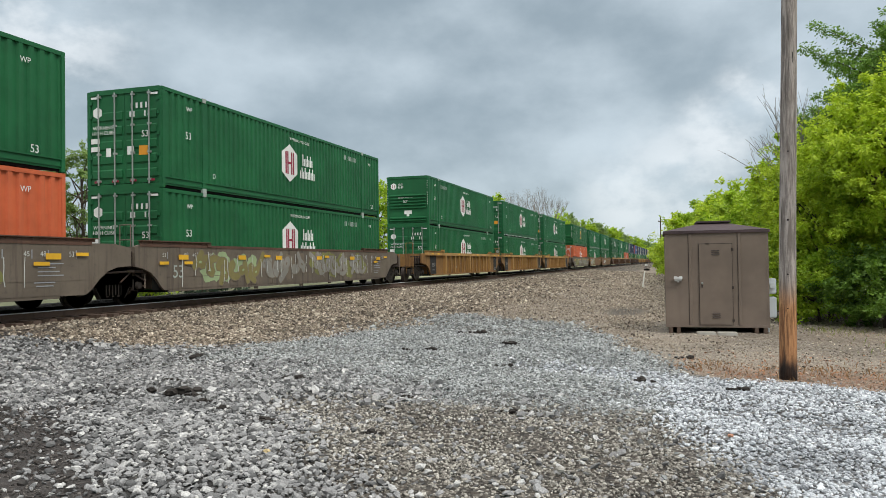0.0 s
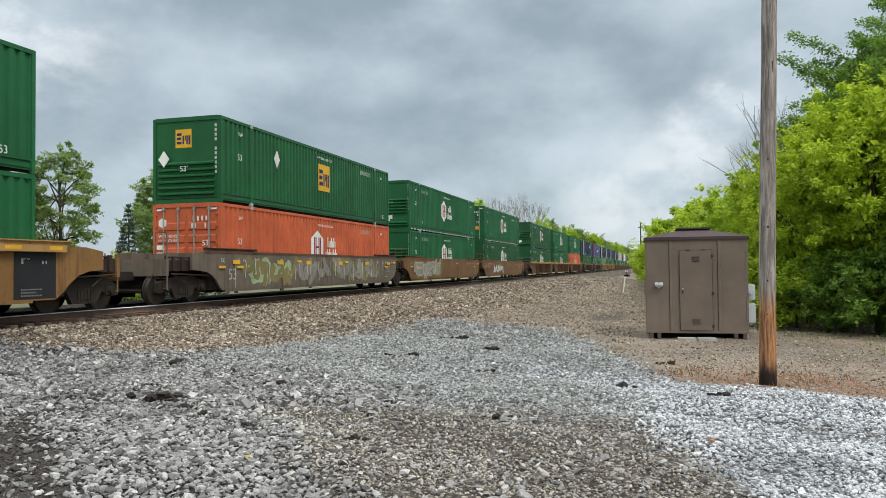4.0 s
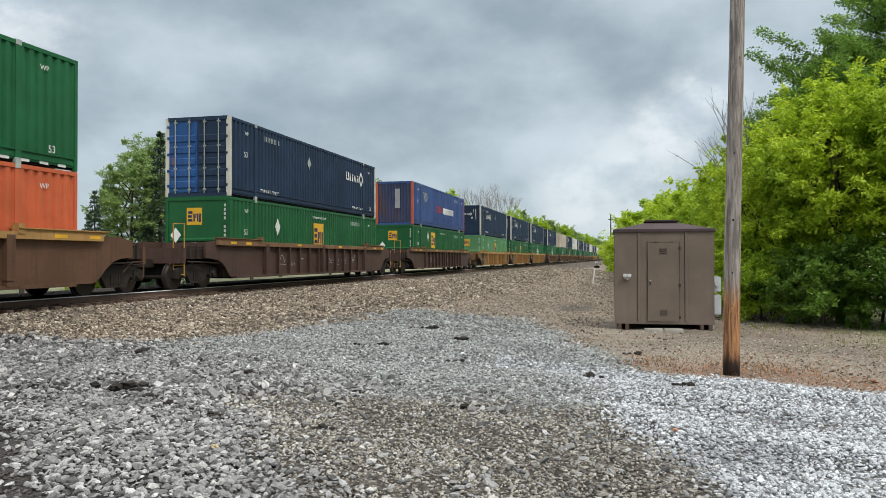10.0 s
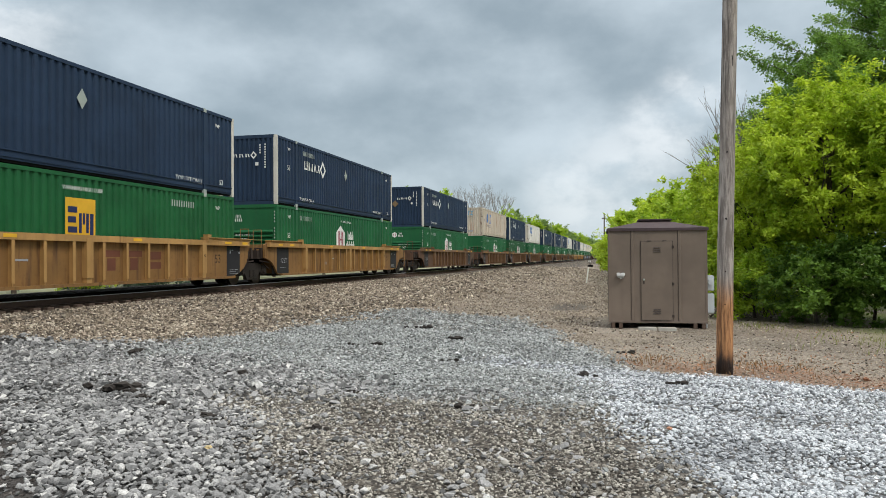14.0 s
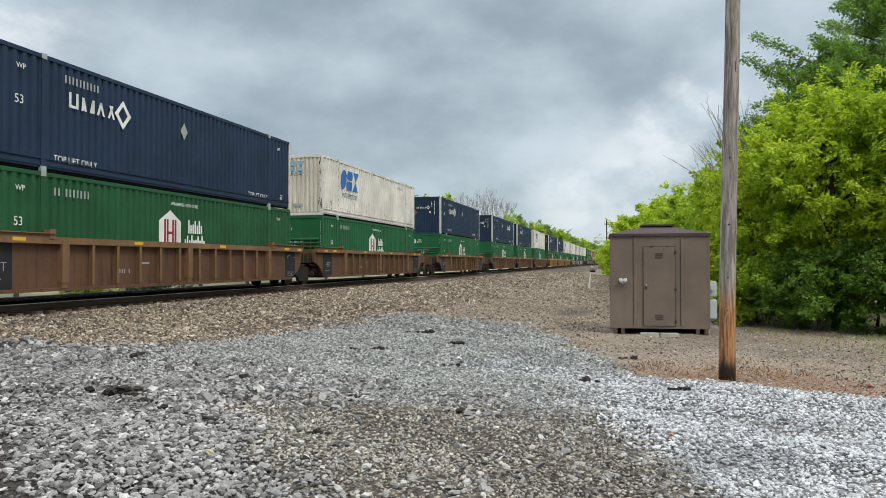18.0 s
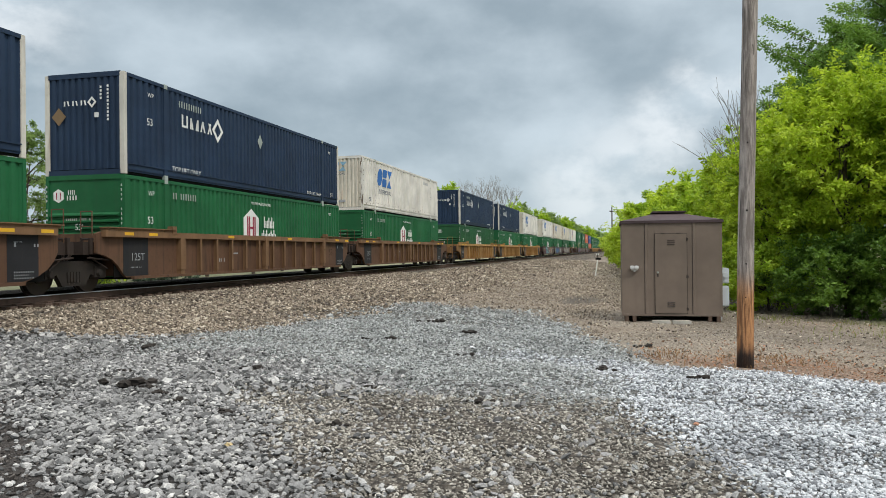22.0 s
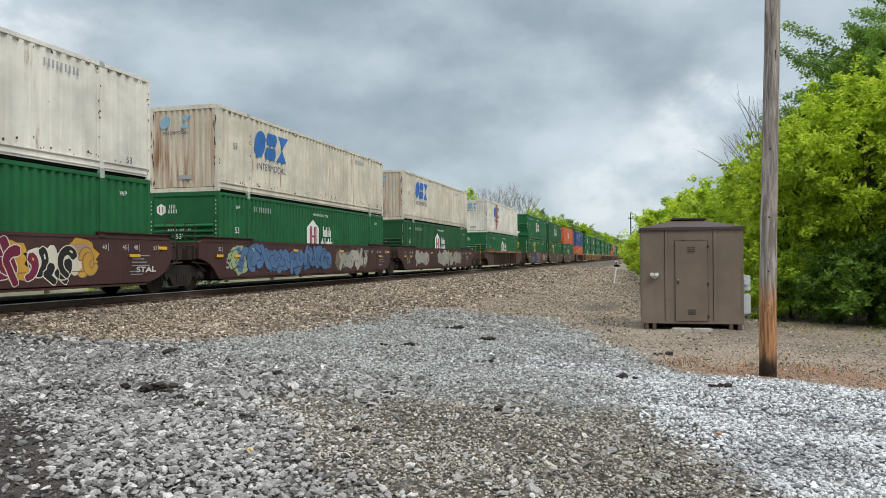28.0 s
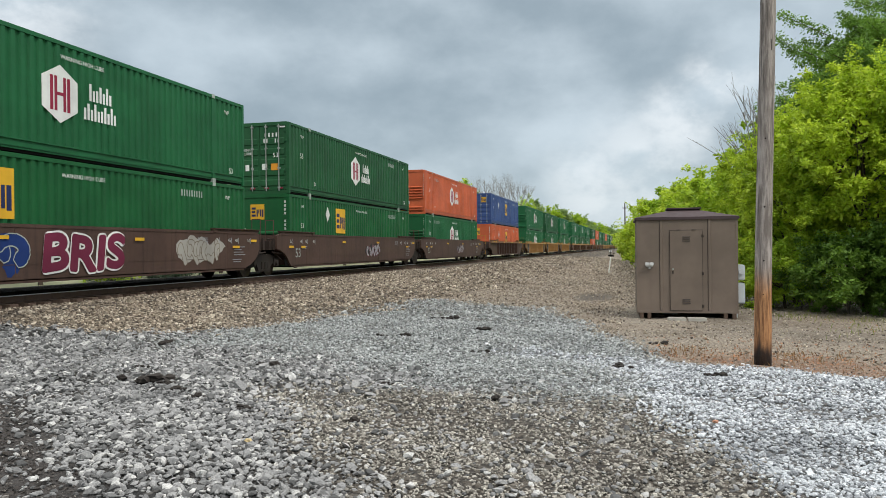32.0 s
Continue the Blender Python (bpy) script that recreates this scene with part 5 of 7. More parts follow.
def well_car(label, body, style="ribbed", front="joint", rear="joint", cap=None, tags=(), panel=True, dense=False, grab=None, chalk=False, drips=False):
    """One well unit; its origin is the front end of the container that it carries, at rail height."""
    c = thing("well_car", pose(0, 0, -60), label, "rail car", "well cars of the train")
    ends = {"joint": 1.60, "coupler": 2.75}
    x0, x1 = -ends[front], CL + ends[rear]
    a0, a1 = -0.08, CL + 0.28
    f1 = -1.30 if front == "joint" else -1.75
    # the sides reach past the container and are cut back over the trucks
    nose = [(f1, 1.56), (f1, 1.04), (-0.95, 0.97), (-0.66, 0.86), (-0.42, 0.68), (-0.22, 0.46), (-0.08, 0.36)]
    if rear == "joint":
        tail = [(CL - 0.25, 0.36), (CL + 0.22, 0.50), (CL + 0.52, 0.66), (CL + 0.72, 0.84), (CL + 0.85, 1.06), (CL + 0.85, 1.58)]
    else:
        tail = [(CL + 0.50, 0.36), (CL + 0.72, 0.50), (CL + 0.95, 0.72), (CL + 1.25, 0.92), (CL + 1.6, 1.02), (CL + 2.1, 1.05), (CL + 2.1, 1.52), (CL + 1.5, 1.62)]
    top, low = 1.62, 0.36
    for near, y0, y1 in ((True, -0.12, -0.04), (False, CW + 0.04, CW + 0.12)):
        out = -1 if near else 1
        g = Geo()
        outline = nose + tail + [(CL + 0.7, top), (-1.1, top)]
        g.prism(outline, "y", y0, y1)
        reach = 0.15 if style == "ribbed" else 0.015
        s = part("side_plate", g, body, c)
        yo = y0 if near else y1
        g = Geo().box(-1.1, min(yo, yo + out * reach), top - (0.14 if style == "ribbed" else 0.05), CL + 0.7, max(yo, yo + out * reach), top + 0.03)
        if near:
            for xa, xb, xc in ((-1.0, 2.02, 1.9), (CL - 2.2, CL + 0.82, CL - 2.25)):
                g.box(xa, yo - reach + 0.01, top + 0.03, xb, yo + 0.12, top + 0.10)
                g.box(xa - 0.04, yo - reach - 0.05, top + 0.10, xb + 0.04, yo + 0.12, top + 0.125)
                g.box(xc, yo - reach - 0.02, top - 0.02, xc + 0.2, yo + 0.02, top + (0.22 if style == "ribbed" else 0.12))
                for k in range(4):
                    g.box(xa + 0.4 + k * 0.7, yo - reach - 0.004, top + 0.03, xa + 0.43 + k * 0.7, yo + 0.12, top + 0.10)
        if not near:
            continue
        part("top_chord", g, cap or body, s)
        part("bottom_chord", Geo().box(0.1, min(yo, yo + out * (reach - 0.03)), low - 0.05, CL - 0.3, max(yo, yo + out * (reach - 0.03)), low + 0.03), body, s)
        if near and style == "ribbed":
            # tan and brown ribs take the lighter cap colour, as light on their fronts
            flange = body if body is DARKBROWN or cap is TANTOP and body is BROWN else cap or body
            rib = Geo().box(-0.012, yo - 0.13, low + 0.03, 0.012, yo, top - 0.14).box(-0.05, yo - 0.145, low + 0.1, 0.05, yo - 0.125, top - 0.14).mesh("rib", flange)
            thick = Geo().box(-0.12, yo - 0.165, low + 0.16, 0.12, yo, top - 0.05).box(-0.10, yo - 0.14, low + 0.02, 0.10, yo, low + 0.16).mesh("post_rib", flange)
            for xx in (2.45, 8.07, 13.7):
                part("post_rib", thick, flange, s).matrix_basis = pose(xx, 0, 0)
            plain_ribs = [2.45 + i * 0.749 for i in range(1, 15)] if dense else [3.5, 4.5, 5.5, 6.5, 7.5, 8.65, 9.65, 10.65, 11.65, 12.65]
            for xx in plain_ribs:
                part("rib", rib, flange, s).matrix_basis = pose(xx, 0, 0)
        if near and style == "smooth":
            g = Geo()
            for i in range(4):
                g.box(1.3 + i * 4.5, yo - 0.006, low + 0.02, 1.32 + i * 4.5, yo, top - 0.05)
            g.box(0.0, yo - 0.007, 0.72, CL + 0.4, yo, 0.735)
            part("weld_seam", g, body, s)
            write_side(s, "53", 0.52, 0.52, 0.86, yo - 0.008, MARK_STAIN if body is SMOOTHTAN else MARK_DIM)
        if near:
            if panel:
                for xx, edge in ((0.90, nose[5:]), (CL - 0.72, tail[:2] if rear == "joint" else tail[:1])):
                    lower = [(u, max(z, low + 0.035)) for u, z in edge]
                    upper = [(lower[-1][0], top - 0.145), (xx, top - 0.145), (xx, low + 0.035)] if xx > 5 else [(xx, low + 0.035), (xx, top - 0.145), (lower[0][0], top - 0.145)]
                    part("stencil_panel", Geo().prism(lower + upper, "y", yo - 0.006, yo), STENCIL, s, "black stencil panel")
                g = Geo()
                write_side(s, "125T", 0.30, 0.42, 0.92, yo - 0.008, MARK_GREY)
                bars(g, "side", yo - 0.008, a0 + 0.18, 0.62, 0.5, 0.035, 9, random.Random(5))
                for zz, ln in ((0.46, 0.7), (0.53, 0.45), (0.60, 0.62), (1.30, 0.25)):
                    bars(g, "side", yo - 0.008, a1 - 0.8, zz, ln, 0.03, 9, random.Random(int(zz * 100)))
                bars(g, "side", yo - 0.008, a1 - 0.8, 1.20, 0.14, 0.1, 1, random.Random(4))
                bars(g, "side", yo - 0.008, a1 - 0.2, 1.20, 0.2, 0.07, 2, random.Random(9))
                write_side(s, "53", 0.42, CL - 1.35, 1.0, yo - 0.006, MARK_STAIN)
                write_side(s, "40", 0.13, 13.7, 1.12, yo - 0.17, MARK_STAIN)
                part("stencil_marking", g, MARK_GREY, s, kind="stuff")
            g = Geo()
            if style == "ribbed":
                bars(g, "side", yo - 0.008, 4.62, 0.72, 0.62, 0.12, 6, random.Random(6))
            if style == "ribbed":
                g.poly(rect(5.7, 0.98, 6.1, 1.03), "side", yo - 0.006)
            else:
                for xx, size in ((14.12, "40"), (14.90, "45"), (15.36, "48"), (16.20, "53"), (2.05, "40"), (1.28, "45"), (0.82, "48"), (-0.1, "53")):
                    write_side(s, size, 0.17, xx, 1.34, yo - 0.008, MARK_PALE)
                    g.poly(rect(xx + 0.13, 1.24, xx + 0.155, 1.44), "side", yo - 0.006)
                for k in range(4):
                    g.poly(rect(13.0, 1.22 + k * 0.06, 13.6, 1.24 + k * 0.06), "side", yo - 0.006)
                    g.poly(rect(15.2, 0.84 + k * 0.09, 15.95 - 0.12 * (k % 3), 0.865 + k * 0.09), "side", yo - 0.006)
                for xx, zz, ln in ((15.1, 0.68, 0.6), (15.15, 0.60, 0.5), (0.9, 1.12, 0.5), (0.9, 1.05, 0.4)):
                    g.poly(rect(xx, zz, xx + ln, zz + 0.025), "side", yo - 0.006)
            part("number_marking", g, MARK_GREY, s, kind="stuff")
            g = Geo()
            for xx, ln in ((-0.35, 0.4), (0.75, 0.4), (5.2, 0.4), (9.9, 0.4), (15.05, 0.45), (16.3, 0.4)):
                zr = top - 0.09 if style == "ribbed" else 1.08 if xx < 2 or 12 < xx < 16 else 1.30
                g.poly(rect(xx, zr, xx + ln, zr + 0.085), "side", yo - (reach + 0.001 if style == "ribbed" else 0.046))
            part("reflector_strip", g, MARK_YELLOW, s, "yellow reflector patches", kind="stuff")
            if drips:
                g, rng = Geo(), random.Random(31)
                for i in range(26):
                    xx, zt = 0.9 + i * 0.56 + rng.uniform(-0.2, 0.2), rng.uniform(1.2, 1.46)
                    pts = [(xx + rng.uniform(-0.05, 0.05), zt - k * rng.uniform(0.16, 0.3)) for k in range(4)]
                    stroke(g, [(a, max(z, 0.42)) for a, z in pts], rng.uniform(0.015, 0.04), yo - 0.032)
                part("paint_drips", g, MARK_PALE, s, "pale runs of dripped paint", kind="stuff")
                g = Geo()
                for xx in (0.5, 3.6, 6.0, 9.2, 12.4, 15.4):
                    g.poly(rect(xx, 1.22, xx + 0.45, 1.36), "side", yo - 0.036)
                part("reflector_strip", g, MARK_YELLOW, s, "yellow reflector patches", kind="stuff")
            if chalk:
                g, rng = Geo(), random.Random(12)
                for cx, cz, k in ((9.05, 1.05, 5), (9.9, 0.95, 6), (10.9, 1.0, 6), (12.1, 1.05, 5), (4.0, 1.0, 5)):
                    pts = [(cx - 0.36 + 0.72 * i / k, cz + rng.uniform(-0.16, 0.16)) for i in range(k + 1)]
                    stroke(g, pts, 0.018, yo - 0.004)
                    stroke(g, [(cx - 0.35, cz - 0.2), (cx + 0.35, cz - 0.23)], 0.016, yo - 0.004)
                part("chalk_scribble", g, MARK_PALE, s, "white chalk scribbles", kind="stuff")
            if body is TAN and style == "ribbed" and front == rear:
                g = Geo()
                for ua, ub, va, vb in ((8.80, 9.50, 1.08, 1.26), (8.95, 9.30, 0.70, 1.04), (9.80, 10.50, 1.08, 1.26), (9.95, 10.30, 0.70, 1.04), (10.8, 11.45, 0.72, 0.92), (10.8, 11.45, 1.0, 1.24)):
                    g.poly(rect(ua, va, ub, vb), "side", yo - 0.004)
                part("faded_marking", g, MARK_RUSTRED, s, "faded rust-red painted shapes", kind="stuff")
            for k, (u0, u1, v0, v1, fill, edge, n, seed, inner) in enumerate(tags):
                graffiti(s, u0, u1, v0, v1, fill, edge, n, seed, inner)
    for xa, xb in ((-0.5, 1.1), (CL - 1.1, CL + 0.5)):
        part("well_lining", Geo().box(xa, -0.035, 0.37, xb, -0.02, 1.3), BLACK, c)
    part("well_floor", Geo().box(0.1, 0.0, 0.30, CL - 0.1, CW, 0.36), BLACK, c)
    for e, xx, sg in ((front, x0, -1), (rear, x1, 1)):
        xi = 0.0 if sg < 0 else CL
        lo, hi = min(xx, xi - sg * 0.1), max(xx, xi - sg * 0.1)
        part("end_platform", Geo().box(lo, 0.05, 1.0, hi, CW - 0.05, 1.34).box(lo + 0.3, 0.75, 0.8, hi - 0.1, CW - 0.75, 1.0), ENDGRIME, c)
        g = Geo()
        for k in range(3):
            u = xx - sg * (0.25 + 0.42 * k)
            g.box(u - 0.05, -0.02, 1.02, u + 0.05, 0.06, 1.44)
        g.tube((xx - sg * 0.1, -0.01, 0.92), (xi + sg * 0.7, -0.01, 0.86), 0.028, n=6)
        g.tube((xx - sg * 0.3, 0.10, 0.95), (xx - sg * 0.9, 0.02, 0.62), 0.022, n=6)
        g.tube((lo + 0.1, 0.2, 1.42), (hi - 0.1, 0.2, 1.40), 0.03, n=8).tube((xx - sg * 0.2, 0.2, 1.42), (xx + sg * 0.15, 0.5, 0.8), 0.035, n=8)
        part("end_bracket", g, ENDGRIME, c)
        part("centre_sill", Geo().box(min(xx, xi + (0.5 if sg < 0 else -0.5)), 0.55, 0.5, max(xx, xi + (0.5 if sg < 0 else -0.5)), CW - 0.4, 1.02), BLACK, c)
        part("bulkhead", Geo().box(xi + sg * 0.12, 0.0, 0.4, xi + sg * 0.24, CW, 1.6), body, c)
        if e == "coupler":
            part("coupler", Geo().box(min(xx, xx + sg * 1.15), CW / 2 - 0.16, 0.72, max(xx, xx + sg * 1.15), CW / 2 + 0.16, 1.0), TRUCK, c, bevel=0.03)
            part("end_sill", Geo().box(min(xx, xx + sg * 0.12), 0.0, 0.86, max(xx, xx + sg * 0.12), CW, 1.36), body, c)
            g = Geo()
            for y in (0.02, 0.42):
                g.tube((xx + sg * 0.05, y, 0.45), (xx + sg * 0.05, y, 2.15 if sg < 0 else 1.5), 0.02, n=6)
            for z in (0.5, 0.8, 1.1):
                g.tube((xx + sg * 0.05, 0.02, z), (xx + sg * 0.05, 0.42, z), 0.018, n=6)
            if sg < 0:
                g.tube((xx - 0.05, 0.02, 2.15), (xx - 0.05, 0.42, 2.15), 0.02, n=6)
            part("grab_iron", g, grab or body, c)
            g = Geo().tube((xx + sg * 0.1, CW - 0.9, 0.6), (xx + sg * 0.55, CW / 2 + 0.3, 0.45), 0.03, n=6)
            part("brake_hose", g, BLACK, c)
        else:
            part("joint_casting", Geo().box(min(xx, xx + sg * 0.25), CW / 2 - 0.35, 0.75, max(xx, xx + sg * 0.25), CW / 2 + 0.35, 1.15), TRUCK, c, bevel=0.03)
            g = Geo()
            for y in (0.05, 0.40):
                g.tube((xx - sg * 0.35, y, 1.3), (xx - sg * 0.35, y, 2.15), 0.016, n=6)
            g.tube((xx - sg * 0.35, 0.05, 2.15), (xx - sg * 0.35, 0.40, 2.15), 0.016, n=6)
            g.tube((xx - sg * 0.35, 0.05, 1.75), (xx - sg * 0.35, 0.40, 1.75), 0.016, n=6)
            part("grab_iron", g, grab or body, c)
    truck(c, -1.78)
    if rear == "coupler":
        truck(c, CL + 1.78)
    return c


SPRAY_GREY, SPRAY_OLIVE = plain("grey_spray", (0.26, 0.245, 0.21), 0.75), plain("dull_olive_spray", (0.21, 0.18, 0.07), 0.75)
SPRAY_BROWN, SPRAY_CREAM = plain("brown_spray", (0.19, 0.15, 0.11), 0.75), plain("cream_spray", (0.62, 0.58, 0.48), 0.7)
W = {}


def add_wells(key, label, body, style="ribbed", cap=None, tags=(), ends=("cj", "jj", "jc"), panel=True, dense=False, grab=None, chalk=False, drips=False):
    """The units that a car is made of: c is a coupler end, j a joint."""
    full = {"c": "coupler", "j": "joint"}
    for e in ends:
        W[key + "_" + e] = well_car(label, body, style, full[e[0]], full[e[1]], cap, tags, panel, dense, grab, chalk, drips)


add_wells("tan", "tan ribbed well car, rust-stained", TAN, cap=TANTOP)
add_wells("brn", "brown ribbed well car, rust-stained", BROWN, cap=BROWNTOP, ends=("cj", "jj", "jc", "cc"))
add_wells("cap", "brown ribbed well car with tan top rail", BROWN, cap=TANTOP, panel=False)
add_wells("drk", "dark brown ribbed well car", DARKBROWN, cap=BROWNTOP, ends=("cc",), panel=False, grab=OCHRE, chalk=True)
SPRAY_AQUA, SPRAY_PINK = plain("aqua_spray", (0.19, 0.42, 0.44), 0.7), plain("violet_spray", (0.14, 0.035, 0.075), 0.7)
SPRAY_STEEL, SPRAY_LIME = plain("steel_blue_spray", (0.085, 0.165, 0.30), 0.7), plain("pale_green_spray", (0.30, 0.38, 0.20), 0.7)
SPRAY_SILVER, SPRAY_DEEP = plain("silver_spray", (0.36, 0.34, 0.30), 0.6), plain("deep_blue_spray", (0.012, 0.035, 0.15), 0.7)
SPRAY_AMBER = plain("amber_spray", (0.55, 0.30, 0.05), 0.7)
add_wells("smt", "brown smooth-sided well car with pale spray marks", SMOOTHTAN, "smooth", tags=((2.7, 7.3, 0.5, 1.32, MARK_PALE, MARK_DIM, 6, 21, SPRAY_PINK),), ends=("jc",), panel=False)
add_wells("smt", "brown smooth-sided well car with large grey graffiti", SMOOTHTAN, "smooth", tags=((0.3, 6.2, 0.42, 1.56, SPRAY_GREY, MARK_PALE, 5, 22, MARK_OLIVE),), ends=("jj",), panel=False)
add_wells("gry", "grey smooth-sided well car covered in faded graffiti", GREY, "smooth", GREYTOP, tags=((1.2, 4.9, 0.42, 1.5, SPRAY_OLIVE, SPRAY_BROWN, 4, 3, SPRAY_LIME), (5.0, 8.2, 0.42, 1.52, SPRAY_GREY, SPRAY_BROWN, 3, 5, SPRAY_BROWN), (8.5, 14.0, 0.42, 1.52, SPRAY_GREY, SPRAY_BROWN, 6, 8, MARK_OLIVE)), ends=("cj", "jc"), panel=False, drips=True)
add_wells("mr1", "maroon smooth-sided well car with large aqua and black graffiti", MAROON, "smooth", tags=((2.3, 8.4, 0.4, 1.56, SPRAY_PINK, MARK_MAROON, 7, 30, SPRAY_PINK), (7.7, 8.8, 0.42, 1.52, SPRAY_AMBER, MARK_MAROON, 2, 33, SPRAY_AMBER), (2.85, 7.6, 0.47, 1.52, SPRAY_AQUA, MARK_BLACK, "STAL", 31, None), (8.7, 10.4, 0.42, 1.54, MARK_BLACK, SPRAY_CREAM, 2, 34, SPRAY_CREAM), (10.2, 11.9, 0.42, 1.54, MARK_MAROON, SPRAY_CREAM, 2, 35, SPRAY_AMBER), (11.7, 13.2, 0.42, 1.54, MARK_BLACK, SPRAY_CREAM, 2, 38, SPRAY_CREAM), (13.1, 13.8, 0.42, 1.5, SPRAY_AMBER, SPRAY_BROWN, 1, 36, SPRAY_AMBER), (15.35, 16.2, 0.66, 0.82, MARK_PALE, MARK_MAROON, "STAL", 37, None)), ends=("cj",), panel=False)
add_wells("mr2", "maroon smooth-sided well car with long blue graffiti", MAROON, "smooth", tags=((0.3, 1.3, 0.45, 1.5, SPRAY_LIME, MARK_BLACK, 1, 40, SPRAY_LIME), (0.9, 9.0, 0.42, 1.56, SPRAY_STEEL, MARK_NAVY, 9, 41, SPRAY_STEEL), (9.6, 13.4, 0.5, 1.5, SPRAY_SILVER, MARK_DIM, 4, 44, SPRAY_BROWN)), ends=("jj",), panel=False)
add_wells("mr3", "maroon smooth-sided well car with painted-over grey patches", MAROON, "smooth", tags=((2.1, 4.8, 0.5, 1.56, SPRAY_SILVER, SPRAY_GREY, 4, 51, SPRAY_SILVER), (6.8, 10.9, 0.45, 1.56, SPRAY_SILVER, SPRAY_GREY, 5, 52, SPRAY_SILVER), (11.2, 13.4, 0.5, 1.5, SPRAY_GREY, SPRAY_SILVER, 3, 53, SPRAY_GREY)), ends=("jc",), panel=False)
add_wells("dk1", "dark brown smooth-sided well car with blue, maroon and white graffiti", DARKBROWN, "smooth", tags=((2.2, 6.1, 0.42, 1.54, SPRAY_DEEP, MARK_DIM, 4, 61, SPRAY_DEEP), (6.6, 9.5, 0.5, 1.46, MARK_MAROON, MARK_WHITE, "BRIS", 64, None), (12.0, 14.4, 0.55, 1.48, SPRAY_SILVER, SPRAY_BROWN, 4, 66, SPRAY_SILVER)), ends=("cj",), panel=False)
add_wells("dk2", "dark brown smooth-sided well car with faint graffiti", DARKBROWN, "smooth", tags=((8.5, 10.5, 0.6, 1.35, MARK_GREY, MARK_MAROON, 4, 71, MARK_BLACK),), ends=("jj", "jc"), panel=False)

# front to rear: upper container, lower container, well
CONSIST = (
    "Hf Hf gry_cj", "Hf Of gry_jc", "Hd Hd gry_jc", "Hf Hd tan_cj", "Hx Hd tan_jj", "Hd Hd tan_jc", "Ef Od gry_cj", "Hw Hf smt_jj", "Hx Hg smt_jc",
    "Hg Hg cap_cj", "Hf Hf cap_jj", "Hw Of cap_jc", "Ud Ef drk_cc", "Pk Eg drk_cc", "Ua El tan_cj", "Ua Ef tan_jj", "Ua Hf tan_jc", "Ua Hf brn_cc",
    "Cr Hf brn_cj", "Ua Hg brn_jj", "Cw Hf brn_jc", "Ua Hf brn_cc", "Ub Hf brn_cj", "Ua Hf brn_jj", "Cw Hf brn_jc", "Ua Hg tan_cj", "Ua Hf tan_jj", "Cw Hf tan_jc",
    "Cw Hf mr1_cj", "Cc Hf mr2_jj", "Cc Hg mr3_jc", "Cs Hf drk_cc", "Hf Eg dk1_cj", "He Eg dk2_jj", "Of Hf dk2_jc", "Eb Eo drk_cc",
    "Hf Hf tan_cj", "Hg Hf tan_jj", "Hd Hf tan_jc", "Hf Hd cap_cj", "Hd Hg cap_jj", "Hf Hf cap_jc", "Hg Of brn_cj", "Of Hf brn_jj", "Hf Hf brn_jc",
    "Hf Hg tan_cj", "Of Ef tan_jj", "Hf Hf tan_jc", "Hf Hd brn_cj", "Ua Hf brn_jj", "Hf Hf brn_jc", "Hf Ef tan_cj", "Cw Hf tan_jj", "Hf Hf tan_jc")
FIRST = -2
JOINT, COUPLED = 19.69, 23.865
# where the first counted unit stands along the track, second by second
RUN = ((0, 17.98), (1, -2.94), (2, -23.74), (3, -44.52), (6, -106.4), (9, -168.38), (12.5, -240.94), (14.5, -282.19), (16.5, -323.43), (19, -375.0), (21, -416.23), (23, -457.18), (25.5, -508.37), (28, -559.49), (30, -600.25), (32, -640.99))
MOVERS = []


def build_train():
    xs = {0: 0.0}
    for n in range(1, len(CONSIST) + FIRST):
        xs[n] = xs[n - 1] + (COUPLED if CONSIST[n - FIRST].split()[2][-2] == "c" else JOINT)
    xs[33] -= 1.2
    for n in range(34, len(CONSIST) + FIRST):
        xs[n] -= 2.4
    xs[-1] = -JOINT
    xs[-2] = xs[-1] - JOINT
    used = set()
    for n in sorted(xs):
        up, lo, well = CONSIST[n - FIRST].split()
        for src, z, dx in ((W[well], 0.0, 0.0), (CONT[lo], 0.375, 0.0), (CONT[up], 3.275, 0.0)):
            ob = src if src.name not in used else copy_thing(src, pose(0, 0, 0))
            used.add(src.name)
            MOVERS.append((ob, xs[n] + dx, z))
            ob.matrix_basis = pose(xs[n] + RUN[0][1], SIDE_Y, z)
    for src in (*W.values(), *CONT.values()):
        if src.name not in used:
            for o in (*src.children_recursive, src):
                bpy.data.objects.remove(o)


build_train()

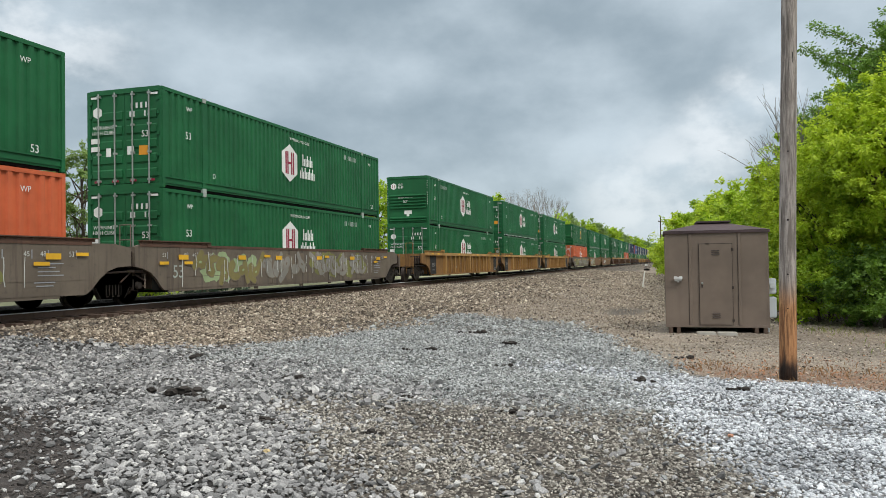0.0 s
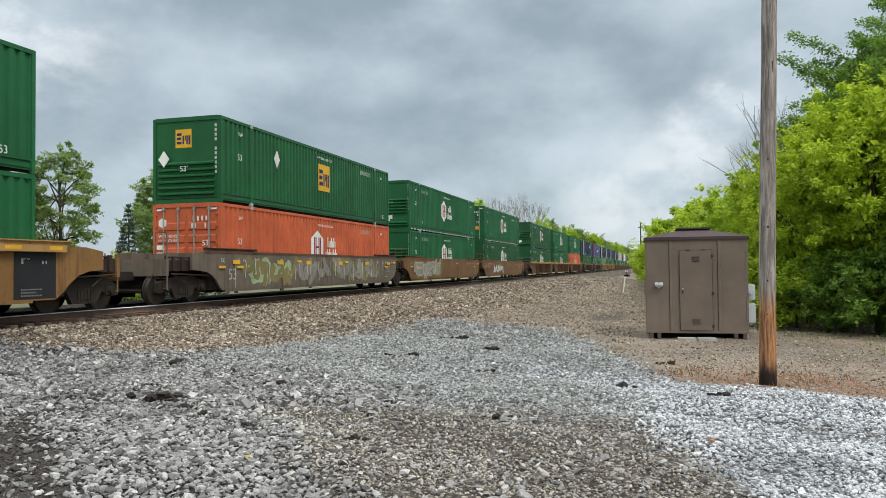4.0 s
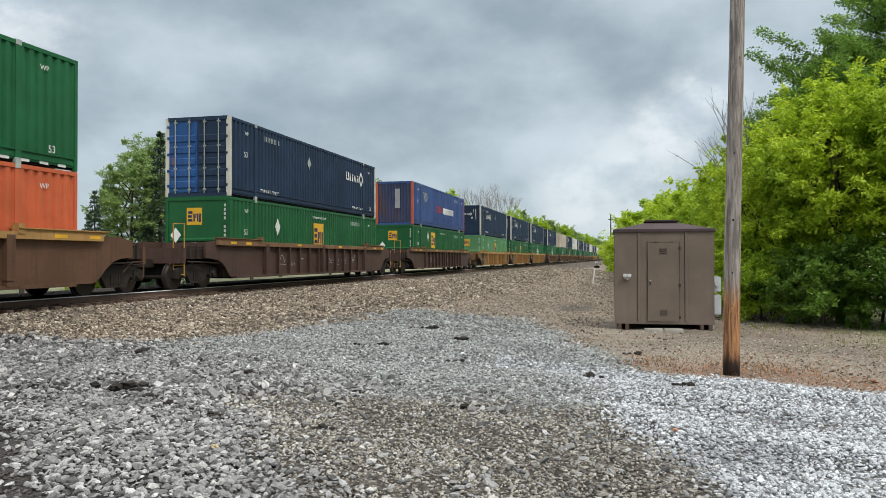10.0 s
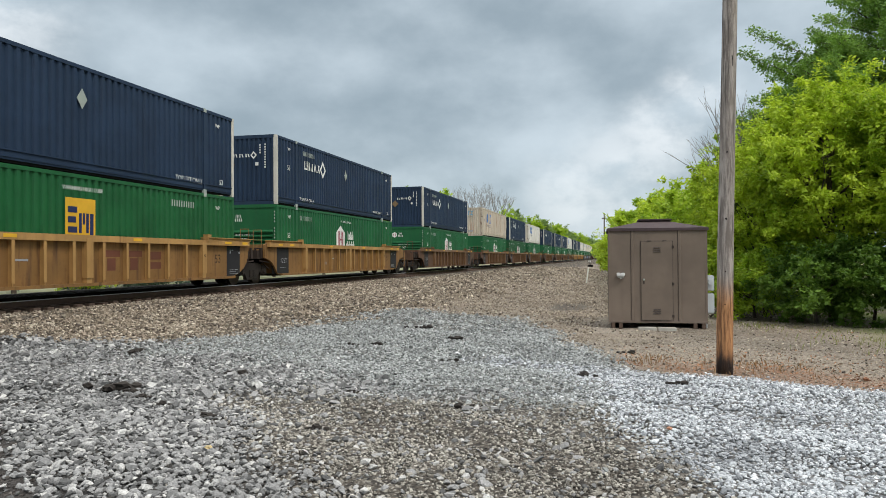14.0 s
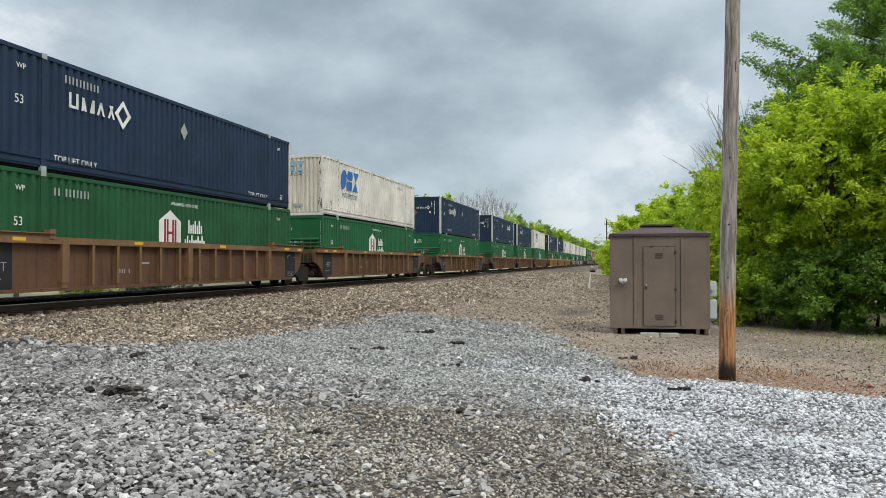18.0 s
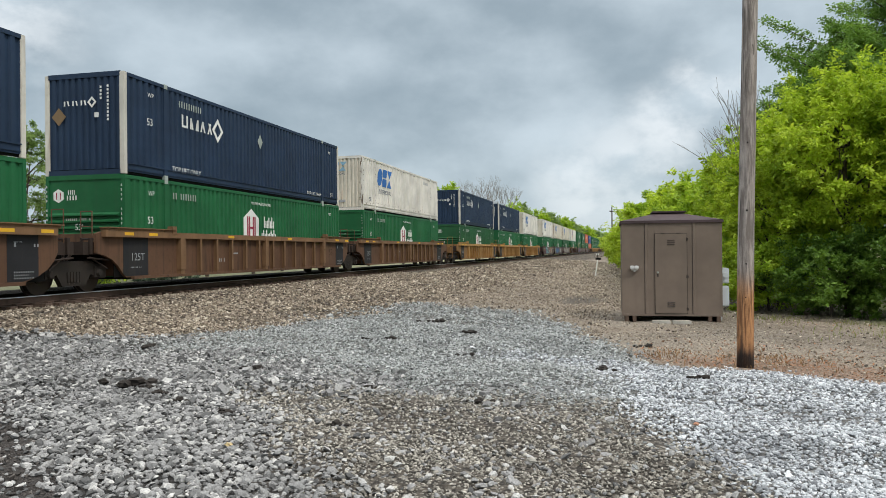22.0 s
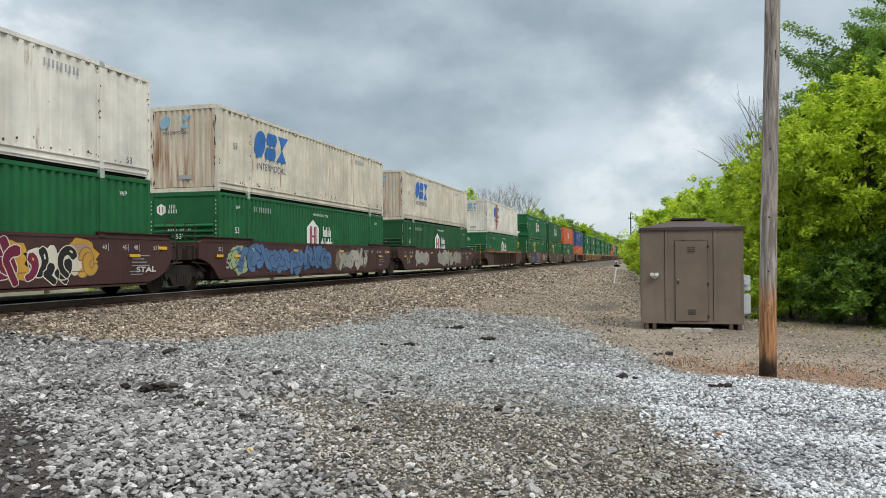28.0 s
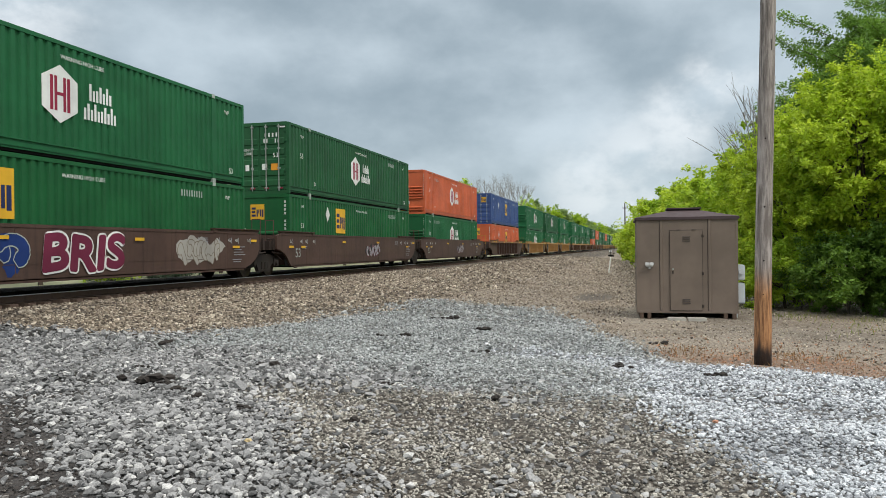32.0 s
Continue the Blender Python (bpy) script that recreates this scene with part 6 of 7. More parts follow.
# ---- hut, pole and roadside things ----
def build_hut():
    """Trackside hut: origin at the middle of its base; the door faces -x."""
    w, d, hgt = 2.62, 2.4, 2.56
    hut = thing("equipment_hut", pose(21.6, -0.91, HUT_Z, 0, 0, HUT_TURN), "taupe metal equipment hut with a low hipped roof", "hut")
    y0, y1, x0, x1 = -w / 2, w / 2, 0.0, d
    t = 0.05
    part("front_wall", Geo().box(x0, y0, 0.2, x0 + t, y1, 0.2 + hgt), SHED, hut, bevel=0.006)
    part("rear_wall", Geo().box(x1 - t, y0, 0.2, x1, y1, 0.2 + hgt), SHED, hut)
    part("side_wall", Geo().box(x0 + t, y0, 0.2, x1 - t, y0 + t, 0.2 + hgt), SHED, hut)
    part("side_wall", Geo().box(x0 + t, y1 - t, 0.2, x1 - t, y1, 0.2 + hgt), SHED, hut)
    part("floor_panel", Geo().box(x0 + t, y0 + t, 0.2, x1 - t, y1 - t, 0.26), SHED_LINE, hut)
    for y in (y0 + w * 0.275, y1 - w * 0.247):
        part("wall_seam", Geo().prism([(x0 - 0.022, y - 0.028), (x0 - 0.022, y + 0.028), (x0, y + 0.04), (x0, y - 0.04)], "z", 0.24, 0.16 + hgt), SHED, hut)
        part("seam_gap", Geo().box(x0 - 0.004, y + 0.035, 0.24, x0, y + 0.05, 0.16 + hgt), SHED_LINE, hut)
    for y in (y0 - 0.008, y1 - 0.052):
        part("corner_trim", Geo().box(x0 - 0.01, y, 0.2, x0 + 0.06, y + 0.06, 0.2 + hgt), SHED, hut, bevel=0.006)
    part("base_rail", Geo().box(x0 - 0.015, y0 - 0.01, 0.17, x1, y1 + 0.01, 0.235), SHED, hut, bevel=0.006)
    # roof
    o, z0, z1 = 0.045, 0.2 + hgt, 0.2 + hgt + 0.255
    part("eave", Geo().box(x0 - o, y0 - o, z0 - 0.05, x1 + o, y1 + o, z0 + 0.025), SHED_ROOF, hut, bevel=0.006)
    g = Geo()
    a, b, cx = 0.38, 0.34, d / 2
    vs = [(x0 - o, y0 - o, z0 + 0.027), (x1 + o, y0 - o, z0 + 0.027), (x1 + o, y1 + o, z0 + 0.027), (x0 - o, y1 + o, z0 + 0.027), (cx - a, -b, z1), (cx + a, -b, z1), (cx + a, b, z1), (cx - a, b, z1)]
    g.add(vs, [(0, 1, 5, 4), (1, 2, 6, 5), (2, 3, 7, 6), (3, 0, 4, 7), (4, 5, 6, 7), (0, 3, 2, 1)])
    part("hip_roof", g, SHED_ROOF, hut)
    part("roof_cap", Geo().box(cx - a - 0.12, -b - 0.12, z1 + 0.01, cx + a + 0.12, b + 0.12, z1 + 0.06).box(cx - a, -b, z1 - 0.03, cx + a, b, z1 + 0.01), SHED_ROOF, hut, "dark vent cap", bevel=0.012)
    # door, hinges on the side away from the track
    dy1, dy0, dz0, dz1 = y1 - w * 0.335, y1 - w * 0.655, 0.245, 0.2 + hgt - 0.34
    part("door_gap", Geo().box(x0 - 0.006, dy0 - 0.012, dz0 - 0.012, x0 - 0.001, dy1 + 0.012, dz1 + 0.012), SHED_LINE, hut)
    door = part("door", Geo().box(x0 - 0.038, dy0, dz0, x0 - 0.006, dy1, dz1), SHED, hut, "flush taupe metal door", bevel=0.005)
    for z in (dz0 + 0.12, dz0 + 1.0, dz1 - 0.16):
        part("hinge", Geo().box(x0 - 0.046, dy0 - 0.035, z - 0.035, x0 - 0.03, dy0 + 0.02, z + 0.035).tube((x0 - 0.05, dy0, z - 0.05), (x0 - 0.05, dy0, z + 0.05), 0.010, n=8), SHED_LINE, door)
    for z in (dz0 + 0.18, dz1 - 0.30):
        g = Geo()
        for k in range(3):
            zz = z + k * 0.055
            g.prism([(x0 - 0.04, zz), (x0 - 0.055, zz + 0.004), (x0 - 0.04, zz + 0.022)], "y", (dy0 + dy1) / 2 - 0.10, (dy0 + dy1) / 2 + 0.10)
        part("louvre", g, SHED_LINE, door)
    part("door_knob", Geo().tube((x0 - 0.04, dy1 - 0.07, dz0 + 1.12), (x0 - 0.075, dy1 - 0.07, dz0 + 1.12), 0.012, n=8).tube((x0 - 0.07, dy1 - 0.07, dz0 + 1.12), (x0 - 0.10, dy1 - 0.07, dz0 + 1.12), 0.028, 0.022, n=12), ROD, door, "chrome knob", smooth=True)
    part("latch", Geo().box(x0 - 0.048, dy1 - 0.09, dz0 + 1.0, x0 - 0.038, dy1 - 0.05, dz0 + 1.08), SHED_LINE, door)
    for y in (dy0 + 0.22, dy1 - 0.22):
        part("drip_clip", Geo().box(x0 - 0.05, y - 0.05, dz1 + 0.0, x0, y + 0.05, dz1 + 0.02), SHED_LINE, hut)
    # wall lamp
    ly, lz = y1 - w * 0.125, 1.47
    lamp = part("wall_lamp", Geo().box(x0 - 0.04, ly - 0.09, lz - 0.05, x0, ly + 0.09, lz + 0.06), LAMP_WHITE, hut, "white twin-head wall lamp", bevel=0.012)
    for s in (-0.06, 0.06):
        part("lamp_head", Geo().box(x0 - 0.15, ly + s - 0.05, lz - 0.005, x0 - 0.03, ly + s + 0.05, lz + 0.085), LAMP_WHITE, lamp, bevel=0.012)
    part("lamp_sensor", Geo().box(x0 - 0.08, ly - 0.03, lz - 0.08, x0 - 0.04, ly + 0.02, lz - 0.04), LAMP_WHITE, lamp)
    # skids and steps
    for y in (y0 + 0.1, y0 + 0.32, y1 - 0.32, y1 - 0.12):
        part("skid", Geo().box(x0 - 0.05, y - 0.05, -0.12, x1, y + 0.05, 0.17), SKID, hut, bevel=0.008)
    # cabinet fittings on the wall away from the track
    for z, hh in ((1.05, 0.42), (0.42, 0.55)):
        bx = part("meter_box", Geo().box(0.35, y0 - 0.22, z, 0.75, y0 - 0.005, z + hh), STEEL_GREY, hut, "grey metal meter box", bevel=0.01)
        part("box_lid", Geo().box(0.335, y0 - 0.225, z + 0.03, 0.35, y0 - 0.02, z + hh - 0.03), STEEL_GREY, bx)
    part("conduit", Geo().tube((0.68, y0 - 0.06, 0.0), (0.68, y0 - 0.06, 1.05), 0.025, n=8), STEEL_GREY, hut)
    part("meter_dial", Geo().tube((0.35, y0 - 0.12, 1.28), (0.26, y0 - 0.12, 1.28), 0.07, n=14), STEEL_GREY, hut)


HUT_Z, HUT_TURN = -0.99, 1.5
build_hut()
for i, yy in enumerate((-0.62, -1.14)):
    slab = thing("paving_slab", pose(21.25, yy, float(ground_z(21.25, yy)) + 0.035, 0, 0, 3), "pale concrete slab lying before the hut", "slab", "slabs before the hut")
    part("slab_body", Geo().box(-0.16, -0.24, -0.07, 0.16, 0.24, 0.035), CONCRETE, slab, bevel=0.012)


def build_pole():
    base = Vector((12.67, -1.53, float(ground_z(12.67, -1.53)) - 0.1))
    pole = thing("utility_pole", Matrix.Translation(base), "weathered grey wooden utility pole, orange and tarred at its foot", "pole")
    g = Geo()
    n, rings = 20, 24
    vs, fs = [], []
    for k in range(rings):
        z = k * 0.42
        r = 0.128 - 0.0026 * z
        cx, cy = 0.011 * math.sin(z * 1.1), -0.021 * z + 0.008 * math.sin(z * 0.8)
        for i in range(n):
            a = 2 * math.pi * i / n
            rr = r * (1 + 0.018 * math.sin(3 * a + z) + 0.012 * math.sin(7 * a + 2 * z))
            vs.append((cx + rr * math.cos(a), cy + rr * math.sin(a), z))
    for k in range(rings - 1):
        for i in range(n):
            fs.append((k * n + i, k * n + (i + 1) % n, (k + 1) * n + (i + 1) % n, (k + 1) * n + i))
    fs += [tuple(range(n))[::-1], tuple(range((rings - 1) * n, rings * n))]
    part("shaft", g.add(vs, fs), POLE, pole, smooth=True)
    for z, s in ((1.72, 0.012), (2.55, 0.016), (1.2, 0.010), (3.6, 0.014), (0.16, 0.008)):
        part("nail" if s < 0.012 else "knot", Geo().tube((-0.12, -0.021 * z + 0.02, z), (-0.132, -0.021 * z + 0.02, z), s, s * 0.7, n=8), BLACK, pole)

    part("staple", Geo().box(-0.118, -0.155, 4.95, -0.10, -0.14, 5.12), BLACK, pole, bevel=0.003)


build_pole()


def build_post():
    base = Vector((62.0, 2.83, float(ground_z(62, 2.83))))
    p = thing("marker_post", Matrix.Translation(base) @ pose(0, 0, 0, 8, 0, 0), "slender white marker post leaning beside the track", "post")
    part("stake", Geo().box(-0.04, -0.05, -0.1, 0.04, 0.05, 1.25), MARK_WHITE, p, bevel=0.008)


build_post()


# ---- plants ----
def leaf_cloud(rng, centres, radii, per, size, droop=0.3, elong=1.9, hang=0.0, squash=0.72, flat=1.0):
    """Leaves as small blades scattered round the clump centres, mostly lying open to the sky."""
    c = np.repeat(centres, per, 0)
    r = np.repeat(radii, per)
    n = len(c)
    d = rng.normal(0, 1, (n, 3))
    d /= np.linalg.norm(d, axis=1)[:, None]
    p = c + d * (r * rng.uniform(0.1, 1.0, n) ** 0.6)[:, None] * np.array([1, 1, squash])
    p[:, 2] -= hang * rng.uniform(0, 1, n) ** 2
    u = rng.normal(0, 1, (n, 3)) * np.array([1, 1, 0.6]) + d * 0.5
    u[:, 2] -= droop
    u /= np.linalg.norm(u, axis=1)[:, None]
    w = np.cross(u, rng.normal(0, 0.6, (n, 3)) + d * 0.5 + np.array([0, 0, 1.1 * flat]))
    w /= np.linalg.norm(w, axis=1)[:, None] + 1e-6
    s = size * np.exp(rng.normal(0, 0.25, n))[:, None]
    v = np.stack([p, p + u * s * 0.5 * elong + w * s * 0.5, p + u * s * elong, p + u * s * 0.5 * elong - w * s * 0.5], 1)
    f = np.arange(n * 4).reshape(n, 4)
    return v.reshape(-1, 3), f


def sprays(rng, c, r, m):
    """Small leafy sprays on the outer and upper side of each clump: their centres and radii."""
    q = np.repeat(np.arange(len(c)), m)
    d = rng.normal(0, 1, (len(q), 3))
    d[:, 2] = d[:, 2] * 0.8 + 0.15
    d /= np.linalg.norm(d, axis=1)[:, None]
    return c[q] + d * (r[q] * rng.uniform(0.35, 1.12, len(q)))[:, None] * np.array([1, 1, 0.75]), r[q] * rng.uniform(0.16, 0.34, len(q))


def limbs(g, rng, base, top, r, tips, n=6):
    """A tapered trunk with limbs that reach towards the clumps."""
    base, top = Vector(base), Vector(top)
    mid = base.lerp(top, 0.5) + Vector((rng.uniform(-0.2, 0.2), rng.uniform(-0.2, 0.2), 0))
    g.tube(base, mid, r, r * 0.7, n)
    g.tube(mid, top, r * 0.7, r * 0.3, n)
    for tip in tips:
        tip = Vector(tip)
        k = rng.uniform(0.2, 0.9)
        a = base.lerp(mid, k * 2) if k < 0.5 else mid.lerp(top, k * 2 - 1)
        m = a.lerp(tip, 0.55) + Vector((0, 0, rng.uniform(-0.1, 0.3)))
        g.tube(a, m, r * 0.34, r * 0.2, 5)
        g.tube(m, tip, r * 0.2, r * 0.05, 5)


def tree(name, label, x, y, height, width, leaf, mat_, seed, clumps=46, per=300, low=0.12, depth=None, category="tree", group="", clump_r=0.17, z=None):
    """A leafy tree: trunk, limbs and a crown of leaf clumps with gaps."""
    rng = np.random.RandomState(seed)
    z0 = float(ground_z(x, y)) if z is None else z
    t = thing(name, pose(x, y, z0 - 0.05), label, category, group)
    k = np.arange(clumps) + 0.5
    el = np.arccos(1 - 1.75 * k / clumps)
    az = np.pi * (1 + 5 ** 0.5) * k + rng.uniform(-0.5, 0.5, clumps)
    rad = rng.uniform(0.55, 1.0, clumps)
    depth = depth or width
    cz = height * (low + (1 - low) * 0.5)
    c = np.stack([depth / 2 * np.sin(el) * np.cos(az) * rad, width / 2 * np.sin(el) * np.sin(az) * rad, cz + height * (1 - low) * 0.5 * np.cos(el) * rng.uniform(0.75, 1.0, clumps)], 1)
    c[:, 2] = np.maximum(c[:, 2], height * low * 0.6 + 0.25)
    r = width * clump_r * rng.uniform(0.6, 1.25, clumps)
    soft = mat_ is LEAF_BRIGHT
    sc, sr = sprays(rng, c, r, 16)
    v, f = leaf_cloud(rng, sc, sr, max(4, per // 16), leaf, 0.45 if soft else 0.2, 2.3 if soft else 1.9, 0.12 if soft else 0.0, 0.5)
    # sprigs that stand out of the crown
    m = clumps * 2
    q = rng.randint(0, clumps, m)
    d = c[q] - np.array([0, 0, cz * 0.8])
    d /= np.linalg.norm(d, axis=1)[:, None]
    sp = c[q] + d * (r[q] * rng.uniform(0.8, 1.5, m))[:, None]
    sp[:, 2] = np.maximum(sp[:, 2], 0.15)
    sv, sf = leaf_cloud(rng, sp, r[q] * rng.uniform(0.2, 0.4, m), max(8, per // 12), leaf)
    v, f = np.concatenate([v, sv]), np.concatenate([f, sf + len(v)])
    g = Geo()
    limbs(g, random.Random(seed), (0, 0, 0), (0.1, 0.1, height * 0.86), max(0.05, height * 0.016), c[:: max(1, clumps // 18)].tolist())
    part("trunk", g, BARK, t)
    part("crown", raw_mesh("crown", v, f, mat_), mat_, t)
    return t


def bare_tree(x, y, height, seed, spread=0.5, n=5, label="leafless tree with fine grey twigs", thick=0.012, lean=(0, 0, 1)):
    rng = random.Random(seed)
    g = Geo()

    def grow(p, d, length, r, level):
        q = p + d * length
        g.tube(p, q, r, r * 0.68, 5)
        if level == 0:
            return
        for i in range(rng.randint(2, 3) if level < n else 4):
            e = (d + Vector((rng.uniform(-1, 1), rng.uniform(-1, 1), rng.uniform(-0.15, 0.5))) * spread).normalized()
            grow(p.lerp(q, rng.uniform(0.55, 1.0)), e, length * rng.uniform(0.6, 0.82), r * 0.6, level - 1)

    grow(Vector((0, 0, 0)), Vector(lean).normalized(), height * 0.3, height * thick, n)
    t = thing("bare_tree", pose(x, y, float(ground_z(x, y)) - 0.05), label, "tree")
    part("trunk", g, BARE, t)
    return t


def spruce(x, y, height, seed, group=""):
    rng = np.random.RandomState(seed)
    t = thing("spruce_tree", pose(x, y, float(ground_z(x, y))), "dark green spruce with layered drooping boughs", "tree", group)
    tiers = 22
    cs, rs = [], []
    for i in range(tiers):
        f = i / (tiers - 1)
        zz, rad = height * (0.06 + 0.92 * f), height * 0.22 * (1 - f) ** 0.85 + 0.05
        m = max(3, int(11 * (1 - f)) + 2)
        for k in range(m):
            a = 2 * np.pi * (k + rng.uniform(0, 1)) / m
            for q in (0.4, 0.75, 1.0):
                cs.append((rad * q * np.cos(a), rad * q * np.sin(a), zz - rad * q * 0.35))
                rs.append(0.12 * height / 6)
    v, f = leaf_cloud(rng, np.array(cs), np.array(rs), 24, 0.045 * height / 6, 0.5, 2.4)
    part("trunk", Geo().tube((0, 0, -0.1), (0, 0, height * 0.97), height * 0.018, 0.01, 8), BARK, t)
    part("crown", raw_mesh("crown", v, f, LEAF_SPRUCE), LEAF_SPRUCE, t)


def spray_tree(x, y, height, reach, mat_, seed, label, group, leaf=0.056):
    """A tall tree whose long boughs carry flat sprays of leaves with sky between them."""
    rng = np.random.RandomState(seed)
    t = thing("leafy_tree", pose(x, y, float(ground_z(x, y)) - 0.05), label, "tree", group)
    g = Geo()
    g.tube((0, 0, 0), (0.1, 0.1, height * 0.97), height * 0.014, 0.02, 8)
    cs, rs = [], []
    for i in range(110):
        f = 0.30 + 0.68 * (i + rng.uniform(0, 1)) / 110
        a = 2.4 * i + rng.uniform(-0.4, 0.4)
        length = reach * min(1.0, (1.0 - f) / 0.42) * rng.uniform(0.75, 1.08) + 0.4
        p0 = np.array([0.1 * f, 0.1 * f, height * f])
        way = np.array([math.cos(a), math.sin(a), rng.uniform(0.15, 0.6)])
        g.tube(p0, p0 + way * length, 0.045, 0.008, 5)
        side = np.array([-math.sin(a), math.cos(a), 0.1])
        for k in np.arange(0.3, 1.04, 0.35 / length):
            c = p0 + way * length * k
            wide = 0.55 * (1.1 - k)
            for s in (-1, 0, 1):
                cs.append(c + side * s * wide * rng.uniform(0.6, 1.3) + np.array([0, 0, rng.uniform(-0.1, 0.12)]))
                rs.append(rng.uniform(0.20, 0.36))
    v, f = leaf_cloud(rng, np.array(cs), np.array(rs), 40, leaf, 0.2, 2.0, 0.0, 0.6)
    part("trunk", g, BARK, t)
    part("crown", raw_mesh("crown", v, f, mat_), mat_, t)


def build_plants():
    grove = "trees beside the hut"
    B = "bright spring-green leafy tree beside the hut"
    # x, y, height, width, leaf, material, clumps, per
    near = ((25.5, -6.3, 7.3, 4.6, 0.040, LEAF_BRIGHT, 100, 1150), (27.5, -4.7, 6.4, 3.6, 0.040, LEAF_BRIGHT, 70, 950), (24.0, -8.6, 7.9, 4.4, 0.042, LEAF_BRIGHT, 80, 950),
            (31.5, -5.0, 6.5, 4.2, 0.05, LEAF_BRIGHT, 64, 850), (29.0, -6.3, 7.5, 4.4, 0.05, LEAF_MID, 80, 950), (37.0, -5.6, 7.8, 4.8, 0.065, LEAF_MID, 50, 600))
    for i, (x, y, h, w, lf, m, n, per) in enumerate(near):
        tree("leafy_tree", B if m is LEAF_BRIGHT else "mid-green leafy tree in the grove beside the hut", x, y, h, w, lf * 1.45, m, 100 + i, int(n * 1.2), int(per * 0.36), 0.24 if x < 26 else 0.08, None, "tree", grove, 0.145)
    for x, y, h, r, k in ((30.0, -7.8, 10.0, 3.1, 60), (31.5, -9.9, 13.0, 5.0, 61), (34.0, -14.0, 17.0, 5.5, 62), (36.0, -8.4, 10.6, 3.6, 63)):
        spray_tree(x, y, h, r, LEAF_DEEP, k, "tall dark green tree with layered leafy boughs", grove)
    # three of these shrubs have the canopy's shade in their leaf colour
    for i, (x, y, h, w) in enumerate(((23.8, -5.4, 2.2, 2.6), (24.0, -7.0, 2.6, 3.0), (25.8, -4.1, 2.1, 2.4), (28.2, -3.6, 2.5, 2.6), (22.6, -8.0, 2.5, 3.0))):
        tree("shrub", "dark green shrub under the grove", x, y, h, w, 0.055, LEAF_MID if i in (2, 3) else LEAF_SHADED, 140 + i, 34, 420, 0.02, None, "shrub", "shrubs under the grove", 0.2)
    row = ((40, -4.6, 6.8, 5), (47, -3.9, 6.6, 5), (55, -3.2, 6.6, 5.5), (64, -2.6, 6.6, 6), (75, -1.7, 6.8, 6), (88, -1.7, 6.6, 6.5), (102, -1.0, 6.2, 6.5), (120, -0.1, 5.6, 6), (145, 0.3, 6.0, 7), (175, 0.7, 6.5, 8), (210, 1.4, 7.5, 9))
    for i, (x, y, h, w) in enumerate(row):
        tree("leafy_bush", "leafy green bush in the row along the track", x, y, h * 0.9, w, 0.055 + x * 0.0012, LEAF_BRIGHT if i % 3 else LEAF_MID, 170 + i, 54, 620 if x < 70 else 240, 0.02, w * 1.5, "bush", "bushes along the track", 0.2)
    bare_tree(30.5, -6.0, 10.2, 5, 0.34, 5, "leafless grey-twigged tree behind the hut", 0.008, (0, 0.30, 1))
    # beyond the train
    back = ((36.0, 33.5, 9.0, 4.4), (46.6, 34, 9.2, 5.0), (51, 35.5, 11, 6), (56, 34, 10.5, 6), (63, 33.5, 11.5, 6.5), (72, 35, 11.5, 7), (83, 34, 12, 7), (96, 34, 12.5, 8), (112, 34, 12.5, 8), (128, 35, 15.5, 8), (143, 34, 18.2, 6), (158, 35, 16.0, 7), (228, 34, 19, 9), (252, 35, 19.5, 10), (290, 34, 19.5, 11), (330, 34, 20.5, 12), (380, 33, 19, 13), (440, 33, 18.5, 15), (520, 32, 18, 18), (640, 30, 18, 22), (760, 28, 18, 26), (34, 36, 7, 5), (29, 35, 8, 5))
    for i, (x, y, h, w) in enumerate(back):
        tree("leafy_tree", "leafy green tree beyond the track", x, y, h * (0.86 if 120 < x < 340 else 0.95 if x > 60 else 1.0), w, 0.03 + x * 0.0011 if x < 60 else 0.12 + x * 0.0011, LEAF_FAR if i % 2 or x < 60 else LEAF_MID, 230 + i, 42 if not 120 < x < 240 else 24, 620 if x < 60 else 150 if not 120 < x < 240 else 90, 0.17, None, "tree", "trees beyond the track", 0.16)
    for x, y, h, s in ((41.4, 33, 6.3, 1), (43.9, 35.5, 5.0, 2), (46.9, 32.0, 10.9, 3), (45.6, 32.0, 5.0, 4)):
        spruce(x, y, h, s, "spruces beyond the track")
    tree("leafy_bush", "low bright green bush beyond the track", 39.4, 31.5, 2.6, 3.4, 0.07, LEAF_BRIGHT, 290, 30, 240, 0.02, None, "bush", "", 0.2)
    bare_tree(39.6, 36.5, 8.5, 14, 0.3, 4, "leafless tree with fine grey twigs", 0.006)
    for x, y, h, s in ((172, 34, 25, 8), (183, 35, 25, 9), (200, 34, 28, 10), (210, 34, 25, 12)):
        bare_tree(x, y, h, s, 0.42, 6, thick=0.0065)


build_plants()


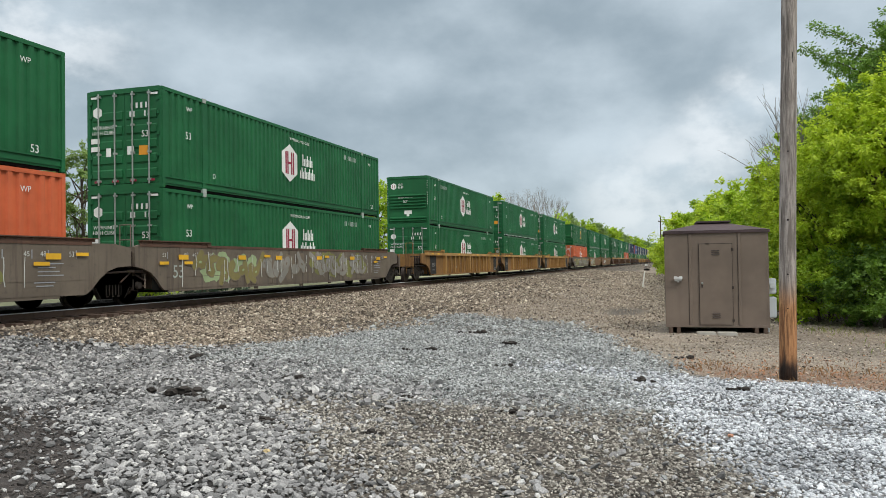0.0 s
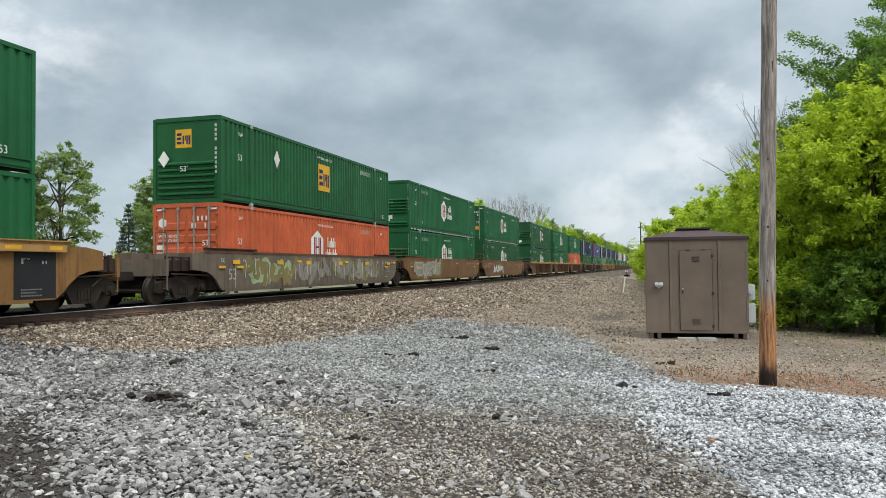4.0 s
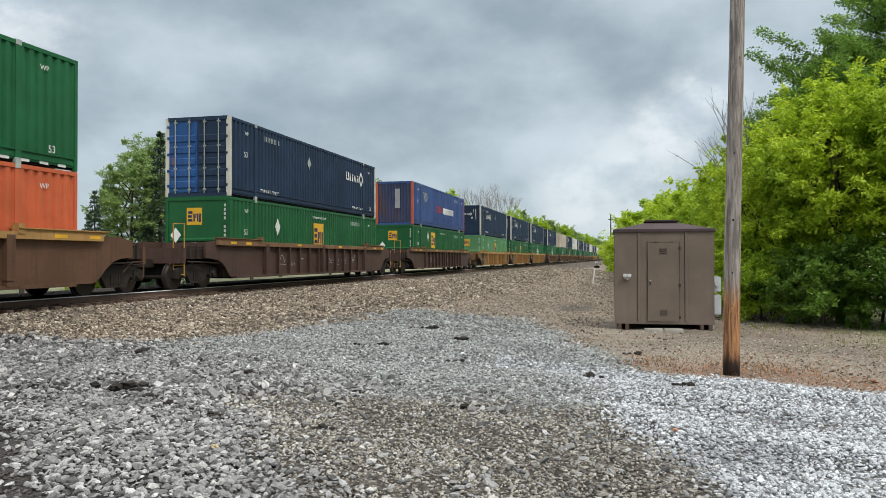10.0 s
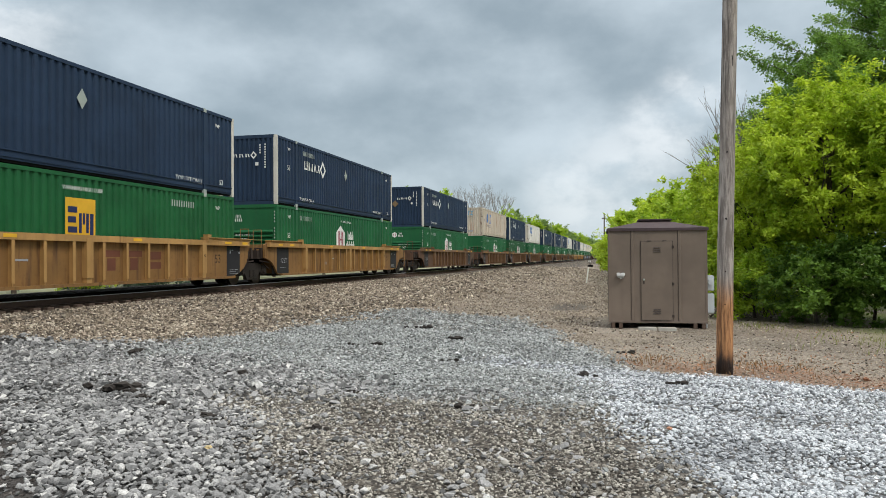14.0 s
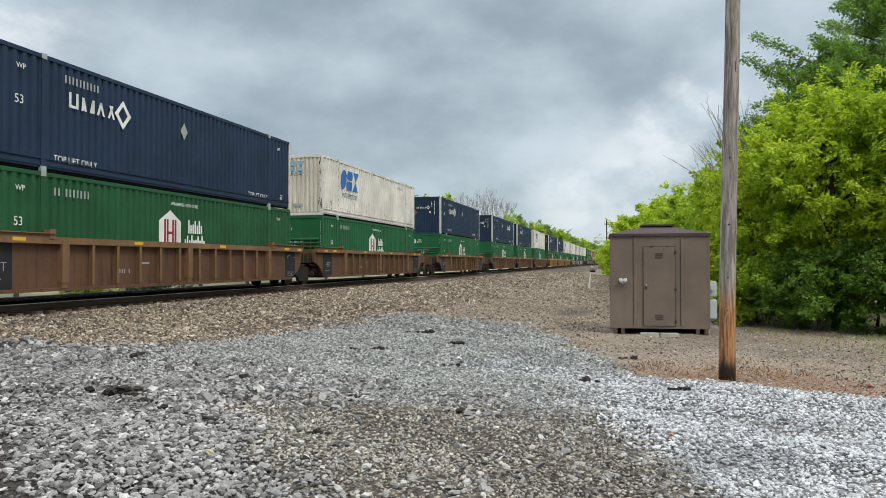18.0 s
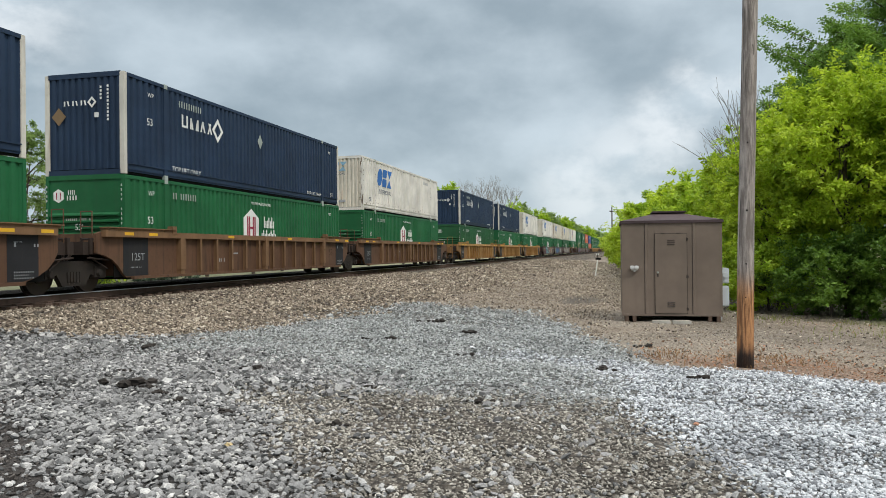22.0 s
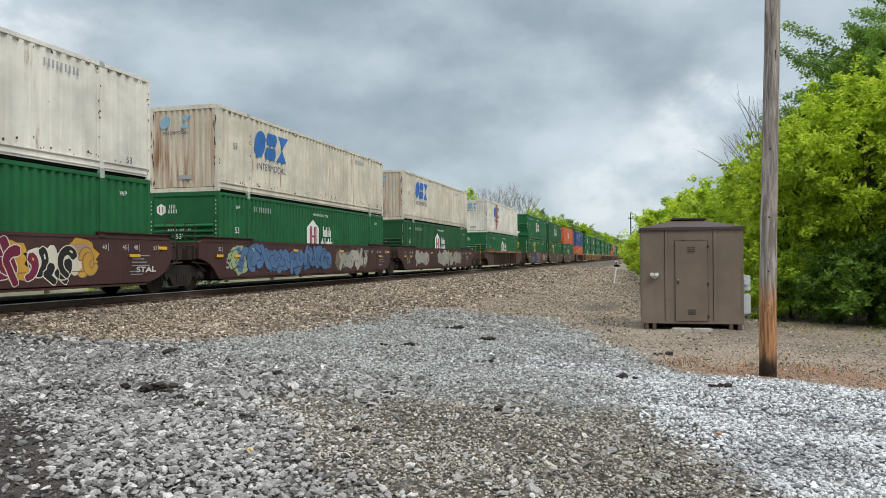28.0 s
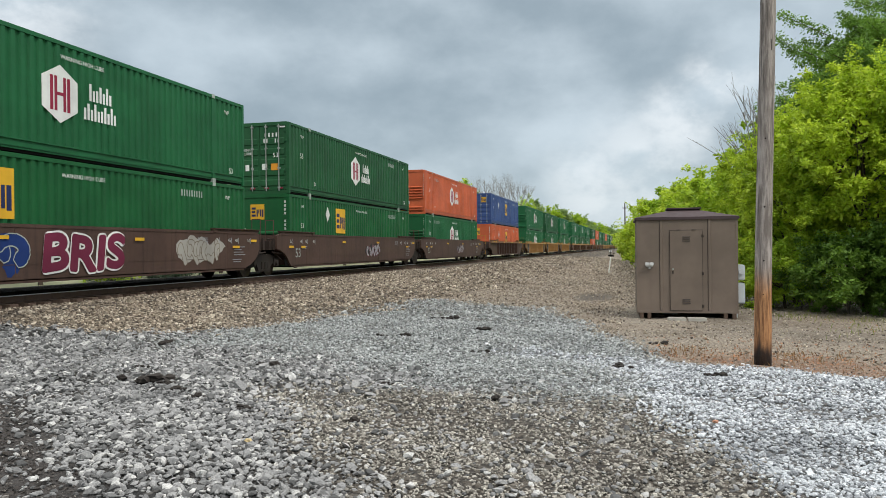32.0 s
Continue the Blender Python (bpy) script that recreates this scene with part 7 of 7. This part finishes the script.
def build_tufts():
    rng = np.random.RandomState(8)
    spots = ((13.8, -0.4, 0.35, DRYGRASS, 90, "dry_weeds", "rust-brown dry weeds by the pole", 0.10), (13.3, -2.2, 0.8, DRYGRASS, 160, "dry_weeds", "rust-brown dry weeds by the pole", 0.09),
             (21.8, -5.2, 1.2, GRASS, 200, "grass_tufts", "yellow-green grass at the grove's edge", 0.11), (22.8, -3.6, 0.7, GRASS, 120, "grass_tufts", "yellow-green grass at the grove's edge", 0.12), (18.0, -5.6, 1.2, GRASS, 260, "grass_tufts", "yellow-green grass at the grove's edge", 0.12))
    for x, y, r, m, n, name, label, hgt in spots:
        px, py = x + rng.normal(0, r, n), y + rng.normal(0, r * 0.7, n)
        pz = ground_z(px, py)
        a, l = rng.uniform(0, 6.28, n), hgt * rng.uniform(0.5, 1.3, n)
        lean = rng.uniform(0.1, 0.7, n)
        b = np.stack([px, py, pz], 1)
        side = np.stack([-np.sin(a), np.cos(a), 0 * a], 1) * 0.006
        tip = b + np.stack([np.cos(a) * l * lean, np.sin(a) * l * lean, l], 1)
        mid = b + np.stack([np.cos(a) * l * lean * 0.3, np.sin(a) * l * lean * 0.3, l * 0.6], 1)
        v = np.stack([b - side, b + side, mid + side * 0.7, tip], 1).reshape(-1, 3)
        tagged(new(name, raw_mesh(name, v, np.arange(n * 4).reshape(n, 4), m)), label, "grass", kind="stuff")


build_tufts()


def build_litter():
    """Curled brown leaves blown against the gravel's edge, round the pole and by the grove."""
    rng = np.random.RandomState(21)
    n = 5200
    px, py = np.concatenate([rng.uniform(11.6, 16.5, n), rng.uniform(18.5, 22.5, 900)]), np.concatenate([rng.uniform(-5.6, 0.2, n), rng.uniform(-7.5, -3.0, 900)])
    edge = px - 0.5 * py - 13.45 - 0.35 * np.sin(2.3 * py)
    keep = (edge > 0) & (rng.uniform(0, 1, len(px)) < np.exp(-np.maximum(edge, 0) / 0.9) + 0.1)
    px, py = px[keep], py[keep]
    m = len(px)
    a, s = rng.uniform(0, 6.28, m), rng.uniform(0.012, 0.032, m)
    u = np.stack([np.cos(a), np.sin(a), rng.normal(0.1, 0.4, m)], 1) * s[:, None]
    w = np.stack([-np.sin(a), np.cos(a), rng.normal(0, 0.4, m)], 1) * s[:, None] * 0.55
    c = np.stack([px, py, ground_z(px, py) + 0.022], 1)
    v = np.stack([c - u, c + w, c + u, c - w], 1).reshape(-1, 3)
    tagged(new("leaf_litter", raw_mesh("leaf_litter", v, np.arange(m * 4).reshape(m, 4), LITTER)), "rust-brown fallen leaves on the soil", "leaves", kind="stuff")


build_litter()


def clod(x, y, r, n, seed, label, mat_, name="dark_clod", flat=0.7):
    """Crumbling lumps fallen together on the stones."""
    rng = random.Random(seed)
    r *= 1.6 if seed == 1 else 1.0
    t = thing(name, pose(x, y, float(ground_z(x, y)) + 0.02), label, "clod" if name == "dark_clod" else "stone", "dark clods on the stones" if name == "dark_clod" else "")
    for i in range(n if name != "dark_clod" else 2 * n + 2):
        bm = bmesh.new()
        bmesh.ops.create_icosphere(bm, subdivisions=2, radius=1.0)
        k = r * rng.uniform(0.3, 0.6) * (0.55 if i >= n else 1.0)
        ax, ay = rng.gauss(0, 0.5) * r, rng.gauss(0, 0.9) * r
        for v in bm.verts:
            d = 1 + 0.5 * noise.noise(v.co * 1.7 + Vector((seed * 3.1, i * 2.3, 0))) + 0.4 * noise.noise(v.co * 4.5 + Vector((i * 1.9, seed * 0.7, 0)))
            v.co = Vector((v.co.x * k * d + ax, v.co.y * k * d * 1.2 + ay, max(v.co.z * k * d * flat + k * 0.45, -0.03)))
        me = bpy.data.meshes.new("lump")
        bm.to_mesh(me)
        bm.free()
        me.materials.append(mat_)
        part("lump", me, mat_, t)


CLOD = paint("dark_clod", (0.035, 0.030, 0.026), 0.95, 0.4, (0.09, 0.08, 0.065), grain=30)
D = "dark earthy clod lying on grey crushed stone"
for i, (x, y, r, n) in enumerate(((8.93, 6.74, 0.13, 4), (8.75, 6.35, 0.07, 3), (8.45, 6.0, 0.08, 4), (10.55, 5.9, 0.12, 3), (14.94, 0.03, 0.09, 2), (11.1, -0.72, 0.09, 3), (14.76, 5.46, 0.09, 2), (15.1, 5.0, 0.12, 2), (12.63, 9.05, 0.13, 2),
                                  (8.75, 1.9, 0.08, 2), (9.3, 3.5, 0.08, 2), (7.6, 4.6, 0.09, 2), (7.3, 3.1, 0.07, 2), (8.1, 5.4, 0.08, 2), (11.6, 0.6, 0.10, 2), (16.8, 3.6, 0.14, 2), (19.2, 5.3, 0.15, 2), (9.9, 7.6, 0.08, 2), (13.1, 3.0, 0.08, 2))):
    clod(x, y, r, n, i + 1, D, CLOD)
clod(6.27, 3.78, 0.07, 1, 40, "yellowish stone lying on grey crushed stone", paint("yellow_stone", (0.58, 0.45, 0.24), 0.85, 0.2), "yellow_stone")
clod(6.35, 0.98, 0.075, 1, 41, "rounded grey-brown stone in dirty gravel", CONCRETE, "round_stone")
clod(7.9, -0.42, 0.05, 1, 42, "small reddish stone in pale gravel", paint("red_stone", (0.42, 0.22, 0.14), 0.85, 0.2), "red_stone")
clod(12.1, -3.35, 0.12, 1, 43, "rusty brown stone at the gravel's edge", paint("rust_stone", (0.25, 0.11, 0.06), 0.9, 0.3), "rust_stone")


def build_far_things():
    x, y = 140.0, 5.6
    b = thing("switch_stand", pose(x, y, float(ground_z(x, y))), "low dark trackside switch stand with a pale target", "switch stand")
    part("base_block", Geo().box(-0.3, -0.5, 0.0, 0.3, 0.5, 0.35), BLACK, b, bevel=0.03)
    part("mast", Geo().tube((0, 0.1, 0.3), (0, 0.1, 1.15), 0.05, n=8), BLACK, b)
    part("target", Geo().box(-0.03, -0.12, 0.85, 0.03, 0.32, 1.15), MARK_WHITE, b, bevel=0.02)
    part("lever", Geo().tube((0, 0.1, 0.4), (0, -0.75, 0.62), 0.035, n=6), BLACK, b)
    x, y = 150.0, 3.3
    p = thing("distant_utility_pole", pose(x, y, float(ground_z(x, y))), "distant dark utility pole with a crossarm", "pole")
    part("shaft", Geo().tube((0, 0, 0), (0, 0, 10.4), 0.17, 0.11, 10), BARK, p)
    part("crossarm", Geo().box(-0.08, -0.45, 9.4, 0.08, 0.45, 9.56), BARK, p)
    for yy in (-0.38, 0.38):
        part("insulator", Geo().tube((0, yy, 9.6), (0, yy, 9.85), 0.06, 0.04, 8), STEEL_GREY, p)


build_far_things()


# ---- what moves ----
def motions():
    for ob, along, z in MOVERS:
        walk(ob, [(t, pose(s + along, SIDE_Y, z)) for t, s in RUN])


motions()
